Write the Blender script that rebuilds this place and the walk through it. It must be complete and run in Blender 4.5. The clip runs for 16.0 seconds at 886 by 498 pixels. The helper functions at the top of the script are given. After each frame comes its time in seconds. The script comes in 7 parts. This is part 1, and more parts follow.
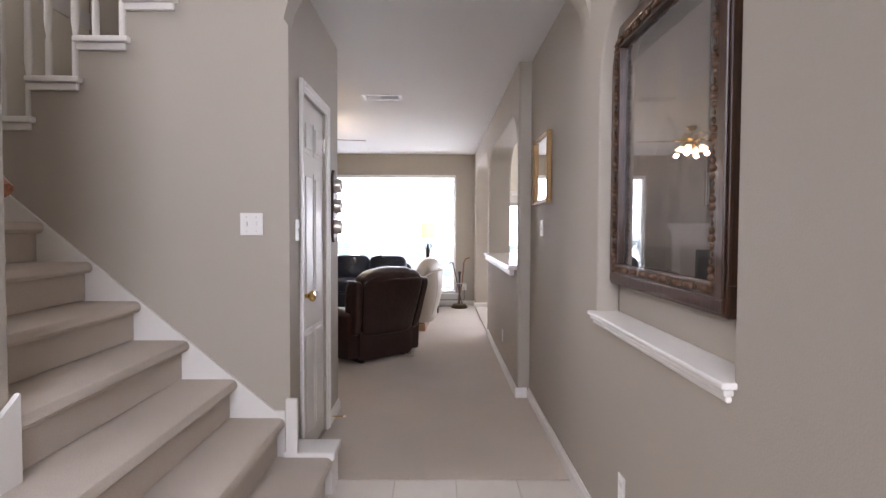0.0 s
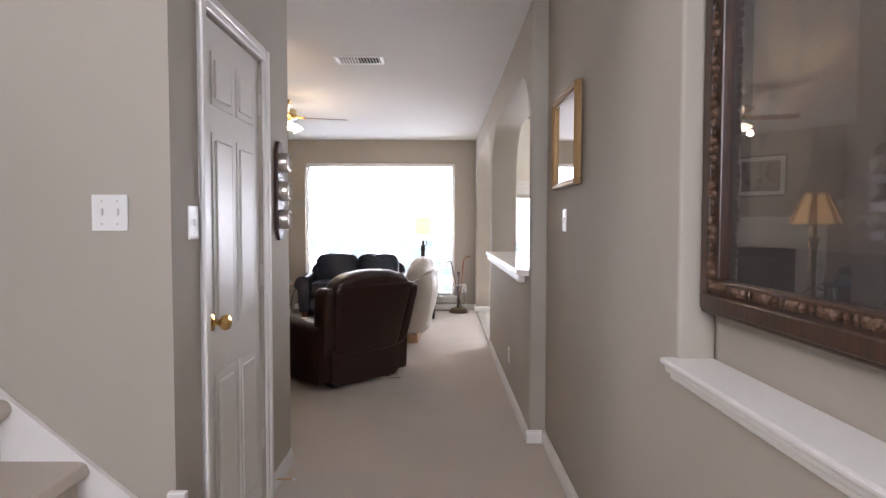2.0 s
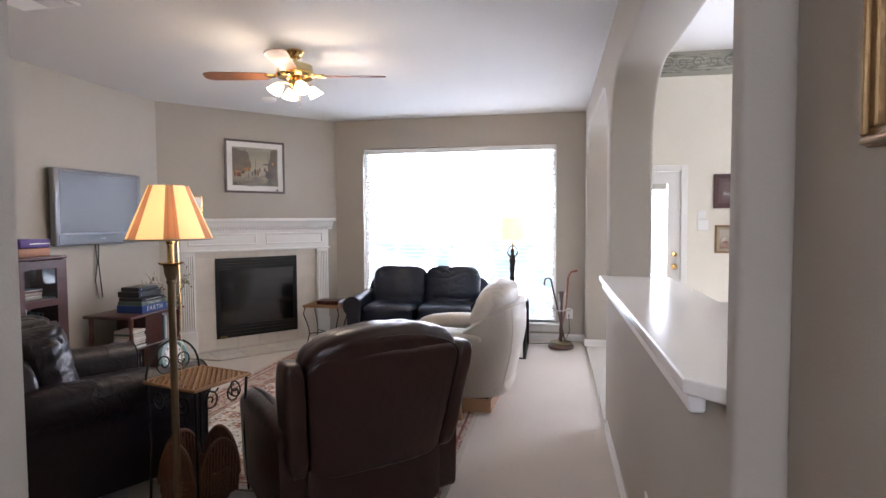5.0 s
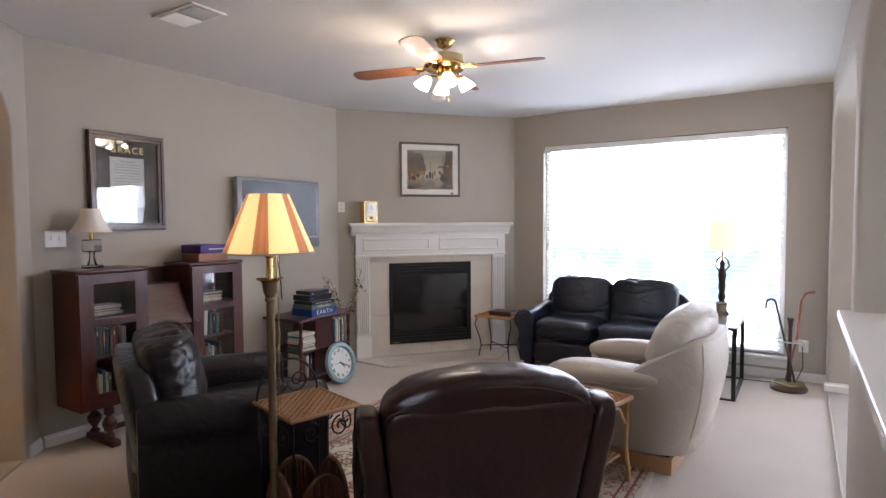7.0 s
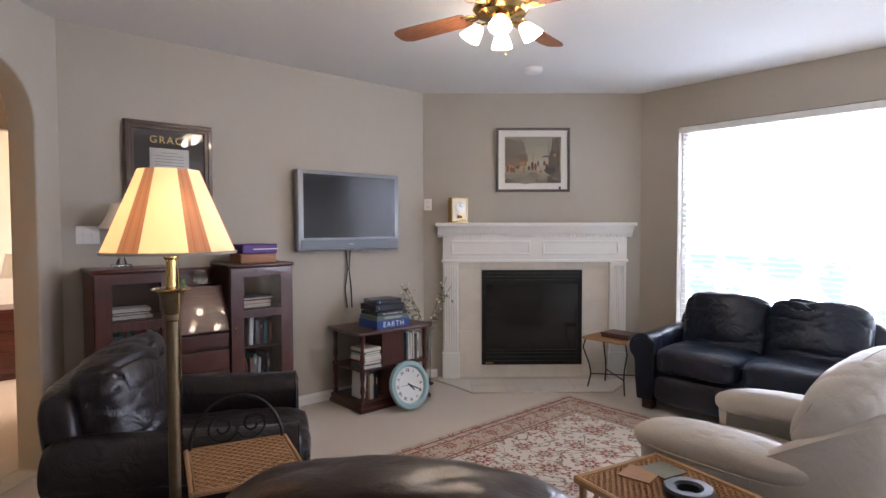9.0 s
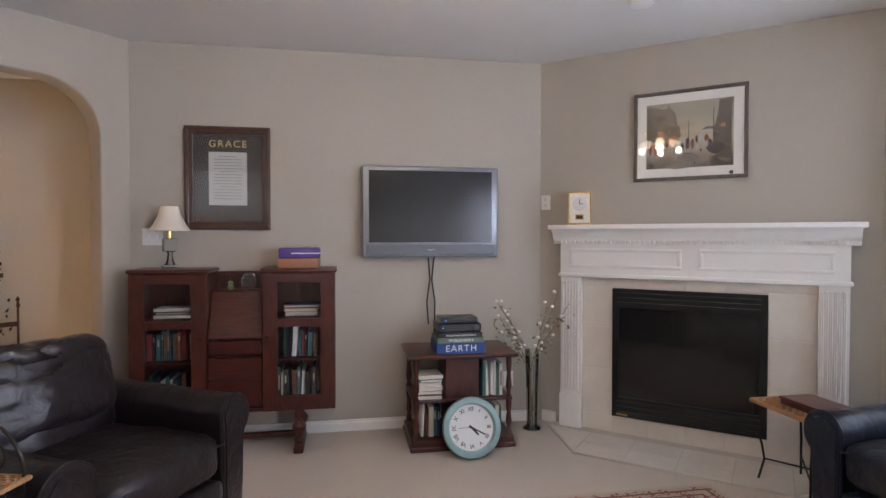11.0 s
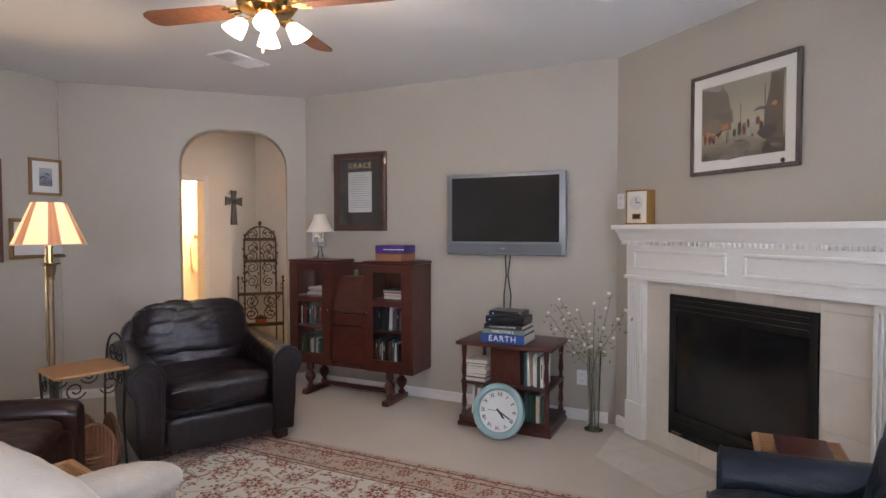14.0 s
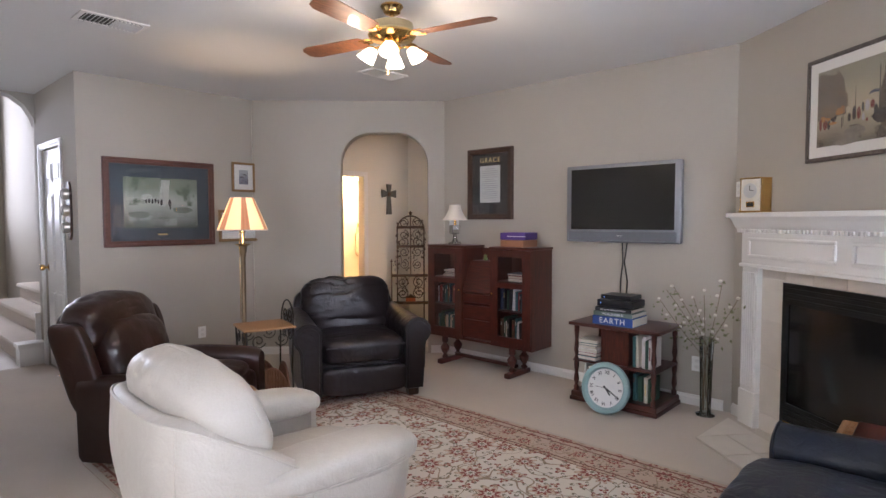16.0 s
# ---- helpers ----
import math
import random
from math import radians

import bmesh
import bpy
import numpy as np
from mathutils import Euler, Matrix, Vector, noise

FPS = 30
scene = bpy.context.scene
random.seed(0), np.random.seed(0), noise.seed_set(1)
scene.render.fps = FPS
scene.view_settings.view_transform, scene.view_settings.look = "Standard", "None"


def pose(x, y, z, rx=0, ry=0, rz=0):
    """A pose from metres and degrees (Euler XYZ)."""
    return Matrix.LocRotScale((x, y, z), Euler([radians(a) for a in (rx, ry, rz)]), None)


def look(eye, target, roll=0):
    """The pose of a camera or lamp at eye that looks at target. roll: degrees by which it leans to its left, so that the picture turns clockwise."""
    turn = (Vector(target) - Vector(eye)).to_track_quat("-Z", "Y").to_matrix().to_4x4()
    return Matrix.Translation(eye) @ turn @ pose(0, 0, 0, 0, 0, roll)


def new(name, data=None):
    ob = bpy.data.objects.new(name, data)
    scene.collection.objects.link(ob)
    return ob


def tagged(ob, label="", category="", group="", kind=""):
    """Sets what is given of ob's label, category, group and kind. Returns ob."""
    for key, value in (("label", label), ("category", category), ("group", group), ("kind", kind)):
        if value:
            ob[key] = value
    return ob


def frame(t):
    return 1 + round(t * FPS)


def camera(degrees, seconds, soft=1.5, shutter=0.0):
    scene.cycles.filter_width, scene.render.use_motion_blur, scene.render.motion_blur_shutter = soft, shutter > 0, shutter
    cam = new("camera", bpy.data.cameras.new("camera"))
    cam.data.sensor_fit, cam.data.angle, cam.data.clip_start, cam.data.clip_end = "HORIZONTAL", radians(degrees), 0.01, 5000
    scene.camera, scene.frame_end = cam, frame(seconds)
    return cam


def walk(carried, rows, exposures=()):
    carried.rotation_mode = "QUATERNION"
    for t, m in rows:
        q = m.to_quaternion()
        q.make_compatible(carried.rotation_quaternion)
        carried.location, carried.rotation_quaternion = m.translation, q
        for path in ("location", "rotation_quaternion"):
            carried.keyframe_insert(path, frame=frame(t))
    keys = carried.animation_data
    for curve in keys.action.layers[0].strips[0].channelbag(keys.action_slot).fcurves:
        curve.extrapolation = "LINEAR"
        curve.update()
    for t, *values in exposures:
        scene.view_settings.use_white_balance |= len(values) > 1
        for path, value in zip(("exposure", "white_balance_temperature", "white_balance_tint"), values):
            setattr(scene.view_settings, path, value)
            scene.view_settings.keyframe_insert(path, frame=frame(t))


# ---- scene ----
cam = camera(76.06, 16.0)
U = 1.07  # one plan unit in metres

PATH = [
    (0.0, 0.000, -0.000, 1.258, -0.43, -2.00, -0.22),
    (0.5, 0.024, 0.120, 1.256, -0.41, -2.07, -0.22),
    (1.0, 0.035, 0.348, 1.249, -0.28, -2.31, -0.18),
    (1.5, 0.042, 0.640, 1.242, -0.19, -2.45, -0.17),
    (2.0, 0.086, 1.007, 1.244, -0.18, -2.41, -0.13),
    (2.5, 0.118, 1.344, 1.238, 0.09, -2.46, -0.02),
    (3.0, 0.136, 1.714, 1.233, 0.49, -2.43, 0.07),
    (5.5, 0.292, 3.341, 1.342, 15.53, -2.93, 0.41),
    (6.0, 0.321, 3.559, 1.343, 20.87, -2.64, 0.40),
    (6.5, 0.340, 3.665, 1.364, 27.45, -2.64, 0.39),
    (7.0, 0.399, 3.732, 1.373, 32.35, -2.75, 0.37),
    (7.5, 0.440, 3.819, 1.363, 35.54, -2.61, 0.30),
    (8.0, 0.377, 4.042, 1.364, 38.31, -2.56, 0.24),
    (8.5, 0.354, 4.366, 1.334, 42.18, -2.37, 0.15),
    (9.0, 0.326, 4.767, 1.323, 48.43, -2.15, 0.12),
    (11.5, 0.259, 6.973, 1.281, 86.64, -1.41, 0.01),
    (12.0, 0.143, 7.347, 1.283, 92.64, -1.76, 0.14),
    (12.5, 0.101, 7.709, 1.295, 99.84, -1.71, 0.22),
    (13.0, 0.181, 8.029, 1.305, 106.83, -1.80, 0.19),
    (13.5, 0.371, 8.279, 1.319, 111.66, -1.71, 0.11),
    (14.0, 0.475, 8.549, 1.327, 115.92, -1.81, 0.06),
    (14.5, 0.573, 8.726, 1.326, 119.49, -2.23, 0.05),
    (15.0, 0.647, 8.874, 1.321, 123.69, -2.65, 0.10),
    (15.5, 0.662, 9.000, 1.321, 128.38, -2.77, 0.14),
    (16.0, 0.654, 9.058, 1.320, 132.47, -2.87, 0.11),
]
walk(cam, [(t, pose(x * U, y * U, z * U, 90 + pitch, roll, yaw)) for t, x, y, z, yaw, pitch, roll in PATH],
     [(0.0, 0.04, 5950, 21), (3.0, 0.04, 5950, 19), (5.5, 0.06, 5600, 19), (7.0, 0.02, 5600, 19), (9.0, 0.04, 5600, 19), (11.5, 0.0, 5600, 20), (16.0, -0.03, 5600, 19)])

# ---- world, daylight and lamps ----
world = bpy.data.worlds.new("sky")
scene.world = world
world.use_nodes = True
wn = world.node_tree
sky = wn.nodes.new("ShaderNodeTexSky")
sky.sky_type, sky.sun_disc, sky.sun_elevation, sky.sun_rotation = "NISHITA", False, radians(48), radians(200)
wn.links.new(sky.outputs[0], wn.nodes["Background"].inputs[0])
wn.nodes["Background"].inputs[1].default_value = 0.12


def lamp(name, kind, where, power, colour, size=0.1, target=None, size_y=0.0):
    data = bpy.data.lights.new(name, kind)
    data.energy, data.color = power, colour
    if kind == "AREA":
        data.shape = "RECTANGLE" if size_y else "SQUARE"
        data.size = size * U
        if size_y:
            data.size_y = size_y * U
    elif kind == "SUN":
        data.angle = size
    else:
        data.shadow_soft_size = size * U
    ob = new(name, data)
    where = Vector(where) * U
    ob.matrix_world = look(where, Vector(target) * U) if target else Matrix.Translation(where)
    return ob


lamp("sun", "SUN", (0, 0, 9), 2.0, (1.0, 0.95, 0.88), radians(0.6), (3.5, 8.5, 0))
# daylight in the openings: great window, breakfast window, back door, front window
lamp("window_daylight", "AREA", (-0.82, 10.75, 3.75), 1500, (0.83, 0.92, 1.0), 3.0, (-0.82, 8.3, 0.7), 2.0)
lamp("breakfast_daylight", "AREA", (3.3, 9.30, 1.3), 150, (0.95, 0.97, 1.0), 1.5, (3.3, 0, 1.0), 1.5)
lamp("entry_daylight", "AREA", (-0.2, -1.34, 2.4), 17, (1.0, 0.97, 0.97), 1.4, (-0.2, 5, 1.4), 2.2)
# unseen fill lamp, no window here: added to brighten the hall side wall
lamp("stairwell_fill", "AREA", (-3.4, 2.05, 4.1), 58, (1.0, 0.95, 0.90), 0.9, (0.68, 2.3, 1.0), 0.9)
# unseen orange fill lamp, added to warm the passage beyond the arch
lamp("bedroom_warm_fill", "AREA", (-5.5, 7.14, 1.5), 85, (1.0, 0.66, 0.36), 1.4, (-5.4, 4, 1.0), 1.2)
lamp("bath_bulb", "POINT", (-4.20, 3.20, 1.93), 150, (1.0, 0.58, 0.24), 0.08)


# ---- materials ----
def mat(name, colour, rough=0.6, metal=0.0, grain=60.0, vary=0.08, bump=0.0, blotch=2.5, stain=0.06, coat=0.0, stretch=None, spread=0.0, fold=0.0):
    m = bpy.data.materials.new(name)
    m.use_nodes = True
    t = m.node_tree
    b = t.nodes["Principled BSDF"]
    b.inputs["Roughness"].default_value, b.inputs["Metallic"].default_value = rough, metal
    b.inputs["Coat Weight"].default_value = coat
    tc = t.nodes.new("ShaderNodeTexCoord")
    mp = t.nodes.new("ShaderNodeMapping")
    mp.inputs["Scale"].default_value = stretch or (1, 1, 1)
    t.links.new(tc.outputs["Object"], mp.inputs[0])
    fine, broad = t.nodes.new("ShaderNodeTexNoise"), t.nodes.new("ShaderNodeTexNoise")
    fine.inputs["Scale"].default_value, fine.inputs["Detail"].default_value = grain, 4
    broad.inputs["Scale"].default_value, broad.inputs["Detail"].default_value = blotch, 3
    for n in (fine, broad):
        t.links.new(mp.outputs[0], n.inputs["Vector"])
    total = t.nodes.new("ShaderNodeMath")
    total.operation = "MULTIPLY_ADD"
    total.inputs[1].default_value, total.inputs[2].default_value = 2 * vary, 1 - vary
    t.links.new(fine.outputs["Fac"], total.inputs[0])
    second = t.nodes.new("ShaderNodeMath")
    second.operation = "MULTIPLY_ADD"
    second.inputs[1].default_value, second.inputs[2].default_value = 2 * stain, 1 - stain
    t.links.new(broad.outputs["Fac"], second.inputs[0])
    prod = t.nodes.new("ShaderNodeMath")
    prod.operation = "MULTIPLY"
    t.links.new(total.outputs[0], prod.inputs[0])
    t.links.new(second.outputs[0], prod.inputs[1])
    last = prod
    if spread:
        info = t.nodes.new("ShaderNodeObjectInfo")
        piece = t.nodes.new("ShaderNodeMath")
        piece.operation = "MULTIPLY_ADD"
        piece.inputs[1].default_value, piece.inputs[2].default_value = 2 * spread, 1 - spread
        t.links.new(info.outputs["Random"], piece.inputs[0])
        last = t.nodes.new("ShaderNodeMath")
        last.operation = "MULTIPLY"
        t.links.new(prod.outputs[0], last.inputs[0])
        t.links.new(piece.outputs[0], last.inputs[1])
    mix = t.nodes.new("ShaderNodeVectorMath")
    mix.operation = "SCALE"
    mix.inputs[0].default_value = colour[:3]
    t.links.new(last.outputs[0], mix.inputs["Scale"])
    t.links.new(mix.outputs[0], b.inputs["Base Color"])
    if bump:
        bp = t.nodes.new("ShaderNodeBump")
        bp.inputs["Strength"].default_value, bp.inputs["Distance"].default_value = bump, 0.01
        t.links.new(fine.outputs["Fac"], bp.inputs["Height"])
        t.links.new(bp.outputs[0], b.inputs["Normal"])
        if fold:
            crease, cb = t.nodes.new("ShaderNodeTexNoise"), t.nodes.new("ShaderNodeBump")
            crease.inputs["Scale"].default_value, crease.inputs["Detail"].default_value, crease.inputs["Distortion"].default_value = 11, 3, 1.2
            t.links.new(mp.outputs[0], crease.inputs["Vector"])
            cb.inputs["Strength"].default_value, cb.inputs["Distance"].default_value = fold, 0.03
            t.links.new(crease.outputs["Fac"], cb.inputs["Height"])
            t.links.new(bp.outputs[0], cb.inputs["Normal"])
            t.links.new(cb.outputs[0], b.inputs["Normal"])
    return m


def wood(name, dark, light, rough=0.35, axis=(1, 14, 14), coat=0.2):
    m = mat(name, light, rough, grain=9, vary=0.3, stain=0.12, coat=coat, stretch=axis, bump=0.05)
    t = m.node_tree
    b = t.nodes["Principled BSDF"]
    noise_node = [n for n in t.nodes if n.bl_idname == "ShaderNodeTexNoise"][0]
    ramp = t.nodes.new("ShaderNodeValToRGB")
    ramp.color_ramp.elements[0].position, ramp.color_ramp.elements[1].position = 0.3, 0.7
    ramp.color_ramp.elements[0].color, ramp.color_ramp.elements[1].color = (*dark, 1), (*light, 1)
    t.links.new(noise_node.outputs["Fac"], ramp.inputs[0])
    t.links.new(ramp.outputs[0], b.inputs["Base Color"])
    return m


def glow(name, colour, strength, base=(0.8, 0.8, 0.8)):
    m = mat(name, base, 0.6)
    b = m.node_tree.nodes["Principled BSDF"]
    b.inputs["Emission Color"].default_value, b.inputs["Emission Strength"].default_value = (*colour, 1), strength
    return m


def glass(name, tint=(1, 1, 1), rough=0.0):
    m = bpy.data.materials.new(name)
    m.use_nodes = True
    b = m.node_tree.nodes["Principled BSDF"]
    b.inputs["Base Color"].default_value = (*tint, 1)
    b.inputs["Transmission Weight"].default_value, b.inputs["Roughness"].default_value, b.inputs["IOR"].default_value = 1, rough, 1.45
    return m


def thin_glass(name, tint):
    """Thin clear glass: see-through, with a mirror sheen that grows at the edge."""
    m = bpy.data.materials.new(name)
    m.use_nodes = True
    t = m.node_tree
    clear, gloss = t.nodes.new("ShaderNodeBsdfTransparent"), t.nodes.new("ShaderNodeBsdfGlossy")
    fres, mix = t.nodes.new("ShaderNodeFresnel"), t.nodes.new("ShaderNodeMixShader")
    clear.inputs[0].default_value, gloss.inputs["Roughness"].default_value = (*tint, 1), 0.02
    fres.inputs["IOR"].default_value = 1.6
    t.links.new(fres.outputs[0], mix.inputs[0])
    t.links.new(clear.outputs[0], mix.inputs[1])
    t.links.new(gloss.outputs[0], mix.inputs[2])
    t.links.new(mix.outputs[0], t.nodes["Material Output"].inputs[0])
    return m


PAINT = mat("taupe_wall_paint", (0.424, 0.384, 0.321), 0.75, grain=170, vary=0.03, bump=0.10, stain=0.03)
CREAM_PAINT = mat("cream_wall_paint", (0.74, 0.70, 0.60), 0.75, grain=170, vary=0.03, bump=0.08, stain=0.03)
CEILING = mat("white_ceiling_paint", (0.72, 0.71, 0.69), 0.85, grain=140, vary=0.03, bump=0.15, stain=0.02)
TRIM = mat("white_gloss_trim", (0.78, 0.76, 0.72), 0.3, grain=30, vary=0.02, stain=0.03)
DOORMAT = mat("white_door_paint", (0.76, 0.74, 0.70), 0.28, grain=30, vary=0.03, bump=0.03, stain=0.03, stretch=(1, 8, 1))
CARPET = mat("beige_carpet", (0.585, 0.515, 0.44), 0.95, grain=260, vary=0.22, bump=0.6, blotch=1.6, stain=0.10)
TILE = mat("cream_floor_tile", (0.66, 0.61, 0.54), 0.35, grain=14, vary=0.05, bump=0.02, spread=0.05)
GROUT = mat("grey_grout", (0.58, 0.53, 0.46), 0.9, grain=120, vary=0.1)
HEARTH = mat("hearth_tile", (0.64, 0.58, 0.50), 0.4, grain=10, vary=0.07, bump=0.02, spread=0.04)
BLACK = mat("black_firebox_metal", (0.012, 0.012, 0.012), 0.4, 0.3, grain=80, vary=0.15)
DARKGLASS = mat("smoked_fire_glass", (0.008, 0.008, 0.009), 0.16, coat=0.25, vary=0.02)
LEATHER = mat("dark_brown_leather", (0.0125, 0.0085, 0.0105), 0.29, grain=160, vary=0.3, bump=0.10, blotch=5, stain=0.3, fold=0.30)
NAVY = mat("blue_black_leather", (0.0075, 0.012, 0.026), 0.33, grain=160, vary=0.3, bump=0.10, blotch=5, stain=0.3, fold=0.32)
BROWN = mat("brown_recliner_leather", (0.022, 0.0082, 0.0060), 0.28, grain=160, vary=0.3, bump=0.10, blotch=5, stain=0.35, fold=0.12)
for hide in (LEATHER, NAVY, BROWN):
    hide.node_tree.nodes["Principled BSDF"].inputs["Specular IOR Level"].default_value = 0.44
CREAM = mat("cream_leather", (0.445, 0.400, 0.335), 0.42, grain=140, vary=0.06, bump=0.10, blotch=4, stain=0.06, fold=0.16)
BRASS = mat("polished_brass", (0.72, 0.48, 0.17), 0.18, 1.0, vary=0.05)
STEEL = mat("brushed_nickel", (0.55, 0.52, 0.47), 0.3, 1.0, vary=0.08)
IRON = mat("wrought_iron", (0.03, 0.026, 0.022), 0.5, 0.7, grain=90, vary=0.3, bump=0.2)
RUSTIRON = mat("bronzed_iron", (0.085, 0.052, 0.03), 0.55, 0.6, grain=70, vary=0.3, bump=0.2)
PLASTIC = mat("white_plate_plastic", (0.80, 0.79, 0.76), 0.35, vary=0.01)
MAHOG = wood("mahogany_wood", (0.028, 0.007, 0.005), (0.088, 0.018, 0.010), 0.34)
MAHOGV = wood("mahogany_wood_upright", (0.028, 0.007, 0.005), (0.088, 0.018, 0.010), 0.34, (14, 14, 1))
DARKWOOD = wood("dark_frame_wood", (0.025, 0.012, 0.007), (0.085, 0.038, 0.02), 0.35, (14, 14, 1))
WALNUT = wood("walnut_fan_blade", (0.10, 0.035, 0.014), (0.26, 0.10, 0.04), 0.5)
OAKBASE = wood("light_oak_base", (0.34, 0.19, 0.09), (0.50, 0.30, 0.16), 0.45)
CANE = wood("cane_stick_wood", (0.16, 0.05, 0.02), (0.34, 0.13, 0.05), 0.3, (14, 14, 1))
WICKER = mat("woven_wicker", (0.36, 0.19, 0.08), 0.6, grain=150, vary=0.35, bump=0.5)
RATTAN = mat("rattan_pole", (0.42, 0.24, 0.10), 0.4, grain=40, vary=0.2, bump=0.1)
GOLD = mat("gilt_frame", (0.27, 0.165, 0.065), 0.45, 0.6, grain=60, vary=0.2, bump=0.25)
COUNTER = mat("white_laminate_top", (0.80, 0.77, 0.72), 0.18, grain=60, vary=0.02, stain=0.02)
BLIND = mat("white_blind_slat", (0.82, 0.82, 0.80), 0.5, vary=0.02)
GLASS = glass("clear_glass")
AQUA = thin_glass("pale_green_glass", (0.94, 0.98, 0.96))
CRYSTAL = thin_glass("cut_crystal", (0.95, 0.96, 0.96))
FROST = glow("lit_frosted_shade", (1.0, 0.80, 0.50), 7.0, (0.9, 0.85, 0.75))
MIRROR = mat("mirror_silver", (0.9, 0.9, 0.9), 0.02, 1.0, vary=0.0, stain=0.0)

# ---- mesh helpers, in plan units ----


def thing(name, x=0, y=0, z=0, rz=0, label="", category="", group="", kind=""):
    ob = new(name)
    ob.matrix_basis = pose(x * U, y * U, z * U, 0, 0, rz)
    ob.empty_display_size = 0.1
    return tagged(ob, label, category, group, kind)


def part(name, bm, material, parent=None, label="", smooth=False, kind=""):
    bmesh.ops.recalc_face_normals(bm, faces=bm.faces)
    bmesh.ops.scale(bm, vec=(U, U, U), verts=bm.verts)
    me = bpy.data.meshes.new(name)
    for f in bm.faces:
        f.smooth = smooth
    bm.to_mesh(me)
    bm.free()
    me.materials.append(material)
    if smooth:
        me.set_sharp_from_angle(angle=radians(38))
    ob = new(name, me)
    ob.parent = parent
    if label:
        ob["label"] = label
    if kind:
        ob["kind"] = kind
    return ob


def box(x0, x1, y0, y1, z0, z1, bevel=0.0, seg=2, bm=None):
    own = bmesh.new()
    bmesh.ops.create_cube(own, size=1, matrix=Matrix.LocRotScale(((x0 + x1) / 2, (y0 + y1) / 2, (z0 + z1) / 2), None, (abs(x1 - x0), abs(y1 - y0), abs(z1 - z0))))
    if bevel:
        bmesh.ops.bevel(own, geom=own.edges[:], offset=bevel, segments=seg, profile=0.5, affect="EDGES")
    return join(bm, own)


def join(bm, own):
    if bm is None:
        return own
    me = bpy.data.meshes.new("scrap")
    own.to_mesh(me)
    own.free()
    bm.from_mesh(me)
    bpy.data.meshes.remove(me)
    return bm


def lathe(profile, seg=24, bm=None, m=None):
    """A solid turned about z from (radius, height) pairs."""
    own = bmesh.new()
    rings = []
    for r, z in profile:
        rings.append([own.verts.new((r * math.cos(2 * math.pi * k / seg), r * math.sin(2 * math.pi * k / seg), z)) for k in range(seg)])
    for a, b in zip(rings, rings[1:]):
        for k in range(seg):
            own.faces.new((a[k], a[(k + 1) % seg], b[(k + 1) % seg], b[k]))
    own.faces.new(rings[0][::-1])
    own.faces.new(rings[-1])
    if m:
        own.transform(m)
    return join(bm, own)


def tube(points, r, seg=8, bm=None):
    """A round bar along a line of points."""
    own = bmesh.new()
    pts = [Vector(p) for p in points]
    rings, side = [], None
    for i, p in enumerate(pts):
        d = (pts[min(i + 1, len(pts) - 1)] - pts[max(i - 1, 0)]).normalized()
        if side is None:
            side = d.orthogonal().normalized()
        side = (side - d * side.dot(d))
        side = side.normalized() if side.length > 1e-6 else d.orthogonal().normalized()
        up = d.cross(side)
        rings.append([own.verts.new(p + r * (math.cos(a) * side + math.sin(a) * up)) for a in (2 * math.pi * k / seg for k in range(seg))])
    for a, b in zip(rings, rings[1:]):
        for k in range(seg):
            own.faces.new((a[k], a[(k + 1) % seg], b[(k + 1) % seg], b[k]))
    own.faces.new(rings[0][::-1])
    own.faces.new(rings[-1])
    return join(bm, own)


def spiral(c, r0, r1, a0, turns, n=26, plane="xz"):
    out = []
    for i in range(n):
        f = i / (n - 1)
        r, a = r0 + (r1 - r0) * f, radians(a0) + 2 * math.pi * turns * f
        u, v = r * math.cos(a), r * math.sin(a)
        out.append((c[0] + u, c[1], c[2] + v) if plane == "xz" else (c[0], c[1] + u, c[2] + v))
    return out


def cushion(cx, cy, cz, sx, sy, sz, n=4.0, k=10, crease=0.0, m=None, bm=None, freq=7.0):
    """A soft rounded block: half sizes sx, sy, sz, with creases."""
    own = bmesh.new()
    bmesh.ops.create_cube(own, size=2)
    bmesh.ops.subdivide_edges(own, edges=own.edges[:], cuts=k, use_grid_fill=True)
    for v in own.verts:
        p = v.co
        s = (abs(p.x) ** n + abs(p.y) ** n + abs(p.z) ** n) ** (1 / n)
        q = Vector((p.x / s * sx, p.y / s * sy, p.z / s * sz))
        if crease:
            w = noise.noise(Vector((q.x * freq + cx * 3, q.y * freq + cy * 5, q.z * freq))) + 0.5 * noise.noise(q * freq * 2.7)
            q += p.normalized() * crease * w
        v.co = q
    own.transform((m or Matrix.Identity(4)))
    own.transform(Matrix.Translation((cx, cy, cz)))
    return join(bm, own)


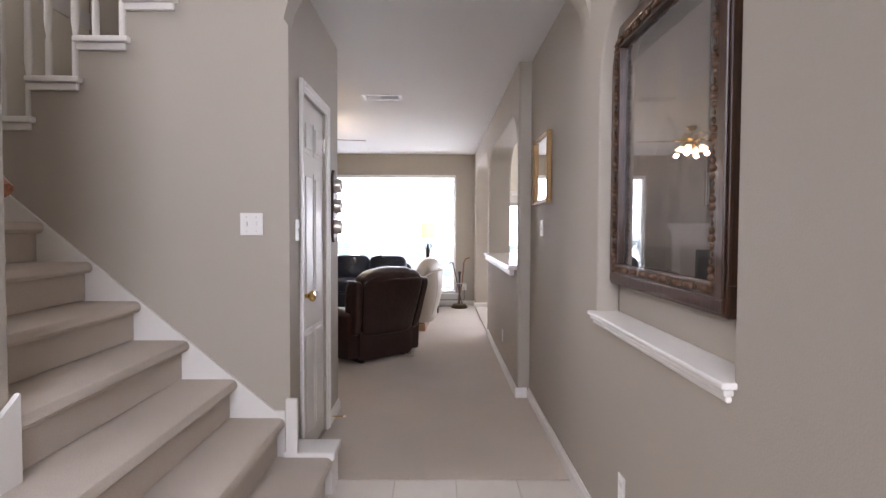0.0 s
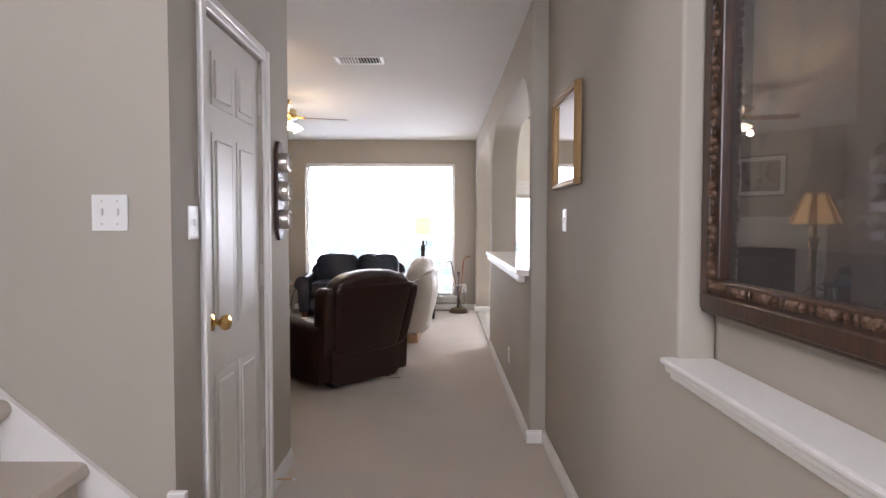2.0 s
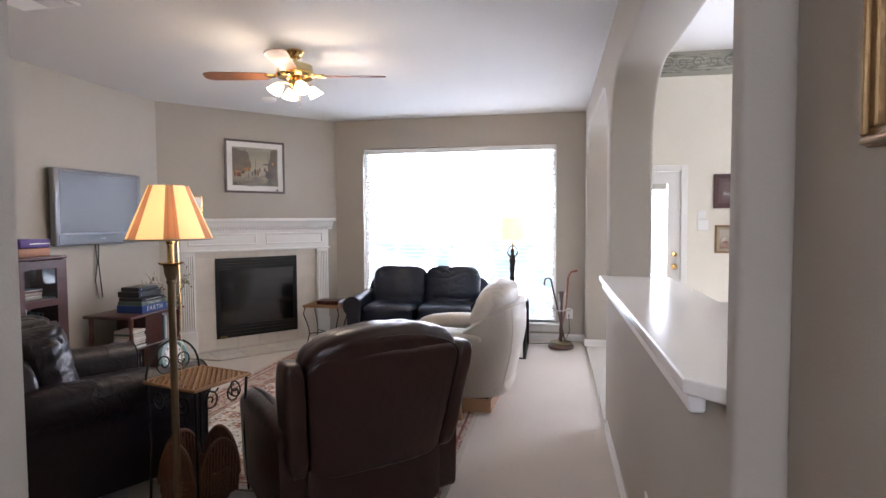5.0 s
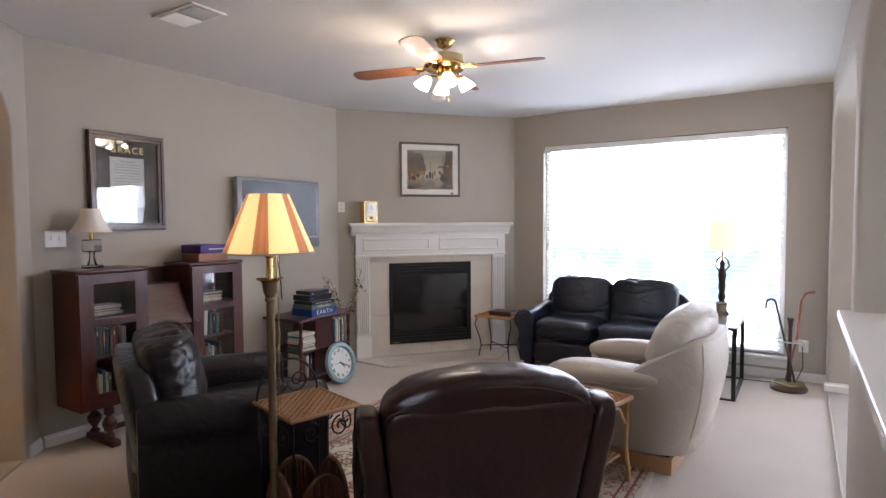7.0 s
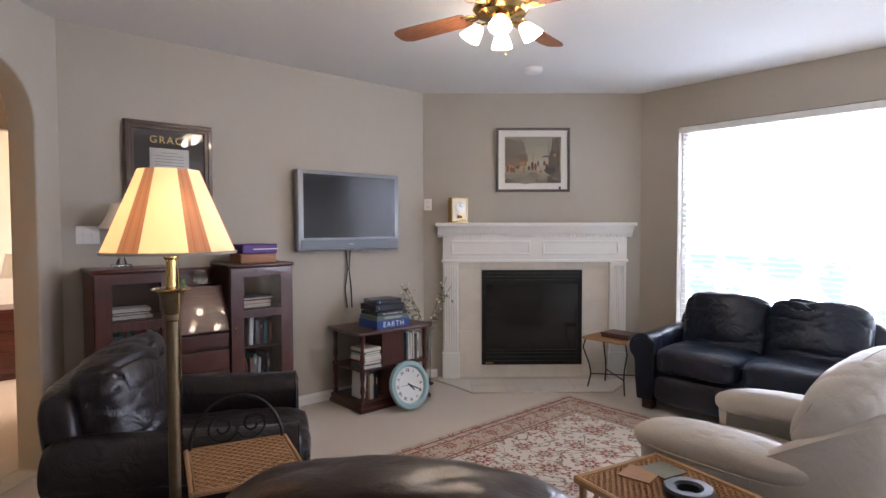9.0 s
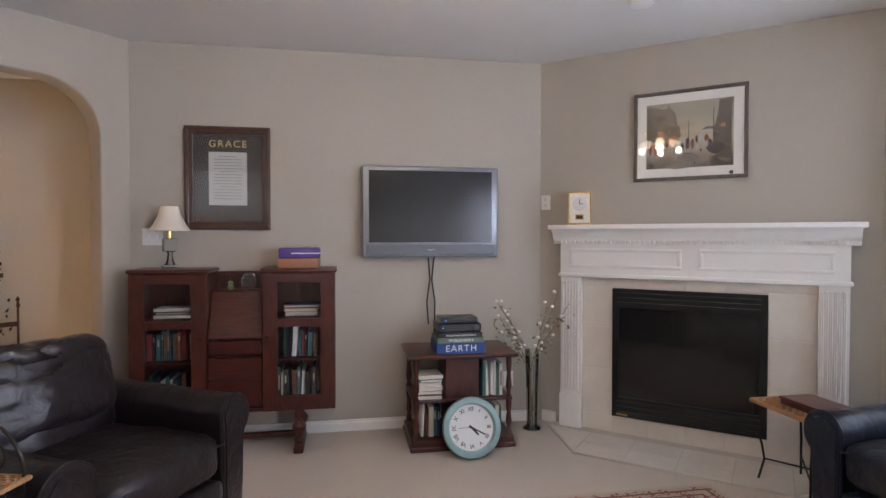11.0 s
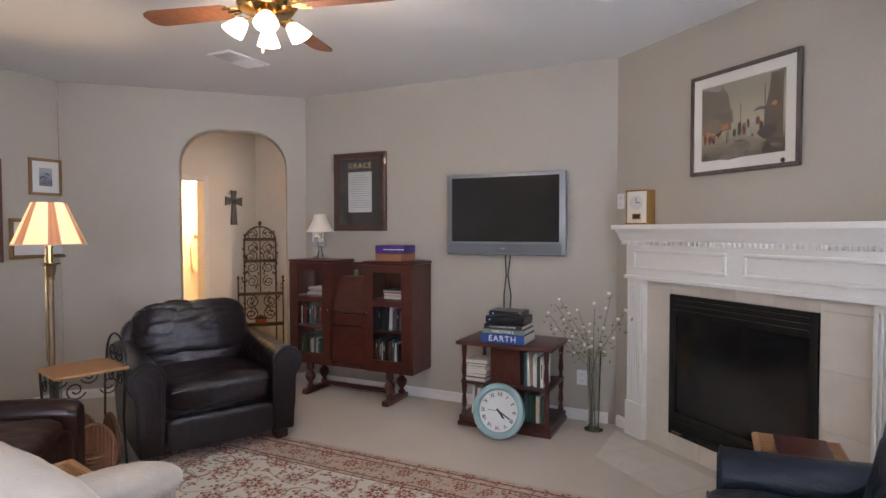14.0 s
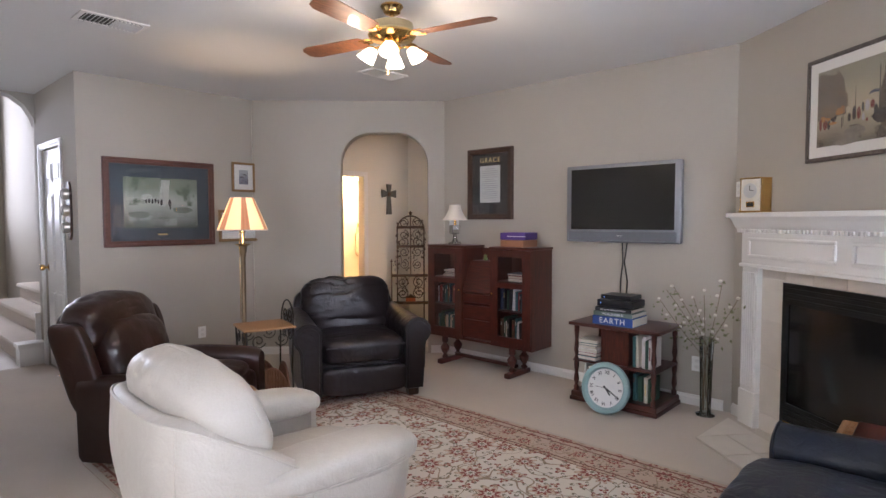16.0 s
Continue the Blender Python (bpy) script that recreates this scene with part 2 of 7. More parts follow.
def prism(outline, depth, m=None, holes=(), bm=None, bevel=0.0):
    """A plate cut from an outline (u, v), with holes, depth thick along its third axis."""
    own = bmesh.new()
    edges = []
    for ring in (outline, *holes):
        vs = [own.verts.new((u, v, 0)) for u, v in ring]
        edges += [own.edges.new((vs[i], vs[(i + 1) % len(vs)])) for i in range(len(vs))]
    bmesh.ops.triangle_fill(own, use_beauty=True, use_dissolve=False, edges=edges, normal=(0, 0, 1))
    ex = bmesh.ops.extrude_face_region(own, geom=own.faces[:])
    bmesh.ops.translate(own, verts=[g for g in ex["geom"] if isinstance(g, bmesh.types.BMVert)], vec=(0, 0, depth))
    if bevel:
        sharp = [e for e in own.edges if len(e.link_faces) == 2 and e.calc_face_angle(0) > 1]
        bmesh.ops.bevel(own, geom=sharp, offset=bevel, segments=3, profile=0.5, affect="EDGES")
    if m:
        own.transform(m)
    return join(bm, own)


def arch(u0, u1, v0, v1, r, n=9):
    """The outline of an opening with rounded upper corners."""
    out = [(u0, v0), (u1, v0)]
    out += [(u1 - r + r * math.cos(a), v1 - r + r * math.sin(a)) for a in (math.pi / 2 * i / n for i in range(n + 1))]
    out += [(u0 + r + r * math.cos(a), v1 - r + r * math.sin(a)) for a in (math.pi / 2 + math.pi / 2 * i / n for i in range(n + 1))]
    return out


def rect(u0, u1, v0, v1):
    return [(u0, v0), (u1, v0), (u1, v1), (u0, v1)]


def upright(x, y, dx, dy):
    """The frame of an upright plate: u runs along (dx, dy) from (x, y), v is up, thickness to the right of the run."""
    d = Vector((dx, dy, 0)).normalized()
    w = d.cross(Vector((0, 0, 1)))
    return Matrix(((d.x, 0, w.x, x), (d.y, 0, w.y, y), (0, 1, 0, 0), (0, 0, 0, 1)))


def wall(name, x, y, dx, dy, outline, holes=(), thick=0.12, material=None, label="", bevel=0.0):
    ob = part(name, prism(outline, thick, upright(x, y, dx, dy), holes, bevel=bevel), material or PAINT, smooth=bevel > 0)
    return tagged(ob, label or "smooth painted plaster wall", "wall", kind="structure")


def letters(body, size, depth=0.002, spacing=1.0):
    curve = bpy.data.curves.new("letters", "FONT")
    curve.body, curve.size, curve.extrude, curve.align_x, curve.align_y = body, size, depth, "CENTER", "CENTER"
    curve.space_character = spacing
    ob = bpy.data.objects.new("letters", curve)
    me = bpy.data.meshes.new_from_object(ob)
    bm = bmesh.new()
    bm.from_mesh(me)
    bpy.data.objects.remove(ob)
    bpy.data.curves.remove(curve)
    bpy.data.meshes.remove(me)
    return bm


# ---- the large structure ----
C = 2.49      # living room ceiling
HX = 0.68     # hall side wall
BX = 0.590    # bar wall
DX = -0.70    # closet door wall
PY = 3.93     # painting wall
WY = 9.38     # window wall
TX = -3.50    # screen wall
FC = 4.6      # entry ceiling
BC = 3.05     # breakfast room ceiling

# floors
def floor(name, outline, z1, material, label):
    ob = part(name, prism(outline, 0.12, Matrix.Translation((0, 0, z1 - 0.12))), material)
    return tagged(ob, label, "floor", kind="structure")


floor("floor_living", [(DX - 0.1, 2.81), (HX + 0.15, 2.81), (HX + 0.15, 4.2), (0.67, 4.2), (0.67, WY + 0.1), (-6.6, WY + 0.1), (-6.6, PY - 1.9), (DX - 0.1, PY - 1.9)], 0.0, CARPET, "beige cut-pile carpet floor with faint vacuum marks")
part("floor_entry_bed", box(-4.2, 1.0, -1.6, 2.805, -0.13, -0.006), GROUT)["kind"] = "structure"
part("floor_breakfast_bed", box(0.674, 4.6, 4.2, WY + 0.1, -0.13, -0.006), GROUT)["kind"] = "structure"

# hall side wall with its picture niche
wall("wall_hall_east", HX, -1.5, 0, 1, rect(0, 5.7, 0, FC), [arch(2.79, 3.92, 0.895, 2.17, 0.33)], 0.10, label="painted hall wall with an arched picture niche", bevel=0.012)
wall("wall_niche_back", HX + 0.10, -1.5, 0, 1, rect(0, 5.7, 0, FC), (), 0.12, label="plain painted back of the picture niche")
# bar wall with pass-through arch and the wide arch to the breakfast room
wall("wall_bar", BX, 4.2, 0, 1,
     rect(0, 5.18, 0, BC),
     [arch(0.07, 2.46, 0.945, 2.17, 0.42), arch(2.64, 4.94, 0.003, 2.24, 0.42)], 0.25, label="painted half wall and column with two rounded arches", bevel=0.02)
# window wall
WIN = (-1.92, 0.285, 0.20, 2.155)
wall("wall_window", BX + 0.25, WY, -1, 0, rect(0, 4.4, 0, C + 0.1), [[(BX + 0.25 - WIN[1], WIN[2]), (BX + 0.25 - WIN[0], WIN[2]), (BX + 0.25 - WIN[0], WIN[3]), (BX + 0.25 - WIN[1], WIN[3])]], 0.14, label="taupe wall around the great window")
# corner fireplace wall, screen wall, arch wall, painting wall
FA, FB = Vector((-3.5, 7.93, 0)), Vector((-2.255, 9.38, 0))
FD = (FB - FA).normalized()
FN = Vector((FD.y, -FD.x, 0))
FROT = math.degrees(math.atan2(FD.y, FD.x))


def fplace(s, out=0.0):
    """A spot on the corner wall: s along it, out into the room."""
    q = FA + FD * s + FN * out
    return q.x, q.y


wall("wall_fireplace", FB.x, FB.y, -FD.x, -FD.y, rect(0, (FB - FA).length, 0, C + 0.1), (), 0.10, label="taupe angled corner wall over the fireplace")
wall("wall_screen", TX, 8.00, 0, -1, rect(0, 2.74, 0, C + 0.1), (), 0.12, label="taupe wall behind the wall-mounted screen")
AA, AB = Vector((-3.50, 5.28, 0)), Vector((-2.19, PY, 0))
AD = (AB - AA).normalized()
AN = Vector((-AD.y, AD.x, 0))
wall("wall_arch", AA.x, AA.y, AD.x, AD.y, rect(0, (AB - AA).length, 0, C + 0.1), [arch(0.17, 1.02, 0.003, 2.18, 0.30)], 0.16, label="taupe angled wall with an arched passage", bevel=0.012)
wall("wall_painting", -2.19, PY, 1, 0, rect(0, 2.19 + DX, 0, C + 0.1), (), 0.12, label="taupe wall hung with framed pictures")
# closet wall with its narrow door, and the stair wall
wall("wall_closet", DX, PY - 0.12, 0, -1, rect(0, PY - 0.12 - 2.76, 0, FC), [rect(PY - 0.12 - 3.505, PY - 0.12 - 2.905, 0.003, 1.955)], 0.10, label="painted wall round a narrow closet door")
# stepped wall below the upper flight
RISE, RUN, X1 = 0.1835, 0.222, -0.50
ol = [(0, 0), (0, 2.66)]
for i in range(9):
    ol += [(0.08 + 0.222 * i, 2.66 - 0.1835 * i), (0.08 + 0.222 * (i + 1), 2.66 - 0.1835 * i)]
ol += [(2.078, 1.0), (2.078, 0)]
wall("wall_stair", DX, 2.66, -1, 0, ol, (), 0.10, label="painted stair wall with a stepped top")
part("wall_landing", box(-2.2, DX - 0.1, 3.62, 3.72, 0, FC), PAINT)["kind"] = "structure"
part("wall_stair_head", box(-4.3, -4.2, 1.0, 2.78, 0, FC), PAINT)["kind"] = "structure"
part("wall_entry_west", box(-1.29, -1.17, -1.5, 1.55, 0, FC, 0.02, 3), PAINT, smooth=True)["kind"] = "structure"
part("wall_stair_south", box(-4.2, -1.29, 1.43, 1.55, 0, FC), PAINT)["kind"] = "structure"
wall("wall_entry_front", -1.3, -1.5, 1, 0, rect(0, 2.1, 0, FC), [rect(0.4, 1.8, 1.3, 3.5)], 0.12, label="painted front wall with a high entry window")
# header between the tall entry and the hall
wall("wall_entry_header", DX, 2.72, 1, 0, [(0, FC), (0, 2.2), (0.02, 2.28), (0.08, 2.38), (0.18, 2.455), (0.3, 2.48), (1.08, 2.48), (1.2, 2.455), (1.3, 2.38), (1.36, 2.28), (1.38, 2.2), (1.38, FC)], (), 0.14, label="painted header with rounded corners over the hall")
# ceilings
tagged(part("ceiling_living", prism([(DX, 2.62), (HX + 0.2, 2.62), (HX + 0.2, 4.2), (BX + 0.02, 4.2), (BX + 0.02, WY + 0.1), (-3.6, WY + 0.1), (-3.6, PY - 0.05), (DX, PY - 0.05)], 0.1, Matrix.Translation((0, 0, C))), CEILING), "white lightly textured living room ceiling", "ceiling", kind="structure")
part("ceiling_entry", box(-4.3, 0.9, -1.6, 3.7, FC, FC + 0.1), CEILING)["kind"] = "structure"
part("ceiling_breakfast", box(BX + 0.1, 4.6, 4.1, WY + 0.1, BC, BC + 0.1), CEILING)["kind"] = "structure"
part("ceiling_bedroom", box(-6.6, -2.19, 1.9, 7.2, 2.5, 2.6), CEILING)["kind"] = "structure"
# breakfast room: back wall with door, far walls
BDX = (0.85, 1.56)
wall("wall_breakfast_back", 4.6, WY - 0.02, -1, 0, rect(0, 4.6 - BX - 0.25, 0, BC), [rect(4.6 - BDX[1], 4.6 - BDX[0], 0.003, 1.83), rect(0.5, 2.15, 0.75, 2.09)], 0.12, CREAM_PAINT, "cream breakfast room wall with a glazed door")
part("wall_breakfast_east", box(4.6, 4.7, 4.1, WY, 0, BC), CREAM_PAINT)["kind"] = "structure"
part("wall_kitchen_south", box(0.8, 4.7, 4.0, 4.1, 0, BC), CREAM_PAINT)["kind"] = "structure"
# passage, bath and bedroom behind the arch
wall("wall_passage_south", -4.6, 3.62, 1, 0, rect(0, 2.4, 0, 2.5), [rect(0.76, 1.42, 0.003, 1.86)], 0.10, CREAM_PAINT, "pale passage wall with an open bath doorway")
part("wall_passage_west", box(-4.7, -4.6, 3.5, 4.62, 0, 2.5), CREAM_PAINT)["kind"] = "structure"
part("wall_passage_header", box(-4.7, -4.6, 4.62, 5.6, 2.0, 2.5), CREAM_PAINT)["kind"] = "structure"
part("wall_passage_north", box(-4.7, -3.62, 5.6, 5.7, 0, 2.5), CREAM_PAINT)["kind"] = "structure"
part("wall_bath_south", box(-5.0, -2.2, 2.78, 2.88, 0, 2.5), CREAM_PAINT)["kind"] = "structure"
part("wall_bath_west", box(-5.1, -5.0, 2.78, 3.52, 0, 2.5), CREAM_PAINT)["kind"] = "structure"
part("wall_bath_east", box(-2.3, -2.2, 2.78, PY - 0.13, 0, FC), CREAM_PAINT)["kind"] = "structure"
part("wall_bedroom_west", box(-6.6, -6.5, 2.0, 7.2, 0, 2.5), CREAM_PAINT)["kind"] = "structure"
part("wall_bedroom_south", box(-6.5, -4.7, 3.55, 3.65, 0, 2.5), CREAM_PAINT)["kind"] = "structure"
# unseen wall; its hole is made up to hold the warm fill lamp
wall("wall_bedroom_north", -4.5, 7.1, -1, 0, rect(0, 2.0, 0, 2.5), [rect(0.3, 1.7, 0.9, 2.1)], 0.1, CREAM_PAINT, "cream bedroom wall with an added opening for the fill lamp")
part("wall_bedroom_east", box(-4.5, -4.4, 5.7, 7.2, 0, 2.5), CREAM_PAINT)["kind"] = "structure"

# ---- great window, its blind and what lies outside ----
win = thing("window_1", 0, WY, 0, 0, "large white-framed window with lowered slatted blind", "window", kind="structure")
for nm, b in (("window_frame", (WIN[0], WIN[1], 0.07, 0.12, WIN[3] - 0.05, WIN[3])), ("window_frame", (WIN[0], WIN[1], 0.07, 0.12, WIN[2], WIN[2] + 0.05)),
              ("window_frame", (WIN[0], WIN[0] + 0.05, 0.07, 0.12, WIN[2] + 0.05, WIN[3] - 0.05)), ("window_frame", (WIN[1] - 0.05, WIN[1], 0.07, 0.12, WIN[2] + 0.05, WIN[3] - 0.05))):
    part(nm, box(*b, 0.006), TRIM, win)
part("window_sill", box(WIN[0] - 0.06, WIN[1] + 0.06, -0.07, 0.07, WIN[2] - 0.035, WIN[2], 0.01, 3), TRIM, win, smooth=True)
part("apron", box(WIN[0] - 0.03, WIN[1] + 0.03, -0.025, -0.002, WIN[2] - 0.10, WIN[2] - 0.036, 0.004), TRIM, win)
pane = part("pane", box(WIN[0] + 0.05, WIN[1] - 0.05, 0.093, 0.097, WIN[2] + 0.05, WIN[3] - 0.05), GLASS, win)
pane.visible_shadow = False
blind = thing("venetian_blind", 0, WY + 0.035, 0, 0, "white wooden venetian blind lowered over the window, slats open", "blind")
part("headrail", box(WIN[0] + 0.012, WIN[1] - 0.012, -0.03, 0.03, WIN[3] - 0.055, WIN[3] - 0.004, 0.005), BLIND, blind)
part("bottom_rail", box(WIN[0] + 0.02, WIN[1] - 0.02, -0.022, 0.022, WIN[2] + 0.012, WIN[2] + 0.03, 0.004), BLIND, blind)
slat = prism([(-0.022, 0), (0, 0.0022), (0.022, 0), (0.022, 0.0018), (0, 0.004), (-0.022, 0.0018)], WIN[1] - WIN[0] - 0.05, Matrix(((0, 0, 1, WIN[0] + 0.025), (1, 0, 0, 0), (0, 1, 0, 0), (0, 0, 0, 1))))
first = part("slat", slat, BLIND, blind)
nslat = 44
for i in range(nslat):
    z = (WIN[2] + 0.06 + i * (WIN[3] - WIN[2] - 0.14) / (nslat - 1)) * U
    ob = first if i == 0 else new("slat", first.data)
    ob.parent = blind
    ob.location, ob.rotation_euler = (0, 0, z), (radians(-12 if i > 14 else -4), 0, 0)
for x in (-1.6, -0.85, -0.1):
    part("ladder_cord", tube([(x, -0.026, WIN[2] + 0.03), (x, -0.026, WIN[3] - 0.05)], 0.0008, 4), BLIND, blind)
part("pull_cord", tube([(0.20, -0.04, 1.05), (0.20, -0.04, WIN[3] - 0.05)], 0.0016, 5), BLIND, blind)


def outdoors():
    m = bpy.data.materials.new("bright_garden_haze")
    m.use_nodes = True
    t = m.node_tree
    tc, sep, nz = t.nodes.new("ShaderNodeTexCoord"), t.nodes.new("ShaderNodeSeparateXYZ"), t.nodes.new("ShaderNodeTexNoise")
    t.links.new(tc.outputs["Object"], sep.inputs[0])
    t.links.new(tc.outputs["Object"], nz.inputs["Vector"])
    nz.inputs["Scale"].default_value, nz.inputs["Detail"].default_value = 2.2, 9
    leaf = t.nodes.new("ShaderNodeValToRGB")
    leaf.color_ramp.elements[0].position, leaf.color_ramp.elements[1].position = 0.44, 0.60
    leaf.color_ramp.elements[0].color, leaf.color_ramp.elements[1].color = (0.062, 0.085, 0.092, 1), (1, 1, 1, 1)
    t.links.new(nz.outputs["Fac"], leaf.inputs[0])
    band = t.nodes.new("ShaderNodeMapRange")
    band.inputs[1].default_value, band.inputs[2].default_value = 1.02, 1.50
    t.links.new(sep.outputs["Z"], band.inputs[0])
    mixc = t.nodes.new("ShaderNodeMix")
    mixc.data_type = "RGBA"
    mixc.inputs[7].default_value = (1, 1, 1, 1)
    t.links.new(band.outputs[0], mixc.inputs[0])
    t.links.new(leaf.outputs[0], mixc.inputs[6])
    b = t.nodes["Principled BSDF"]
    b.inputs["Base Color"].default_value = (0.02, 0.025, 0.02, 1)
    t.links.new(mixc.outputs[2], b.inputs["Emission Color"])
    b.inputs["Emission Strength"].default_value = 10.0
    return m


HAZE = outdoors()
tagged(part("backdrop", box(-7, 9, 12.6, 12.65, -0.5, 6), HAZE), "overexposed white garden daylight with pale foliage", "backdrop", kind="structure")
part("ground", box(-60, 60, WY + 0.2, 80, -0.5, -0.45), mat("pale_patio", (0.4, 0.38, 0.34), 0.9))["kind"] = "structure"
tagged(part("backdrop_front", box(-4, 4, -4.05, -4, -0.5, 6), HAZE), "white front garden daylight", "backdrop", kind="structure")


# ---- skirting, sills and the bar top ----
def skirting(name, x0, y0, x1, y1, h=0.075, t=0.016):
    """A board along a line, with the room on its right-hand side."""
    d = Vector((x1 - x0, y1 - y0, 0))
    n = d.normalized()
    w = n.cross(Vector((0, 0, 1)))
    m = Matrix(((w.x, 0, n.x, x0), (w.y, 0, n.y, y0), (0, 1, 0, 0), (0, 0, 0, 1)))
    bm = prism([(0.0005, 0.002), (t, 0.002), (t, h * 0.7), (t * 0.55, h * 0.86), (t * 0.5, h), (0.0005, h)], d.length, m)
    return tagged(part(name, bm, TRIM), "white painted wooden baseboard", "baseboard", kind="structure")


for nm, x0, y0, x1, y1 in (("baseboard_hall", HX, 4.185, HX, -1.4), ("baseboard_jog", BX - 0.016, 4.2, HX - 0.017, 4.2), ("baseboard_bar", BX, 6.68, BX, 4.2), ("baseboard_pier", BX, WY - 0.017, BX, 9.14),
                           ("baseboard_pier_end", BX - 0.016, 9.14, BX + 0.25, 9.14), ("baseboard_screen", TX, 5.30, TX, 7.88), ("baseboard_painting", DX, PY, -2.16, PY), ("baseboard_closet", DX, 3.57, DX, PY),
                           ("baseboard_window", -2.08, WY, BX, WY), ("baseboard_corner", *fplace(0.02), *fplace(0.12)), ("baseboard_arch_near", AB.x, AB.y, *(AA + AD * 1.05).xy), ("baseboard_arch_far", *(AA + AD * 0.14).xy, AA.x, AA.y),
                           ("baseboard_passage", -2.4, 3.62, -3.11, 3.62), ("baseboard_passage_west", -3.91, 3.62, -4.58, 3.62)):
    skirting(nm, x0, y0, x1, y1)

sill = thing("niche_sill", 0, 0, 0, 0, "white moulded wooden sill under the picture niche", "sill", kind="structure")
part("shelf", box(HX - 0.036, HX + 0.098, 1.27, 2.44, 0.893, 0.91, 0.006), TRIM, sill)
part("moulding", box(HX - 0.026, HX - 0.001, 1.278, 2.432, 0.875, 0.893, 0.006), TRIM, sill)
part("moulding", box(HX - 0.016, HX - 0.001, 1.286, 2.424, 0.858, 0.875, 0.006), TRIM, sill)

bar = thing("bar_top", 0, 0, 0, 0, "white laminate bar top on the half wall", "counter")
part("slab", prism([(0.535, 4.37), (0.62, 4.28), (0.94, 4.28), (0.94, 6.64), (0.86, 6.64), (0.86, 6.71), (0.535, 6.71)], 0.036, Matrix.Translation((0, 0, 0.946)), bevel=0.006), COUNTER, bar)
part("moulding", box(0.55, BX - 0.002, 4.38, 6.68, 0.90, 0.945, 0.01, 3), TRIM, bar)
counter = thing("kitchen_counter", 0, 0, 0, 0, "white kitchen sink counter behind the half wall", "counter")
part("worktop", box(0.83, 1.42, 4.3, 6.5, 0.82, 0.86, 0.006), COUNTER, counter)
part("cabinet", box(0.83, 1.38, 4.3, 6.48, 0, 0.818), CREAM_PAINT, counter)
tap = thing("kitchen_faucet", 1.06, 5.72, 0.86, 0, "brushed nickel gooseneck kitchen faucet", "faucet")
part("base", lathe([(0.035, 0), (0.035, 0.012), (0.022, 0.03), (0.02, 0.06)], 18), STEEL, tap, smooth=True)
part("spout", tube([(0, 0, 0.05), (0, 0, 0.30)] + [(0.10 - 0.10 * math.cos(a), 0.0, 0.30 + 0.10 * math.sin(a)) for a in (math.pi * i / 12 for i in range(1, 12))] + [(0.2, 0, 0.26)], 0.016, 12), STEEL, tap, smooth=True)
part("lever", tube([(0, -0.03, 0.05), (0.0, -0.09, 0.08)], 0.007), STEEL, tap)


# ---- stairs ----
stair = thing("staircase", 0, 0, 0, 0, "beige carpeted staircase with rounded nosings", "stairs", kind="structure")
for n in range(1, 15):
    x, z = X1 - RUN * (n - 1), RISE * n
    ya = 0.35 if n <= 3 else 1.55
    pr = [(x + 0.0, z - 0.02), (x - 0.008, z - 0.006), (x - 0.025, z), (x - RUN - 0.06, z), (x - RUN - 0.06, z - RISE + 0.004), (x - 0.035, z - RISE + 0.004), (x - 0.035, z - 0.055), (x - 0.01, z - 0.05), (x + 0.002, z - 0.035)]
    part("step", prism([(u, v) for u, v in pr], 2.64 - ya, Matrix(((1, 0, 0, 0), (0, 0, -1, 2.64), (0, 1, 0, 0), (0, 0, 0, 1)))), CARPET, stair, smooth=True)
skl = thing("stair_skirt", 0, 0, 0, 0, "white painted skirting board following the stairs", "trim", kind="structure")
part("board", prism([(0.0, 0.0), (0.0, 0.40), (0.05, 0.40), (2.3, 0.40 + 2.25 * RISE / RUN), (2.3, 1.5), (0.25, 0.0)], 0.018, Matrix(((-1, 0, 0, -0.72), (0, 0, -1, 2.658), (0, 1, 0, 0), (0, 0, 0, 1)))), TRIM, skl)
part("newel_block", box(-0.72, -0.50, 2.645, 2.80, 0.0, 0.165), TRIM, skl)
part("cap", box(-0.73, -0.485, 2.63, 2.815, 0.165, 0.205, 0.008), TRIM, skl)
part("end_post", box(-0.715, -0.66, 2.63, 2.655, 0.0, 0.46, 0.004), TRIM, skl)
near = thing("near_stair_skirt", 0, 0, 0, 0, "white painted skirting at the foot of the entry wall", "trim", kind="structure")
part("board", prism([(0, 0.0), (0.95, 0.0), (0.95, 0.80), (0.0, 0.20)], 0.016, Matrix(((0, 0, 1, -1.17), (1, 0, 0, 0.61), (0, 1, 0, 0), (0, 0, 0, 1)))), TRIM, near)
# caps of the upper flight and its balusters
for i in range(9):
    cap = thing("stair_tread_cap", DX, 2.66, 0, 0, "white moulded tread end of the upper flight", "stair tread", "upper flight treads", "structure")
    x1, x0, z = -(0.06 + 0.222 * i), -(0.08 + 0.222 * (i + 1) + 0.01), 2.66 - 0.1835 * i
    part("tread", box(x0, x1, -0.035, 0.12, z, z + 0.028, 0.006), TRIM, cap)
    part("moulding", box(x0 + 0.012, x1 - 0.015, -0.02, -0.002, z - 0.035, z - 0.001, 0.004), TRIM, cap)
    for j in (0.25, 0.75):
        xb = x0 + (x1 - x0) * j
        part("baluster", lathe([(0.016, z + 0.028), (0.016, z + 0.20), (0.010, z + 0.23), (0.018, z + 0.30), (0.012, z + 0.7), (0.010, z + 0.9)], 10, m=Matrix.Translation((xb, 0.05, 0))), TRIM, cap, smooth=True)
rail = thing("handrail", 0, 0, 0, 0, "stained wooden handrail end on the stair wall", "handrail")
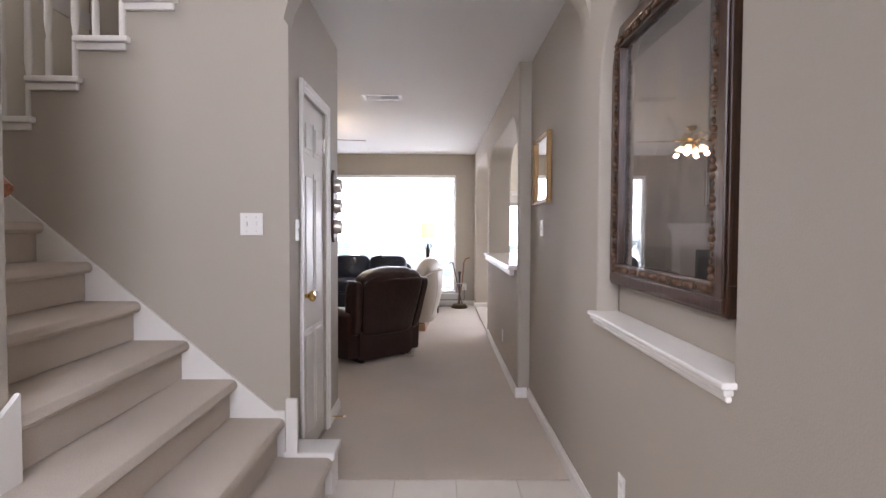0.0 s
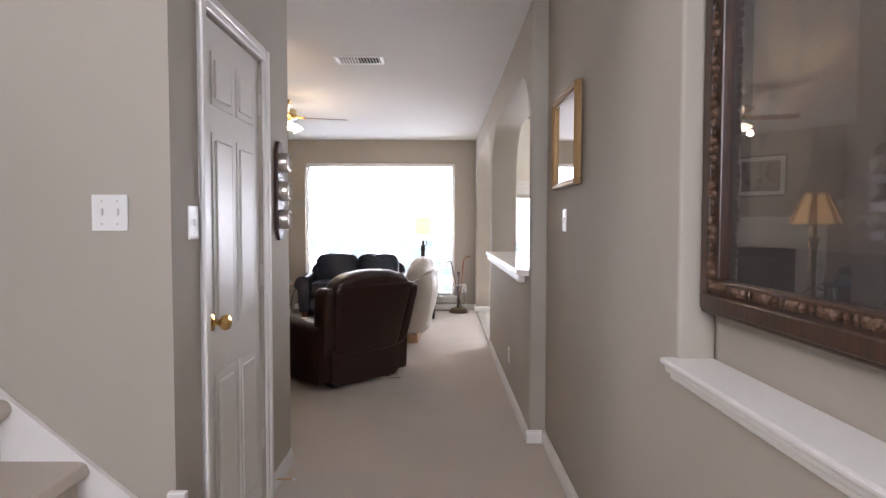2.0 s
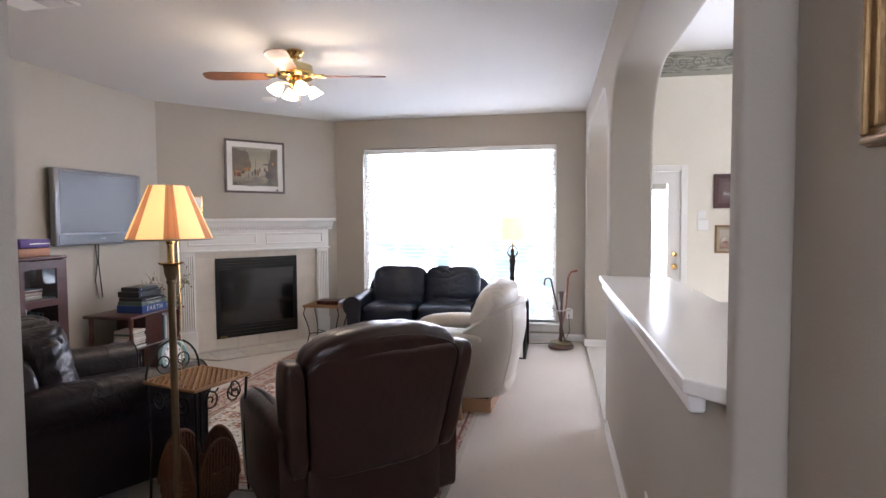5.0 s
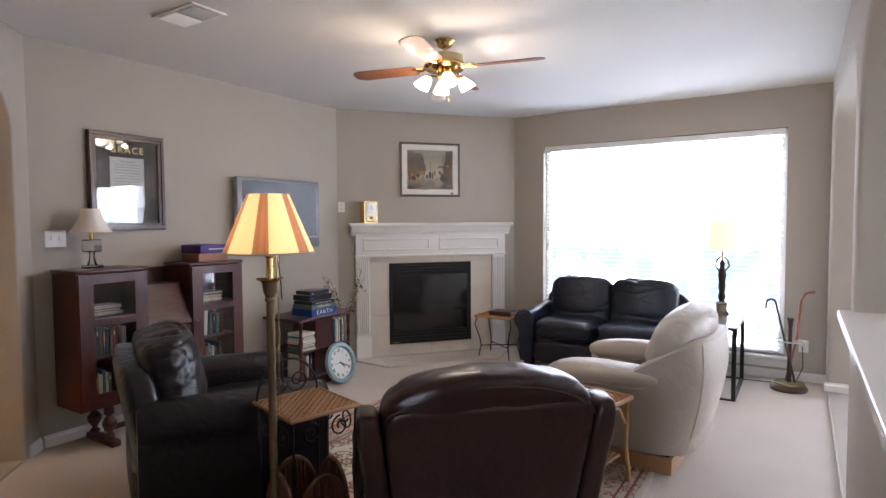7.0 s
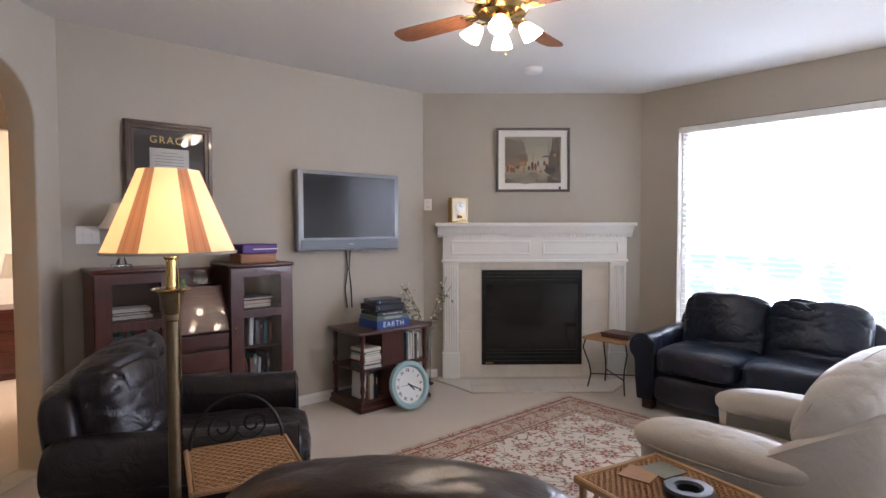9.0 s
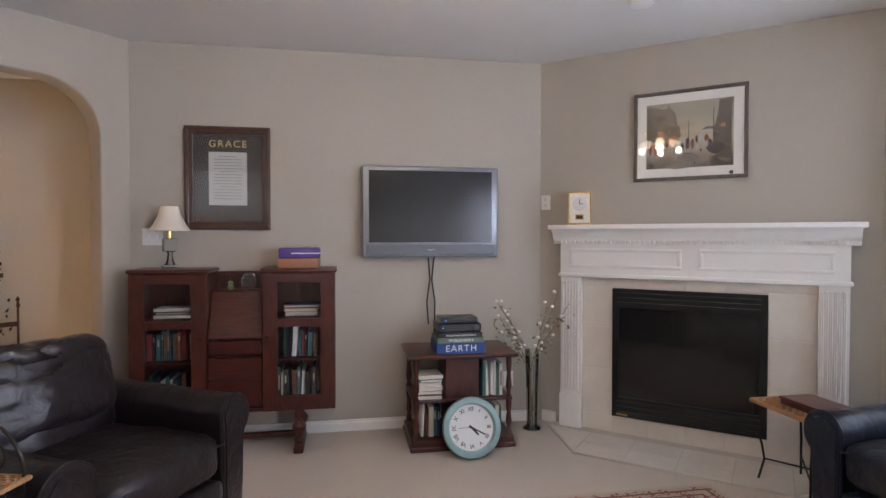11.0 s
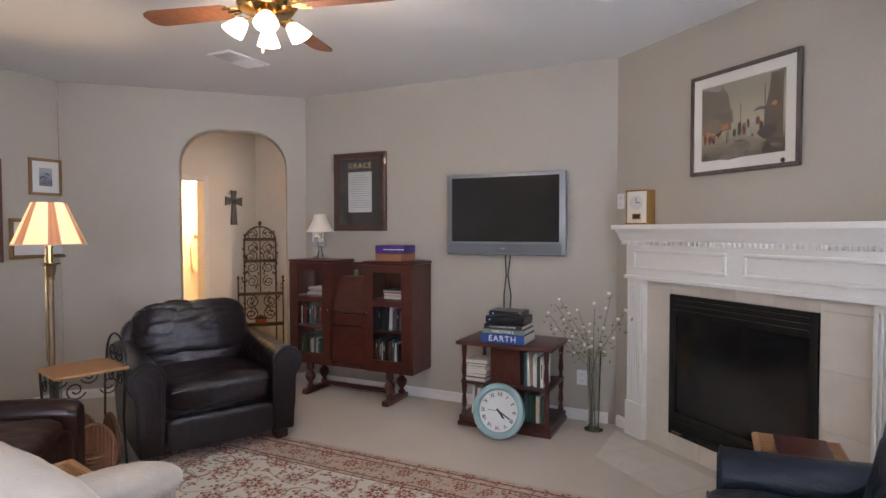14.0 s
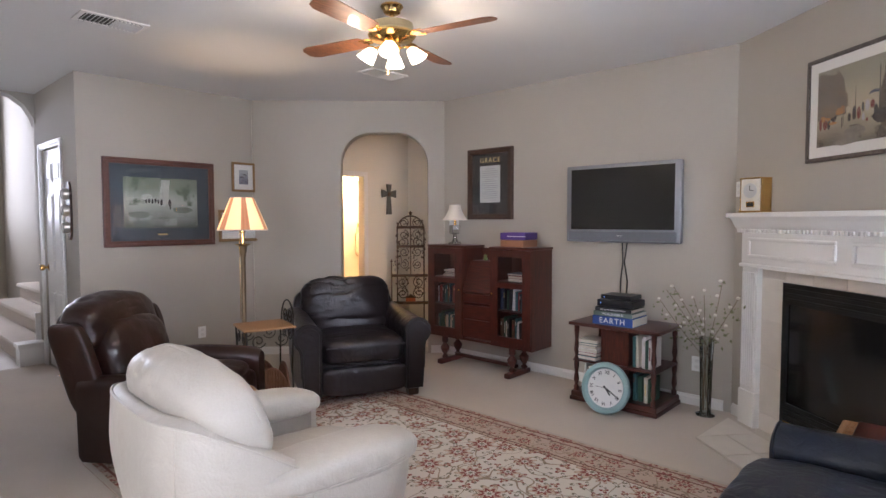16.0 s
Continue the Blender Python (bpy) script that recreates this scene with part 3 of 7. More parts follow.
part("rail", tube([(-1.22, 1.60, 1.36), (-1.30, 1.62, 1.43), (-3.3, 1.62, 3.05)], 0.028, 10), CANE, rail, smooth=True)
part("bracket", tube([(-1.5, 1.55, 1.52), (-1.5, 1.62, 1.57)], 0.008), BRASS, rail)


# ---- closet door ----
def six_panels(parent, y0, y1, z0, z1, x, s):
    """Raised panels on the face x of a door leaf, s: outward sign."""
    w = (y1 - y0)
    for a, b in ((0.14, 0.46), (0.54, 0.86)):
        for c, d in ((0.055, 0.36), (0.44, 0.80), (0.85, 0.945)):
            ya, yb, za, zb = y0 + a * w, y0 + b * w, z0 + c * (z1 - z0), z0 + d * (z1 - z0)
            bm = box(x + s * 0.001, x + s * 0.005, ya, yb, za, zb)
            box(x + s * 0.005, x + s * 0.012, ya + 0.02, yb - 0.02, za + 0.025, zb - 0.025, 0.006, 2, bm)
            part("panel", bm, DOORMAT, parent)


door = thing("door_1", 0, 0, 0, 0, "white six-panel closet door, closed, with brass knob", "door", kind="structure")
part("leaf", box(DX - 0.05, DX - 0.014, 2.908, 3.502, 0.012, 1.952), DOORMAT, door)
six_panels(door, 2.908, 3.502, 0.012, 1.952, DX - 0.014, 1)
for y0, y1, z0, z1 in ((2.845, 2.903, 0, 2.01), (3.507, 3.565, 0, 2.01), (2.903, 3.507, 1.957, 2.01)):
    bm = box(DX + 0.001, DX + 0.014, y0, y1, z0, z1, 0.004)
    box(DX + 0.001, DX + 0.022, y0 + (0.0 if y0 < 3 else 0.03), y1 - (0.03 if y0 < 3 else 0.0) if z0 == 0 else y1, z0 if z0 == 0 else z0 + 0.02, z1, 0.005, bm=bm)
    part("casing", bm, TRIM, door)
knob = part("knob", lathe([(0.03, 0), (0.03, 0.006), (0.012, 0.012), (0.012, 0.03), (0.024, 0.04), (0.029, 0.052), (0.024, 0.064), (0.008, 0.07)], 20, m=pose(DX - 0.013, 2.965, 0.905, 0, 90, 0)), BRASS, door, "polished brass knob", True)
for z in (0.25, 0.98, 1.72):
    part("hinge", box(DX - 0.016, DX + 0.004, 3.497, 3.512, z, z + 0.09, 0.003), STEEL, door)
stopper = thing("door_stop", DX + 0.02, 3.62, 0.05, 0, "small brass spring door stop on the baseboard", "door stop")
part("rod", tube([(0, 0, 0), (0.07, 0, 0)], 0.004), BRASS, stopper)
part("tip", tube([(0.07, 0, 0), (0.085, 0, 0)], 0.007), PLASTIC, stopper)


# ---- seats ----
def facing(fx, fy):
    return math.degrees(math.atan2(-fx, fy))


def shaped(bm, f):
    for v in bm.verts:
        v.co = Vector(f(*v.co))
    return bm


def wrinkle(bm, depth, seed, along=(5, 5, 16)):
    """Soft folds pressed into a pad, drawn out across it."""
    for v in bm.verts:
        w = noise.noise(Vector((v.co.x * along[0] + seed, v.co.y * along[1], v.co.z * along[2])))
        u = noise.noise(Vector((v.co.x * 3 - seed, v.co.y * 3, v.co.z * 4)))
        fold = max(0.0, 1 - abs(w) * 7) * max(0.0, u + 0.25)
        v.co -= v.co.normalized() * depth * fold
    return bm


def sweep(profile, stations):
    """A closed profile (x, z) carried along y: stations of (y, scale, dz) about the profile's middle."""
    bm = bmesh.new()
    cx = sum(p[0] for p in profile) / len(profile)
    cz = sum(p[1] for p in profile) / len(profile)
    rings = []
    for y, k, dz in stations:
        rings.append([bm.verts.new((cx + (x - cx) * k, y, cz + (z - cz) * k + dz * (z - 0.05))) for x, z in profile])
    for a, b in zip(rings, rings[1:]):
        for q in range(len(a)):
            bm.faces.new((a[q], a[(q + 1) % len(a)], b[(q + 1) % len(b)], b[q]))
    bm.faces.new(rings[0][::-1])
    bm.faces.new(rings[-1])
    return bm


def arm_profile(s, x, h, r, w, n=22):
    """A padded arm seen from the front: a flat inner panel and a roll that hangs outwards."""
    out = [(x - s * w, 0.07), (x - s * w, h * 0.5), (x - s * w * 1.02, h - r * 0.5)]
    out += [(x + s * (0.015 + r * math.cos(a)), h + r * math.sin(a)) for a in (radians(165 - 215 * i / n) for i in range(n + 1))]
    out += [(x + s * w * 0.95, h - r * 1.15), (x + s * w * 0.9, h * 0.45), (x + s * w * 0.75, 0.07)]
    return out


def club_chair(name, x, y, rz, leather, w, d, label, category, seats=1, arm_h=0.50, top=0.86, group=""):
    """Leather seat with rolled arms: local +y is the front."""
    ob = thing(name, x, y, 0, rz, label, category, group)
    hw, hd = w / 2, d / 2
    r = 0.098
    inner = hw - 0.17
    part("frame", cushion(0, -0.02, 0.20, hw - 0.08, hd - 0.06, 0.135, 10, 8), leather, ob, smooth=True)
    part("back_frame", shaped(cushion(0, 0, 0, hw - 0.07, 0.07, 0.32, 6, 12, 0.003), lambda a, b, c: (a, b - 0.16 * c + 0.03 * (a / hw) ** 2 - hd + 0.10, c + top - 0.42)), leather, ob, smooth=True)
    for s in (-1, 1):
        prof = arm_profile(s, s * (hw - 0.10), arm_h - 0.05, r, 0.072)
        y0, y1 = -hd + 0.06, hd - 0.02
        st = [(y0, 0.86, 0.03), (y0 + 0.03, 0.96, 0.05), (y0 + 0.12, 0.99, 0.05), (0, 1.0, 0.025), (y1 - 0.10, 1.0, 0.0), (y1 - 0.02, 1.0, 0.0), (y1 - 0.006, 0.985, 0.0), (y1, 0.955, 0.0)]
        a = part("arm", sweep(prof, st), leather, ob, smooth=True)
        part("piping", tube([(px, y1 - 0.008, pz) for px, pz in prof[1:-1]], 0.0055, 6), leather, a, smooth=True)
        cx, cz = s * (hw - 0.095), arm_h - 0.06
        part("front_panel", sweep([(cx + (px - cx) * 0.80, cz + (pz - cz) * (0.80 if pz > cz else 0.95)) for px, pz in prof], [(y1 - 0.002, 1, 0), (y1 + 0.006, 0.97, 0)]), leather, a, smooth=True)
    for k in range(seats):
        cw = inner / seats
        cx = -inner + cw * (2 * k + 1)
        seat = shaped(cushion(0, 0, 0, cw - 0.003, hd - 0.05, 0.095, 5.5, 24, 0.006, freq=9), lambda a, b, c: (a, b, c + 0.014 * (1 - (a / cw) ** 2)))
        seat.transform(Matrix.Translation((cx, 0.075, 0.375)))
        sc = part("seat_cushion", seat, leather, ob, smooth=True)
        part("piping", tube([(cx - cw + 0.03 + (2 * cw - 0.06) * i / 12, hd + 0.012, 0.425 + 0.008 * math.sin(math.pi * i / 12)) for i in range(13)], 0.005, 6), leather, sc, smooth=True)
        over = 0.05 if seats == 1 else 0.012
        bow = wrinkle(shaped(cushion(0, 0, 0, cw + over, 0.135, 0.190, 5.0, 30, 0.006, freq=8), lambda a, b, c: (a, b - 0.06 * (a / cw) ** 2 * (b > 0), c - 0.015 * (a / cw) ** 4)), 0.034, 3.1 + k)
        bow.transform(pose(cx, -hd + 0.235, top - 0.185, 13, 0, 0))
        part("back_cushion", bow, leather, ob, "creased plump back cushion", True)
        low = wrinkle(cushion(0, 0, 0, cw + 0.0, 0.115, 0.115, 3.0, 20, 0.006, freq=8), 0.022, 7.7 + k)
        low.transform(pose(cx, -hd + 0.265, top - 0.36, 10, 0, 0))
        part("lumbar_pad", low, leather, ob, smooth=True)
    part("front_rail", shaped(cushion(0, 0, 0, inner - 0.004, 0.045, 0.10, 6, 10, 0.004), lambda a, b, c: (a, b + hd - 0.05, c + 0.175)), leather, ob, smooth=True)
    for sx in (-1, 1):
        for sy in (-1, 1):
            part("foot", box(sx * (hw - 0.11) - 0.04, sx * (hw - 0.11) + 0.04, sy * (hd - 0.09) - 0.04, sy * (hd - 0.09) + 0.04, 0.013 if seats == 1 and sy > 0 else 0.001, 0.085, 0.01), DARKWOOD, ob)
    return ob


club_chair("armchair", -2.13, 5.54, facing(0.44, 0.90), LEATHER, 0.97, 0.90, "black-brown leather club armchair with rolled arms", "armchair", 1, 0.55)
club_chair("loveseat", -1.11, 8.93, 180, NAVY, 1.50, 0.78, "blue-black leather loveseat with soft creased cushions", "sofa", 2, 0.50, 0.83)

# recliner: leaning padded back with wings, arms down to the floor
rec = thing("recliner", -0.73, 5.65, 0, facing(-0.674, 0.738), "dark brown leather recliner with padded headrest", "armchair")
LEAN = 0.24


def leaning(bm, x, y, z):
    """Set a pad on the leaning back: its height above the seat carries it backwards."""
    return shaped(bm, lambda a, b, c: (a + x, b + y - LEAN * (c + z - 0.34), c + z))


part("base", cushion(0, 0.0, 0.19, 0.30, 0.335, 0.15, 9, 8), BROWN, rec, smooth=True)
part("back_panel", leaning(shaped(cushion(0, 0, 0, 0.325, 0.05, 0.27, 9, 14, 0.003), lambda a, b, c: (a * (1 + 0.09 * c / 0.27), b - 0.02 * (1 - (a / 0.33) ** 2), c)), 0, -0.335, 0.53), BROWN, rec, smooth=True)
part("lower_panel", cushion(0, -0.325, 0.19, 0.315, 0.04, 0.155, 9, 8, 0.002), BROWN, rec, smooth=True)
for s in (-1, 1):
    part("back_wing", leaning(shaped(cushion(0, 0, 0, 0.042, 0.095, 0.255, 5, 14, 0.003), lambda a, b, c: (a + s * 0.025 * c / 0.25, b, c)), s * 0.368, -0.29, 0.53), BROWN, rec, smooth=True)
    prof = [(s * 0.30 + 0.0 * s, 0.05), (s * 0.295, 0.40)] + [(s * (0.362 - 0.07 * math.cos(a)), 0.44 + 0.065 * math.sin(a)) for a in (math.pi * i / 12 for i in range(13))] + [(s * 0.43, 0.40), (s * 0.42, 0.05)]
    ar = part("arm", sweep(prof, [(-0.33, 0.90, 0), (-0.31, 0.97, 0), (-0.1, 1, 0.01), (0.2, 1, 0.0), (0.33, 0.99, -0.02), (0.37, 0.95, -0.04), (0.385, 0.86, -0.06)]), BROWN, rec, smooth=True)
    part("seam", tube([(s * 0.362, -0.28 + 0.64 * i / 10, 0.508 - 0.0006 * (i - 5) ** 2) for i in range(11)], 0.0035, 5), BROWN, ar, smooth=True)
head = wrinkle(shaped(cushion(0, 0, 0, 0.352, 0.12, 0.135, 3.6, 26, 0.006), lambda a, b, c: (a, b, c + 0.015 - 0.045 * (a / 0.352) ** 2)), 0.012, 2.0)
hp = part("headrest", leaning(head, 0, -0.275, 0.755), BROWN, rec, smooth=True)
part("seam", leaning(tube([(0.345 * math.cos(a), -0.098 - 0.01 * math.sin(a), 0.0 + 0.105 * math.sin(a) ** 0.6 - 0.04 * math.cos(a) ** 2) for a in (math.pi * i / 28 for i in range(1, 28))], 0.0045, 6), 0, -0.275, 0.755), BROWN, hp, smooth=True)
part("back_cushion", leaning(wrinkle(cushion(0, 0, 0, 0.30, 0.11, 0.21, 3.2, 22, 0.008), 0.02, 5.0), 0, -0.20, 0.56), BROWN, rec, smooth=True)
part("seat_cushion", cushion(0, 0.06, 0.37, 0.292, 0.31, 0.085, 4.5, 18, 0.010), BROWN, rec, smooth=True)
part("footrest", cushion(0, 0.345, 0.22, 0.288, 0.045, 0.17, 5, 10, 0.006), BROWN, rec, smooth=True)
for s in (-1, 1):
    part("runner", box(s * 0.24 - 0.02, s * 0.24 + 0.02, -0.30, 0.30, 0.0, 0.05, 0.006), IRON, rec)

# cream tub chair on a wooden block
tub = thing("tub_chair", -0.42, 7.19, 0, facing(-1.0, 0.06), "cream leather tub chair on a light wooden block base", "armchair")


def tub_ring(f, half=0.425, deep=0.475, n=3.6):
    """A point of the U-shaped plan from one arm's front round the back to the other's."""
    a = radians(132 + 276 * f)
    c, s = math.cos(a), math.sin(a)
    e = (abs(c) ** n + abs(s) ** n) ** (-1 / n)
    return Vector((half * e * c, deep * e * s, 0))


def tub_rim(f):
    b = min(max((0.5 - abs(f - 0.5) - 0.13) / 0.24, 0), 1)
    return 0.485 + 0.255 * b * b * (3 - 2 * b)


def tub_out(g):
    """How far the side stands out, from its foot to its rim: a soft belly."""
    return 0.76 + 0.24 * math.sin(min(g * 1.2, 1.0) * math.pi / 2) - 0.02 * max(0, g - 0.75) / 0.25


def tub_shell(z0, n=72, rows=14):
    bm = bmesh.new()
    loops = []
    for i in range(n + 1):
        f = i / n
        p, top = tub_ring(f), tub_rim(f)
        ring = []
        for j in range(rows):
            g = j / (rows - 1)
            out = tub_out(g) + 0.003 * noise.noise(Vector((f * 9, g * 3, 2)))
            ring.append(bm.verts.new((p.x * out, p.y * (out if p.y < 0 else 0.95 + 0.05 * g), z0 + (top - z0) * g)))
        for k in range(1, 5):
            g = k / 4
            ring.append(bm.verts.new((p.x * (0.97 - 0.17 * g), p.y * (0.97 - 0.13 * g), top + 0.018 * math.sin(math.pi * g))))
        for j in range(1, 5):
            g = j / 4
            ring.append(bm.verts.new((p.x * 0.80, p.y * 0.84, top + (0.16 - top) * g)))
        loops.append(ring)
    m = len(loops[0])
    for a, b in zip(loops, loops[1:]):
        for j in range(m):
            bm.faces.new((a[j], b[j], b[(j + 1) % m], a[(j + 1) % m]))
    for ring in (loops[0], loops[-1]):
        bm.faces.new(ring)
    bmesh.ops.recalc_face_normals(bm, faces=bm.faces[:])
    return bm


shell = part("shell", tub_shell(0.115), CREAM, tub, smooth=True)
part("rim_piping", tube([tub_ring(i / 60) * 0.975 + Vector((0, 0, tub_rim(i / 60) + 0.004)) for i in range(61)], 0.0055, 6), CREAM, shell, smooth=True)
for f in (0.20, 0.36, 0.64, 0.80):
    p = tub_ring(f)
    part("panel_seam", tube([(p.x * (tub_out(g) + 0.002), p.y * (tub_out(g) + 0.002), 0.115 + (tub_rim(f) - 0.115) * g) for g in (i / 14 for i in range(15))], 0.0022, 5), CREAM, shell, smooth=True)
part("seat_base", cushion(0, 0.05, 0.225, 0.33, 0.37, 0.11, 8, 8), CREAM, tub, smooth=True)
part("seat_cushion", wrinkle(cushion(0, 0.10, 0.345, 0.285, 0.385, 0.09, 3.6, 20, 0.008), 0.010, 4.0), CREAM, tub, smooth=True)


def tub_bow(a, b, c):
    return (a, b + 0.25 * a * a - 0.10 * c, c + 0.015 - 0.22 * a * a)


pil = wrinkle(shaped(cushion(0, 0, 0, 0.385, 0.125, 0.185, 2.8, 30, 0.006), tub_bow), 0.014, 1.2, (16, 5, 6))
pil.transform(pose(0, -0.275, 0.705, 14, 0, 0))
bc = part("back_cushion", pil, CREAM, tub, "plump back pillow over the rim", True)
seam = shaped(tube([(0.388 * math.cos(a), 0.04, 0.183 * math.sin(a) ** 0.8) for a in (math.pi * i / 40 for i in range(1, 40))], 0.003, 6), tub_bow)
seam.transform(pose(0, -0.275, 0.705, 14, 0, 0))
part("seam", seam, CREAM, bc, smooth=True)
for s in (-1, 1):
    pad = wrinkle(shaped(cushion(0, 0, 0, 0.105, 0.335, 0.066, 2.8, 24, 0.005), lambda a, b, c: (a, b, c * (1 - 0.25 * max(0, -b) / 0.33) - 0.12 * max(0, b - 0.05) ** 2)), 0.012, 6.0 + s, (5, 14, 5))
    pad.transform(pose(s * 0.345, 0.085, 0.525, -3, s * 6, s * 2))
    ap = part("arm_pad", pad, CREAM, tub, smooth=True)
    part("seam", tube([(s * (0.345 + 0.103 * (1 - (t / 0.33) ** 4)), 0.085 + t, 0.49 - 0.06 * max(0, t) ** 2) for t in (-0.31 + 0.62 * i / 16 for i in range(17))], 0.003, 5), CREAM, ap, smooth=True)
part("base", box(-0.31, 0.31, -0.28, 0.30, 0.013, 0.105, 0.004), OAKBASE, tub, "light oak block base")
part("base_trim", box(-0.29, 0.29, -0.26, 0.28, 0.105, 0.118), BLACK, tub)


# ---- fireplace ----
def on_corner(name, s, z, label, category, kind="", out=0.0):
    """A thing on the corner wall: local x runs along it, local -y is into the room."""
    x, y = fplace(s, out)
    return thing(name, x, y, z, FROT, label, category, kind=kind)


fire = on_corner("fireplace", 0.97, 0, "white fluted mantelpiece round a black gas firebox", "fireplace")
fire.scale = (1, 0.66, 1)
L0, L1 = -0.80, 0.80     # outer edges of the surround
bm = box(L0 - 0.065, L1 + 0.065, -0.215, -0.001, 1.335, 1.365, 0.005)
part("mantel_shelf", bm, TRIM, fire)
part("crown", prism([(0, 1.24), (-0.105, 1.24), (-0.11, 1.262), (-0.135, 1.28), (-0.165, 1.315), (-0.19, 1.335), (0, 1.335)], L1 - L0 + 0.09, Matrix(((0, 0, 1, L0 - 0.045), (1, 0, 0, -0.001), (0, 1, 0, 0), (0, 0, 0, 1)))), TRIM, fire)
dent = box(0, 0.016, -0.136, -0.105, 1.241, 1.263, 0.003)
dob = part("dentil", dent, TRIM, fire)
for i in range(1, 54):
    o = new("dentil", dob.data)
    o.parent = fire
    o.location = ((L0 + i * (L1 - L0) / 54) * U, 0, 0)
dob.location = (L0 * U, 0, 0)
part("frieze", box(L0, L1, -0.10, -0.001, 1.045, 1.239), TRIM, fire)
for a, b in ((L0 + 0.07, -0.04), (0.06, L1 - 0.07)):
    p = part("frieze_panel", box(a + 0.02, b - 0.02, -0.1015, -0.0995, 1.10, 1.195), TRIM, fire)
    for x0, x1, z0, z1 in ((a, b, 1.19, 1.21), (a, b, 1.085, 1.105), (a, a + 0.02, 1.105, 1.19), (b - 0.02, b, 1.105, 1.19)):
        part("panel_moulding", box(x0, x1, -0.122, -0.0995, z0, z1, 0.007, 3), TRIM, p, smooth=True)
part("bed_moulding", box(L0 - 0.012, L1 + 0.012, -0.118, -0.001, 1.022, 1.045, 0.006), TRIM, fire)
for a in (L0, L1 - 0.14):
    pil = part("pilaster", box(a, a + 0.14, -0.085, -0.001, 0.23, 1.021), TRIM, fire)
    for k in range(6):
        part("flute_rib", box(a + 0.012 + k * 0.0205, a + 0.012 + k * 0.0205 + 0.011, -0.103, -0.084, 0.26, 0.99, 0.004, 3), TRIM, pil)
    part("plinth", box(a - 0.006, a + 0.146, -0.10, -0.001, 0.003, 0.229, 0.004), TRIM, fire)
part("tile_bed", box(L0 + 0.14, L1 - 0.14, -0.03, -0.001, 0.003, 1.02), GROUT, fire)
FX0, FX1 = -0.46, 0.42
tx0, tx1 = L0 + 0.142, L1 - 0.142
def tile_piece(x0, x1, z0, z1):
    part("tile", box(x0 + 0.002, x1 - 0.002, -0.036, -0.029, z0 + 0.002, z1 - 0.002, 0.0015, 1), HEARTH, fire)


for z0, z1 in ((0.003, 0.12), (0.12, 0.42), (0.42, 0.70), (0.70, 0.965)):
    tile_piece(tx0, FX0, z0, z1)
    tile_piece(FX1, tx1, z0, z1)
for k in range(4):
    w = (FX1 - FX0) / 4
    tile_piece(FX0 + k * w, FX0 + (k + 1) * w, 0.003, 0.118)
    tile_piece(FX0 + k * w, FX0 + (k + 1) * w, 0.955, 1.018)
tile_piece(tx0, FX0, 0.965, 1.018)
tile_piece(FX1, tx1, 0.965, 1.018)
fbx = part("firebox", prism(rect(FX0, FX1, 0.12, 0.953), 0.045, Matrix(((1, 0, 0, 0), (0, 0, 1, -0.055), (0, 1, 0, 0), (0, 0, 0, 1))), [rect(FX0 + 0.04, FX1 - 0.04, 0.25, 0.83)]), BLACK, fire, "black sheet-metal firebox front")
part("glass", box(FX0 + 0.04, FX1 - 0.04, -0.040, -0.034, 0.25, 0.83), DARKGLASS, fbx)
for z in (0.145, 0.18, 0.215, 0.855, 0.885, 0.915):
    part("louver", box(FX0 + 0.035, FX1 - 0.035, -0.072, -0.054, z, z + 0.012, 0.003), BLACK, fbx)
part("nameplate", box(FX0 + 0.03, FX0 + 0.10, -0.058, -0.0545, 0.132, 0.142), BRASS, fbx)
hearth = thing("hearth", 0, 0, 0, 0, "cream tiled hearth let into the carpet", "hearth", kind="structure")
hb = [fplace(0.10, 0.005), fplace(0.10, 0.10), fplace(0.40, 0.50), fplace(1.52, 0.50), fplace(1.82, 0.10), fplace(1.82, 0.005)]
part("bed", prism(hb, 0.008, Matrix.Translation((0, 0, 0.0005))), mat("pale_hearth_grout", (0.56, 0.50, 0.43), 0.8, grain=90, vary=0.08), hearth)
for k in range(4):
    a, b = 0.40 + k * 0.28, 0.40 + (k + 1) * 0.28
    for o0, o1 in ((0.11, 0.30), (0.30, 0.495)):
        q = [fplace(a + 0.003, o0 + 0.003), fplace(a + 0.003, o1 - 0.003), fplace(b - 0.003, o1 - 0.003), fplace(b - 0.003, o0 + 0.003)]
        part("tile", prism(q, 0.006, Matrix.Translation((0, 0, 0.005))), HEARTH, hearth)
for q in ([fplace(0.12, 0.10), fplace(0.397, 0.48), fplace(0.397, 0.113), ], [fplace(1.523, 0.113), fplace(1.523, 0.48), fplace(1.80, 0.113)]):
    part("tile", prism(q, 0.006, Matrix.Translation((0, 0, 0.005))), HEARTH, hearth)


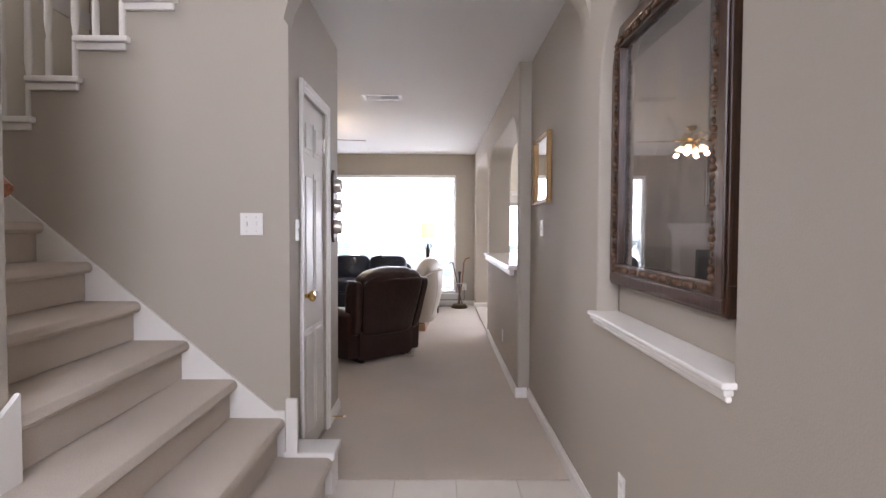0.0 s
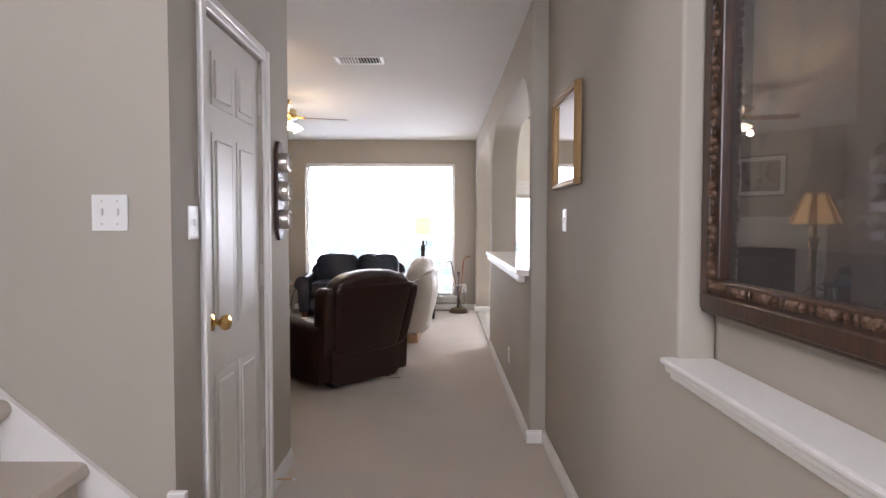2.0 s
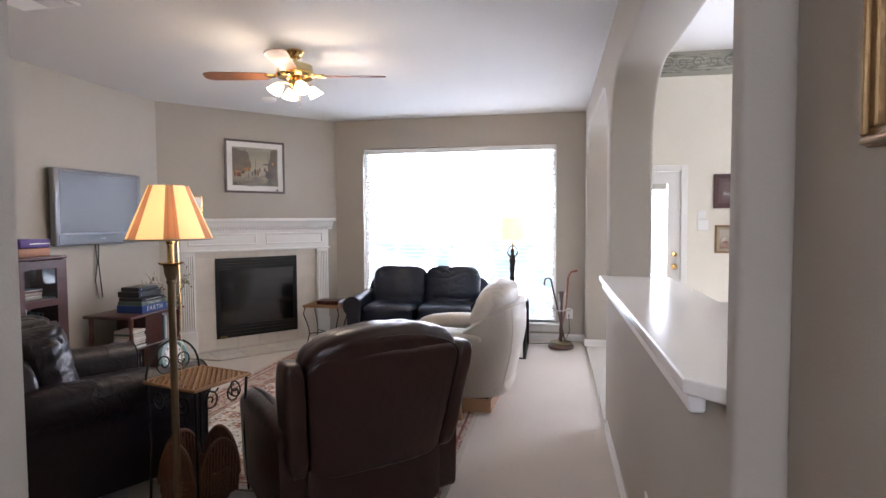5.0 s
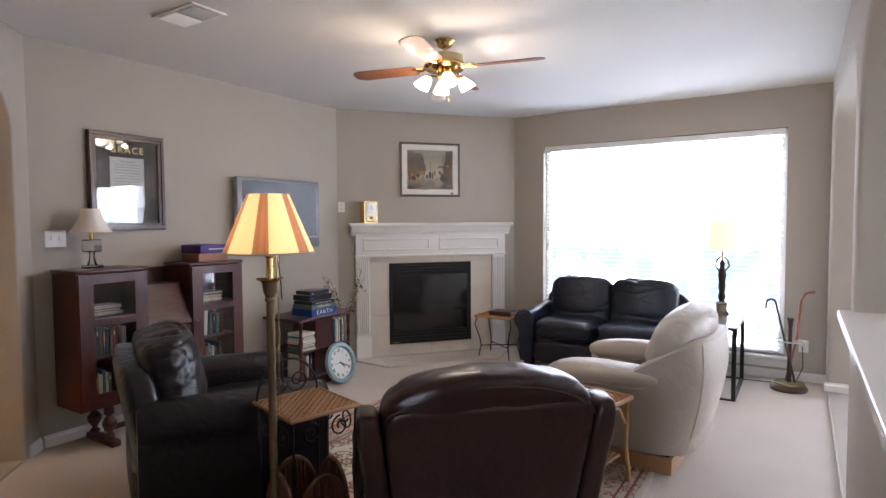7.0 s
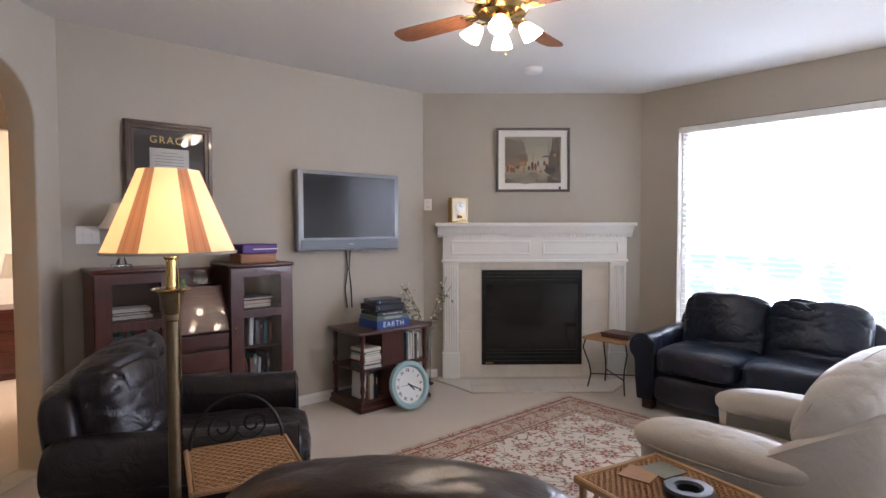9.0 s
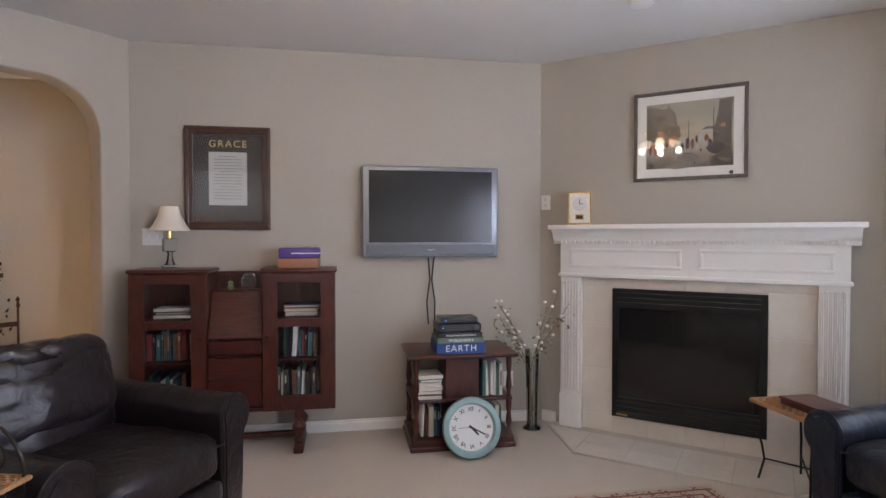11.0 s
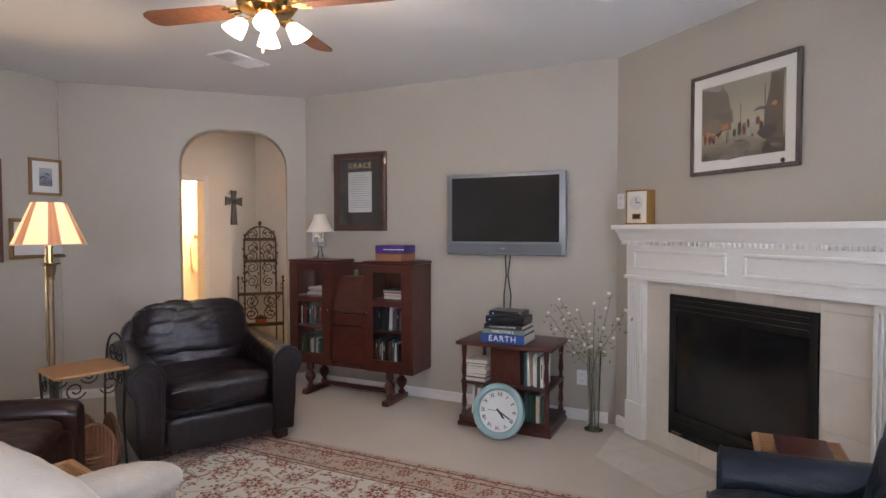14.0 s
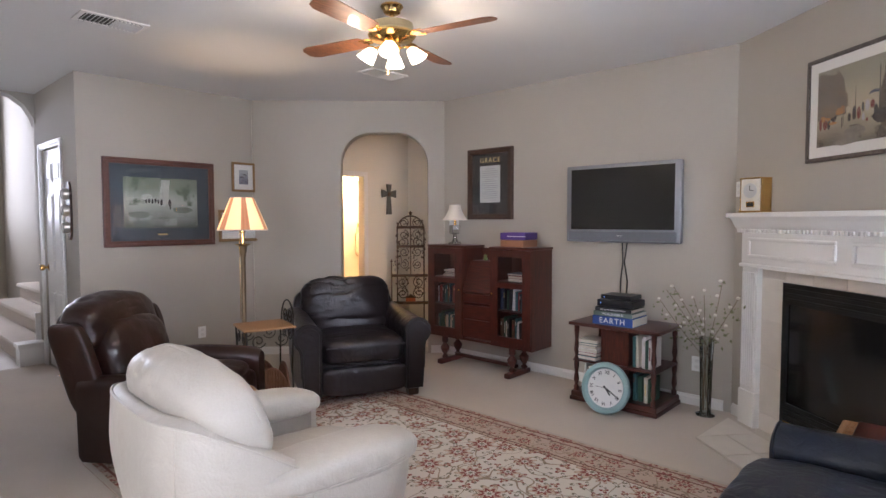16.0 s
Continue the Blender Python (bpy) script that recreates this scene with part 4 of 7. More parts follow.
# ---- pictures ----
def art(name, sky_c, mid_c, low_c, accents, scale=9.0, split=0.45, soft=0.25):
    """Loose painted scene: washes from sky to ground with patches of colour."""
    m = bpy.data.materials.new(name)
    m.use_nodes = True
    t = m.node_tree
    b = t.nodes["Principled BSDF"]
    b.inputs["Roughness"].default_value = 0.5
    tc, sep = t.nodes.new("ShaderNodeTexCoord"), t.nodes.new("ShaderNodeSeparateXYZ")
    t.links.new(tc.outputs["Generated"], sep.inputs[0])
    nz = t.nodes.new("ShaderNodeTexNoise")
    nz.inputs["Scale"].default_value, nz.inputs["Detail"].default_value = scale * 0.5, 6
    t.links.new(tc.outputs["Generated"], nz.inputs["Vector"])
    add = t.nodes.new("ShaderNodeMath")
    add.operation = "MULTIPLY_ADD"
    add.inputs[1].default_value = soft * 2
    t.links.new(nz.outputs["Fac"], add.inputs[0])
    t.links.new(sep.outputs["Z"], add.inputs[2])
    ramp = t.nodes.new("ShaderNodeValToRGB")
    e = ramp.color_ramp.elements
    e[0].position, e[0].color = soft + 0.02, (*low_c, 1)
    e[1].position, e[1].color = soft + 0.95, (*sky_c, 1)
    mid = e.new(soft + split)
    mid.color = (*mid_c, 1)
    t.links.new(add.outputs[0], ramp.inputs[0])
    last = ramp.outputs[0]
    for k, (colour, lo, hi, size) in enumerate(accents):
        vo = t.nodes.new("ShaderNodeTexNoise")
        vo.inputs["Scale"].default_value, vo.inputs["Detail"].default_value = size, 3
        mp = t.nodes.new("ShaderNodeMapping")
        mp.inputs["Location"].default_value = (k * 3.7, k * 1.3, k * 2.1)
        mp.inputs["Scale"].default_value = (1, 1, 0.6)
        t.links.new(tc.outputs["Generated"], mp.inputs[0])
        t.links.new(mp.outputs[0], vo.inputs["Vector"])
        th = t.nodes.new("ShaderNodeMapRange")
        th.inputs[1].default_value, th.inputs[2].default_value = 0.52, 0.60
        t.links.new(vo.outputs["Fac"], th.inputs[0])
        band = t.nodes.new("ShaderNodeMath")
        band.operation = "COMPARE"
        band.inputs[1].default_value, band.inputs[2].default_value = (lo + hi) / 2, (hi - lo) / 2
        t.links.new(sep.outputs["Z"], band.inputs[0])
        fac = t.nodes.new("ShaderNodeMath")
        fac.operation = "MULTIPLY"
        t.links.new(th.outputs[0], fac.inputs[0])
        t.links.new(band.outputs[0], fac.inputs[1])
        mx = t.nodes.new("ShaderNodeMix")
        mx.data_type = "RGBA"
        mx.inputs[7].default_value = (*colour, 1)
        t.links.new(fac.outputs[0], mx.inputs[0])
        t.links.new(last, mx.inputs[6])
        last = mx.outputs[2]
    t.links.new(last, b.inputs["Base Color"])
    return m


PICGLASS = glass("picture_glass")
MATWHITE = mat("white_mount_card", (0.78, 0.77, 0.74), 0.8, vary=0.02)
MATBLUE = mat("slate_blue_mount", (0.055, 0.075, 0.095), 0.8, vary=0.08, grain=200)
MATBLACK = mat("black_mount_card", (0.03, 0.025, 0.022), 0.75, vary=0.05)
GREYWOOD = wood("grey_brown_frame", (0.05, 0.04, 0.035), (0.13, 0.105, 0.09), 0.45, (14, 14, 1))
PAPER = mat("printed_paper", (0.52, 0.52, 0.49), 0.8, vary=0.03)
INK = mat("dark_ink", (0.02, 0.02, 0.02), 0.7)
GILT = mat("gold_lettering", (0.62, 0.47, 0.20), 0.5, 0.15)
STREET = art("rainy_street_painting", (0.30, 0.285, 0.22), (0.46, 0.41, 0.29), (0.12, 0.105, 0.085), [((0.20, 0.165, 0.12), 0.55, 1.0, 3), ((0.065, 0.05, 0.04), 0.0, 0.22, 6)], 5, 0.42, 0.16)
RIDERS = art("misty_river_painting", (0.22, 0.26, 0.19), (0.46, 0.48, 0.42), (0.10, 0.12, 0.095), [((0.13, 0.165, 0.11), 0.45, 1.0, 4), ((0.32, 0.35, 0.31), 0.05, 0.3, 8)], 5, 0.5, 0.2)
SEPIA = art("small_sepia_print", (0.4, 0.42, 0.45), (0.25, 0.26, 0.32), (0.15, 0.15, 0.2), [((0.05, 0.05, 0.07), 0.1, 0.8, 9)], 8)
DIM = art("dim_landscape_print", (0.12, 0.10, 0.085), (0.10, 0.075, 0.055), (0.045, 0.032, 0.025), [((0.03, 0.02, 0.015), 0.1, 0.6, 5), ((0.17, 0.13, 0.09), 0.45, 0.95, 4)], 5)
BOOKPRINT = art("still_life_print", (0.5, 0.42, 0.3), (0.42, 0.3, 0.18), (0.28, 0.12, 0.06), [((0.7, 0.66, 0.52), 0.3, 0.7, 4), ((0.2, 0.04, 0.03), 0.0, 0.4, 6)], 6)


def framed(name, w, h, border, frame_mat, mount, mount_mat, picture, label, depth=0.03, profile=2, glazed=True):
    """A framed picture in local x, z with its back at y = 0, facing -y."""
    ob = new(name)
    tagged(ob, label, "picture")
    hw, hh = w / 2, h / 2
    rings = [(hw, hh, border, depth)] + ([(hw - border * 0.12, hh - border * 0.12, border * 0.45, depth + 0.008)] if profile > 1 else [])
    outer = None
    for a, b, t, d in rings:
        bm = bmesh.new()
        for x0, x1, z0, z1 in ((-a, a, b - t, b), (-a, a, -b, -b + t), (-a, -a + t, -b + t, b - t), (a - t, a, -b + t, b - t)):
            box(x0, x1, -d, -0.001 if outer is None else -depth + 0.002, z0, z1, 0.004, 2, bm)
        p = part("frame" if outer is None else "frame_moulding", bm, frame_mat, ob if outer is None else outer)
        outer = outer or p
    part("mount", box(-hw + border * 0.9, hw - border * 0.9, -0.012, -0.003, -hh + border * 0.9, hh - border * 0.9), mount_mat, ob)
    if picture:
        part("print", box(-hw + border + mount, hw - border - mount, -0.0145, -0.0125, -hh + border + mount, hh - border - mount), picture, ob)
    if glazed:
        g = part("glass", box(-hw + border * 0.92, hw - border * 0.92, -0.0215, -0.0195, -hh + border * 0.92, hh - border * 0.92), PICGLASS, ob)
        g.visible_shadow = False
    return ob


def hang(ob, x, y, z, rz):
    ob.matrix_basis = pose(x * U, y * U, z * U, 0, 0, rz)
    return ob


street = framed("street_picture", 0.645, 0.555, 0.022, GREYWOOD, 0.055, MATWHITE, STREET, "rainy street print in a slim grey wooden frame", 0.022, 1)
x, y = fplace(0.957, 0.002)
hang(street, x, y, 1.912, FROT)


def daub(name, colour, shapes, picture=None):
    """Flat painted shapes on the print: outlines in its x, z."""
    bm = bmesh.new()
    for k, ring in enumerate(shapes):
        prism(ring, 0.0003, Matrix(((1, 0, 0, 0), (0, 0, 1, -0.0150 - 0.00008 * k), (0, 1, 0, 0), (0, 0, 0, 1))), bm=bm)
    return part(name, bm, mat("paint_" + name, colour, 0.7, grain=90, vary=0.3, blotch=16, stain=0.3), picture or street)


def blot(x, z, w, h, n=9, seed=1):
    rr = random.Random(seed)
    return [(x + w * rr.uniform(0.75, 1.1) * math.cos(2 * math.pi * i / n), z + h * rr.uniform(0.75, 1.1) * math.sin(2 * math.pi * i / n)) for i in range(n)]


daub("far_building", (0.165, 0.14, 0.11), [[(-0.243, -0.06), (-0.243, 0.185), (-0.20, 0.185), (-0.15, 0.165), (-0.125, 0.165), (-0.115, 0.192), (-0.10, 0.165), (-0.075, 0.14), (-0.062, 0.05), (-0.055, -0.05)]])
daub("street_haze", (0.21, 0.165, 0.115), [blot(-0.085, 0.02, 0.05, 0.06, 10, 31), blot(-0.16, -0.02, 0.06, 0.04, 10, 32)])
daub("wet_road", (0.21, 0.19, 0.16), [blot(0.0, -0.15, 0.07, 0.035, 10, 33), blot(-0.05, -0.19, 0.09, 0.02, 10, 34)])
daub("near_building", (0.115, 0.085, 0.065), [[(0.13, -0.10), (0.14, 0.03), (0.16, 0.10), (0.17, 0.19), (0.235, 0.19), (0.235, -0.16), (0.16, -0.15)]])
daub("lit_street", (0.42, 0.20, 0.07), [blot(-0.205, -0.055, 0.022, 0.018, 9, 1), blot(-0.17, -0.05, 0.018, 0.02, 9, 2), blot(-0.10, -0.03, 0.022, 0.022, 9, 3), blot(-0.075, -0.025, 0.014, 0.028, 8, 4), blot(0.19, 0.04, 0.016, 0.014, 8, 5), blot(-0.14, -0.085, 0.03, 0.008, 8, 6)])
daub("red_coats", (0.19, 0.055, 0.04), [blot(-0.19, -0.085, 0.02, 0.03, 8, 7), blot(-0.22, -0.08, 0.012, 0.035, 8, 8), blot(0.022, -0.06, 0.013, 0.036, 8, 9), blot(0.10, -0.03, 0.014, 0.024, 8, 10), blot(0.07, -0.10, 0.008, 0.012, 6, 11)])
daub("dark_figures", (0.05, 0.043, 0.04), [blot(-0.135, -0.05, 0.026, 0.03, 9, 12), blot(-0.165, -0.09, 0.012, 0.03, 7, 13), blot(-0.005, -0.055, 0.014, 0.042, 8, 14), blot(-0.035, -0.07, 0.010, 0.028, 7, 15), blot(0.045, -0.035, 0.010, 0.028, 7, 16), blot(0.15, -0.09, 0.055, 0.035, 10, 17), blot(0.12, -0.06, 0.014, 0.03, 8, 18),
                                           rect(-0.001, 0.002, -0.05, 0.075), rect(-0.073, -0.070, -0.11, 0.01), rect(0.136, 0.141, -0.05, 0.15), rect(-0.083, -0.078, -0.12, -0.06)])
daub("umbrella", (0.10, 0.11, 0.15), [[(0.075, 0.02), (0.085, 0.032), (0.11, 0.04), (0.135, 0.035), (0.15, 0.018), (0.112, 0.024)]])
daub("pale_dress", (0.42, 0.42, 0.45), [blot(0.048, -0.085, 0.010, 0.02, 7, 19), blot(0.07, -0.03, 0.012, 0.03, 8, 20)])
part("seal", lathe([(0.012, 0), (0.012, 0.001)], 14, m=pose(0.235, -0.0132, -0.243, 90, 0, 0)), INK, street)
grace = framed("grace_picture", 0.515, 0.65, 0.05, DARKWOOD, 0.0, MATBLACK, None, "gold-lettered framed text on a black mount", 0.03, 2)
hang(grace, TX + 0.002, 5.855, 1.655, 90)
part("lettering", (lambda b: (b.transform(pose(0, -0.0155, 0.215, 90, 0, 0)), b)[1])(letters("GRACE", 0.062, 0.001, 1.25)), GILT, grace)
pap = part("paper", box(-0.115, 0.115, -0.0155, -0.0125, -0.17, 0.165), PAPER, grace)
for k in range(15):
    w = 0.085 if k % 5 else 0.05
    part("text_line", box(-w, w, -0.0165, -0.0156, 0.135 - k * 0.019, 0.139 - k * 0.019), mat("grey_ink", (0.25, 0.25, 0.26), 0.8) if k == 0 else bpy.data.materials["grey_ink"], pap)
riders = framed("riders_painting", 0.92, 0.74, 0.05, wood("red_brown_frame", (0.05, 0.015, 0.01), (0.15, 0.05, 0.03), 0.35), 0.105, MATBLUE, RIDERS, "misty river painting with slate mount in a reddish frame", 0.03, 2)
hang(riders, -1.33, PY + 0.002, 1.475, 180)
part("nameplate", box(-0.04, 0.04, -0.0165, -0.0125, -0.275, -0.262), GILT, riders)
daub("waterfall_light", (0.50, 0.52, 0.47), [[(-0.03, -0.02), (0.0, 0.20), (0.07, 0.20), (0.05, 0.0), (0.02, -0.03)], blot(-0.12, 0.05, 0.05, 0.03, 9, 41)], riders)
daub("rider", (0.035, 0.03, 0.028), [blot(0.065, 0.0, 0.014, 0.04, 8, 42), blot(0.068, -0.035, 0.009, 0.02, 7, 43), blot(-0.005, 0.01, 0.012, 0.034, 8, 44)] + [blot(-0.03 - 0.025 * k, 0.015 + 0.004 * (k % 2), 0.010, 0.022, 7, 45 + k) for k in range(5)], riders)
daub("dark_bank", (0.20, 0.225, 0.18), [blot(-0.18, -0.10, 0.10, 0.03, 10, 51), blot(0.17, -0.06, 0.09, 0.035, 10, 52), blot(0.02, -0.13, 0.06, 0.012, 9, 53)], riders)
small = framed("small_picture", 0.235, 0.28, 0.022, GOLD, 0.05, MATWHITE, SEPIA, "small print in a narrow gilt frame", 0.02, 1)
hang(small, -2.09, PY + 0.002, 1.74, 180)
wide = framed("wide_picture", 0.57, 0.30, 0.028, GOLD, 0.07, MATWHITE, SEPIA, "wide pale print in a gilt frame behind the lamp", 0.02, 2)
hang(wide, -2.12, PY + 0.002, 1.275, 180)
niche_pic = framed("niche_picture", 0.98, 1.06, 0.085, DARKWOOD, 0.085, MATBLACK, DIM, "large dark landscape in a carved brown wooden frame", 0.04, 2)
hang(niche_pic, HX + 0.098, 1.93, 1.56, -90)
bead = part("carving", bmesh.new(), DARKWOOD, niche_pic)
bm = bmesh.new()
for i in range(40):
    for z in (-0.462, 0.462):
        lathe([(0.003, -0.004), (0.011, 0.0), (0.003, 0.004)], 6, bm, pose(-0.42 + 0.84 * i / 39, -0.049, z, 90, 0, i * 40))
for i in range(44):
    for xx in (-0.422, 0.422):
        lathe([(0.003, -0.004), (0.011, 0.0), (0.003, 0.004)], 6, bm, pose(xx, -0.049, -0.45 + 0.9 * i / 43, 90, 0, i * 40))
bpy.data.objects.remove(bead)
part("carving", bm, mat("worn_gilt_carving", (0.11, 0.06, 0.032), 0.5, 0.3), niche_pic, kind="stuff")
mirror = framed("hall_mirror", 0.50, 0.44, 0.024, GOLD, 0.0, MATWHITE, None, "small wall mirror in a gilt frame", 0.026, 2, False)
hang(mirror, HX - 0.002, 3.655, 1.64, -90)
part("silvering", box(-0.218, 0.218, -0.0145, -0.0125, -0.188, 0.188), MIRROR, mirror)

# ---- wall screen ----
tv = thing("television", TX, 7.145, 1.45, 90, "silver-framed flat television mounted on the wall, switched off", "television")
SILVER = mat("silver_plastic", (0.25, 0.26, 0.28), 0.35, 0.5, vary=0.03)
part("casing", box(-0.455, 0.455, -0.085, -0.03, -0.30, 0.30, 0.012, 3), SILVER, tv, smooth=True)
SCREEN = mat("dark_screen", (0.007, 0.0055, 0.005), 0.18, vary=0.02)
SCREEN.node_tree.nodes["Principled BSDF"].inputs["Specular IOR Level"].default_value = 0.3
part("screen", box(-0.41, 0.41, -0.0875, -0.084, -0.20, 0.27), SCREEN, tv)
part("bracket", box(-0.2, 0.2, -0.03, -0.001, -0.15, 0.15), BLACK, tv)
part("badge", box(-0.025, 0.025, -0.088, -0.0845, -0.254, -0.244), PLASTIC, tv)
part("speaker_bar", box(-0.43, 0.43, -0.088, -0.083, -0.285, -0.215, 0.006), mat("grey_speaker_cloth", (0.16, 0.17, 0.19), 0.5, 0.3), tv)
part("cable", tube([(-0.01, -0.012, -0.30), (0.0, -0.018, -0.45), (-0.02, -0.012, -0.60), (-0.012, -0.03, -0.75)], 0.005, 6), INK, tv, "black cable", True)
part("cable", tube([(0.03, -0.012, -0.30), (0.012, -0.018, -0.45), (0.035, -0.012, -0.60), (0.03, -0.03, -0.75)], 0.005, 6), INK, tv, "black cable", True)


# ---- books ----
def bookmat(name, c):
    return mat(name, c, 0.55, vary=0.08, grain=40)


BOOKS = [bookmat("book_cloth_" + n, c) for n, c in (("green", (0.03, 0.08, 0.05)), ("red", (0.22, 0.03, 0.03)), ("navy", (0.02, 0.03, 0.07)), ("cream", (0.6, 0.55, 0.45)), ("white", (0.7, 0.69, 0.66)), ("brown", (0.10, 0.05, 0.025)), ("teal", (0.04, 0.12, 0.13)), ("black", (0.015, 0.015, 0.017)))]
PAGES = mat("book_pages", (0.56, 0.52, 0.44), 0.8, grain=300, vary=0.1, stretch=(1, 30, 1))


rng = random.Random(7)


def shelf_row(cx, cy, rz, x0, x1, depth, z, hmin, hmax, group):
    """A row of upright books on a shelf, spines to local -y."""
    x = x0
    while x < x1 - 0.012:
        w, h = rng.uniform(0.012, 0.03), rng.uniform(hmin, hmax)
        w = min(w, x1 - x)
        c = rng.choice(BOOKS)
        tip = rng.choice((0, 0, 0, 0, 5, -5)) if w < x1 - x - 0.03 else 0
        ob = thing("book", cx, cy, z, rz, "upright hardback book with %s cover" % c.name.replace("book_cloth_", ""), "book", group)
        back = rng.uniform(0, 0.02)
        cov = box(x, x + w - 0.001, -depth + back, 0, 0.001, h, 0.002, 1)
        cov.transform(Matrix.Translation((x, 0, 0)) @ pose(0, 0, 0, 0, tip * 0.6, 0) @ Matrix.Translation((-x, 0, 0)))
        part("cover", cov, c, ob)
        if not tip and rng.random() < 0.6:
            a, b = rng.choice(((0.55, 0.8), (0.70, 0.86), (0.3, 0.75)))
            part("title_band", box(x + w * 0.3, x + w * 0.65, -depth + back - 0.0006, -depth + back + 0.001, h * a, h * b), rng.choice((PAGES, GILT, BOOKS[1])), ob)
        x += w + (0.012 if tip else 0)
        if rng.random() < 0.06:
            x += 0.03


def flat_pile(cx, cy, rz, w, d, z, n, group):
    for i in range(n):
        t = rng.uniform(0.016, 0.03)
        c = rng.choice(BOOKS)
        ob = thing("book", cx, cy, z, rz + rng.uniform(-4, 4), "hardback book lying flat in a pile", "book", group)
        ww, dd = w * rng.uniform(0.85, 1), d * rng.uniform(0.85, 1)
        part("cover", box(-ww / 2, ww / 2, -dd / 2, dd / 2, 0.001, t, 0.002, 1), c, ob)
        part("pages", box(-ww / 2 + 0.004, ww / 2 + 0.001, -dd / 2 - 0.001, dd / 2 - 0.004, 0.005, t - 0.004), PAGES, ob)
        z += t + 0.0005
    return z


# ---- secretary cabinet ----
CY, CF = 5.945, -3.19
cab = thing("secretary_cabinet", TX + 0.02, CY, 0, 90, "mahogany secretary desk between two glazed bookcases", "cabinet")
CD = 0.30
# local x runs towards +y of the room, local -y is the front
def side_case(x0, x1):
    for nm, q in (("side_panel", (x0, x0 + 0.02, -CD, -0.002, 0.25, 1.075)), ("side_panel", (x1 - 0.02, x1, -CD, -0.002, 0.25, 1.075)), ("back_panel", (x0 + 0.02, x1 - 0.02, -0.02, -0.002, 0.25, 1.075)), ("bottom", (x0 + 0.02, x1 - 0.02, -CD, -0.02, 0.25, 0.29)),
                  ("shelf", (x0 + 0.02, x1 - 0.02, -CD + 0.03, -0.02, 0.54, 0.552)), ("shelf", (x0 + 0.02, x1 - 0.02, -CD + 0.03, -0.02, 0.79, 0.802))):
        part(nm, box(*q), MAHOGV, cab)
    part("case_top", box(x0 - 0.012, x1 + 0.012, -CD - 0.014, 0.0, 1.075, 1.097, 0.008, 3), MAHOG, cab, smooth=True)
    d = part("glazed_door", prism(rect(x0 + 0.004, x1 - 0.004, 0.295, 1.07), 0.018, Matrix(((1, 0, 0, 0), (0, 0, 1, -CD - 0.018), (0, 1, 0, 0), (0, 0, 0, 1))),
             [rect(x0 + 0.085, x1 - 0.085, 0.345, 0.755), rect(x0 + 0.085, x1 - 0.085, 0.80, 1.015)]), MAHOGV, cab)
    for z0, z1 in ((0.345, 0.755), (0.80, 1.015)):
        g = part("pane", box(x0 + 0.085, x1 - 0.085, -CD - 0.010, -CD - 0.007, z0, z1), GLASS, d)
        g.visible_shadow = False
    part("door_knob", lathe([(0.004, 0), (0.009, 0.01), (0.004, 0.018)], 10, m=pose(x1 - 0.03 if x0 < 0 else x0 + 0.03, -CD - 0.018, 0.7, 90, 0, 0)), BRASS, d, smooth=True)


side_case(-0.575, -0.155)
side_case(0.155, 0.575)
for q in ((-0.155, 0.155, -0.02, -0.002, 0.25, 1.05), (-0.155, 0.155, -CD + 0.01, -0.02, 0.25, 0.27), (-0.155, 0.155, -CD + 0.12, -0.02, 0.945, 0.96), (-0.155, 0.155, -CD + 0.02, -0.02, 0.68, 0.695), (-0.155, 0.155, -CD + 0.02, -0.02, 0.58, 0.595)):
    part("desk_panel", box(*q), MAHOGV, cab)
part("desk_lid", (lambda q: (q.transform(pose(0, -CD + 0.055, 0.82, -24, 0, 0)), q)[1])(box(-0.152, 0.152, -0.01, 0.01, -0.145, 0.145, 0.004)), MAHOG, cab, "sloping mahogany writing lid")
part("key_plate", lathe([(0.012, 0), (0.012, 0.003)], 10, m=pose(0, -CD + 0.105, 0.915, 66, 0, 0)), BRASS, cab)
dr = part("drawer", box(-0.15, 0.15, -CD - 0.004, -CD + 0.03, 0.60, 0.675, 0.004), MAHOG, cab)
part("drawer", box(-0.15, 0.15, -CD - 0.004, -CD + 0.03, 0.45, 0.575, 0.004), MAHOG, cab)
part("drawer", box(-0.15, 0.15, -CD - 0.004, -CD + 0.03, 0.285, 0.445, 0.004), MAHOG, cab)
part("back_rail", box(-0.155, 0.155, -0.03, -0.001, 1.05, 1.07, 0.004), MAHOG, cab)
for xx in (-0.40, 0.36):
    part("foot", box(xx - 0.03, xx + 0.03, -CD - 0.05, -0.03, 0.001, 0.045, 0.012, 3), MAHOG, cab, smooth=True)
    for yy in (-CD + 0.03, -0.09):
        part("turned_leg", lathe([(0.022, 0.045), (0.03, 0.06), (0.014, 0.08), (0.04, 0.125), (0.042, 0.15), (0.016, 0.185), (0.03, 0.20), (0.028, 0.25)], 16, m=Matrix.Translation((xx, yy, 0))), MAHOG, cab, smooth=True)
part("stretcher", box(-0.37, 0.33, -0.17, -0.13, 0.05, 0.08, 0.008), MAHOG, cab)
for x0, x1 in ((-0.54, -0.20), (0.20, 0.54)):
    shelf_row(TX + 0.045, CY, 90, x0, x1 - 0.08, 0.20, 0.293, 0.14, 0.20, "books in the cabinet")
    shelf_row(TX + 0.045, CY, 90, x0, x1 - 0.05, 0.20, 0.555, 0.14, 0.20, "books in the cabinet")
    flat_pile(TX + 0.15, CY + (x0 + x1) / 2, 90, 0.22, 0.16, 0.803, 3, "books in the cabinet")
cup = thing("small_figurine", TX + 0.12, CY - 0.06, 0.961, 0, "small green and white china ornament", "ornament")
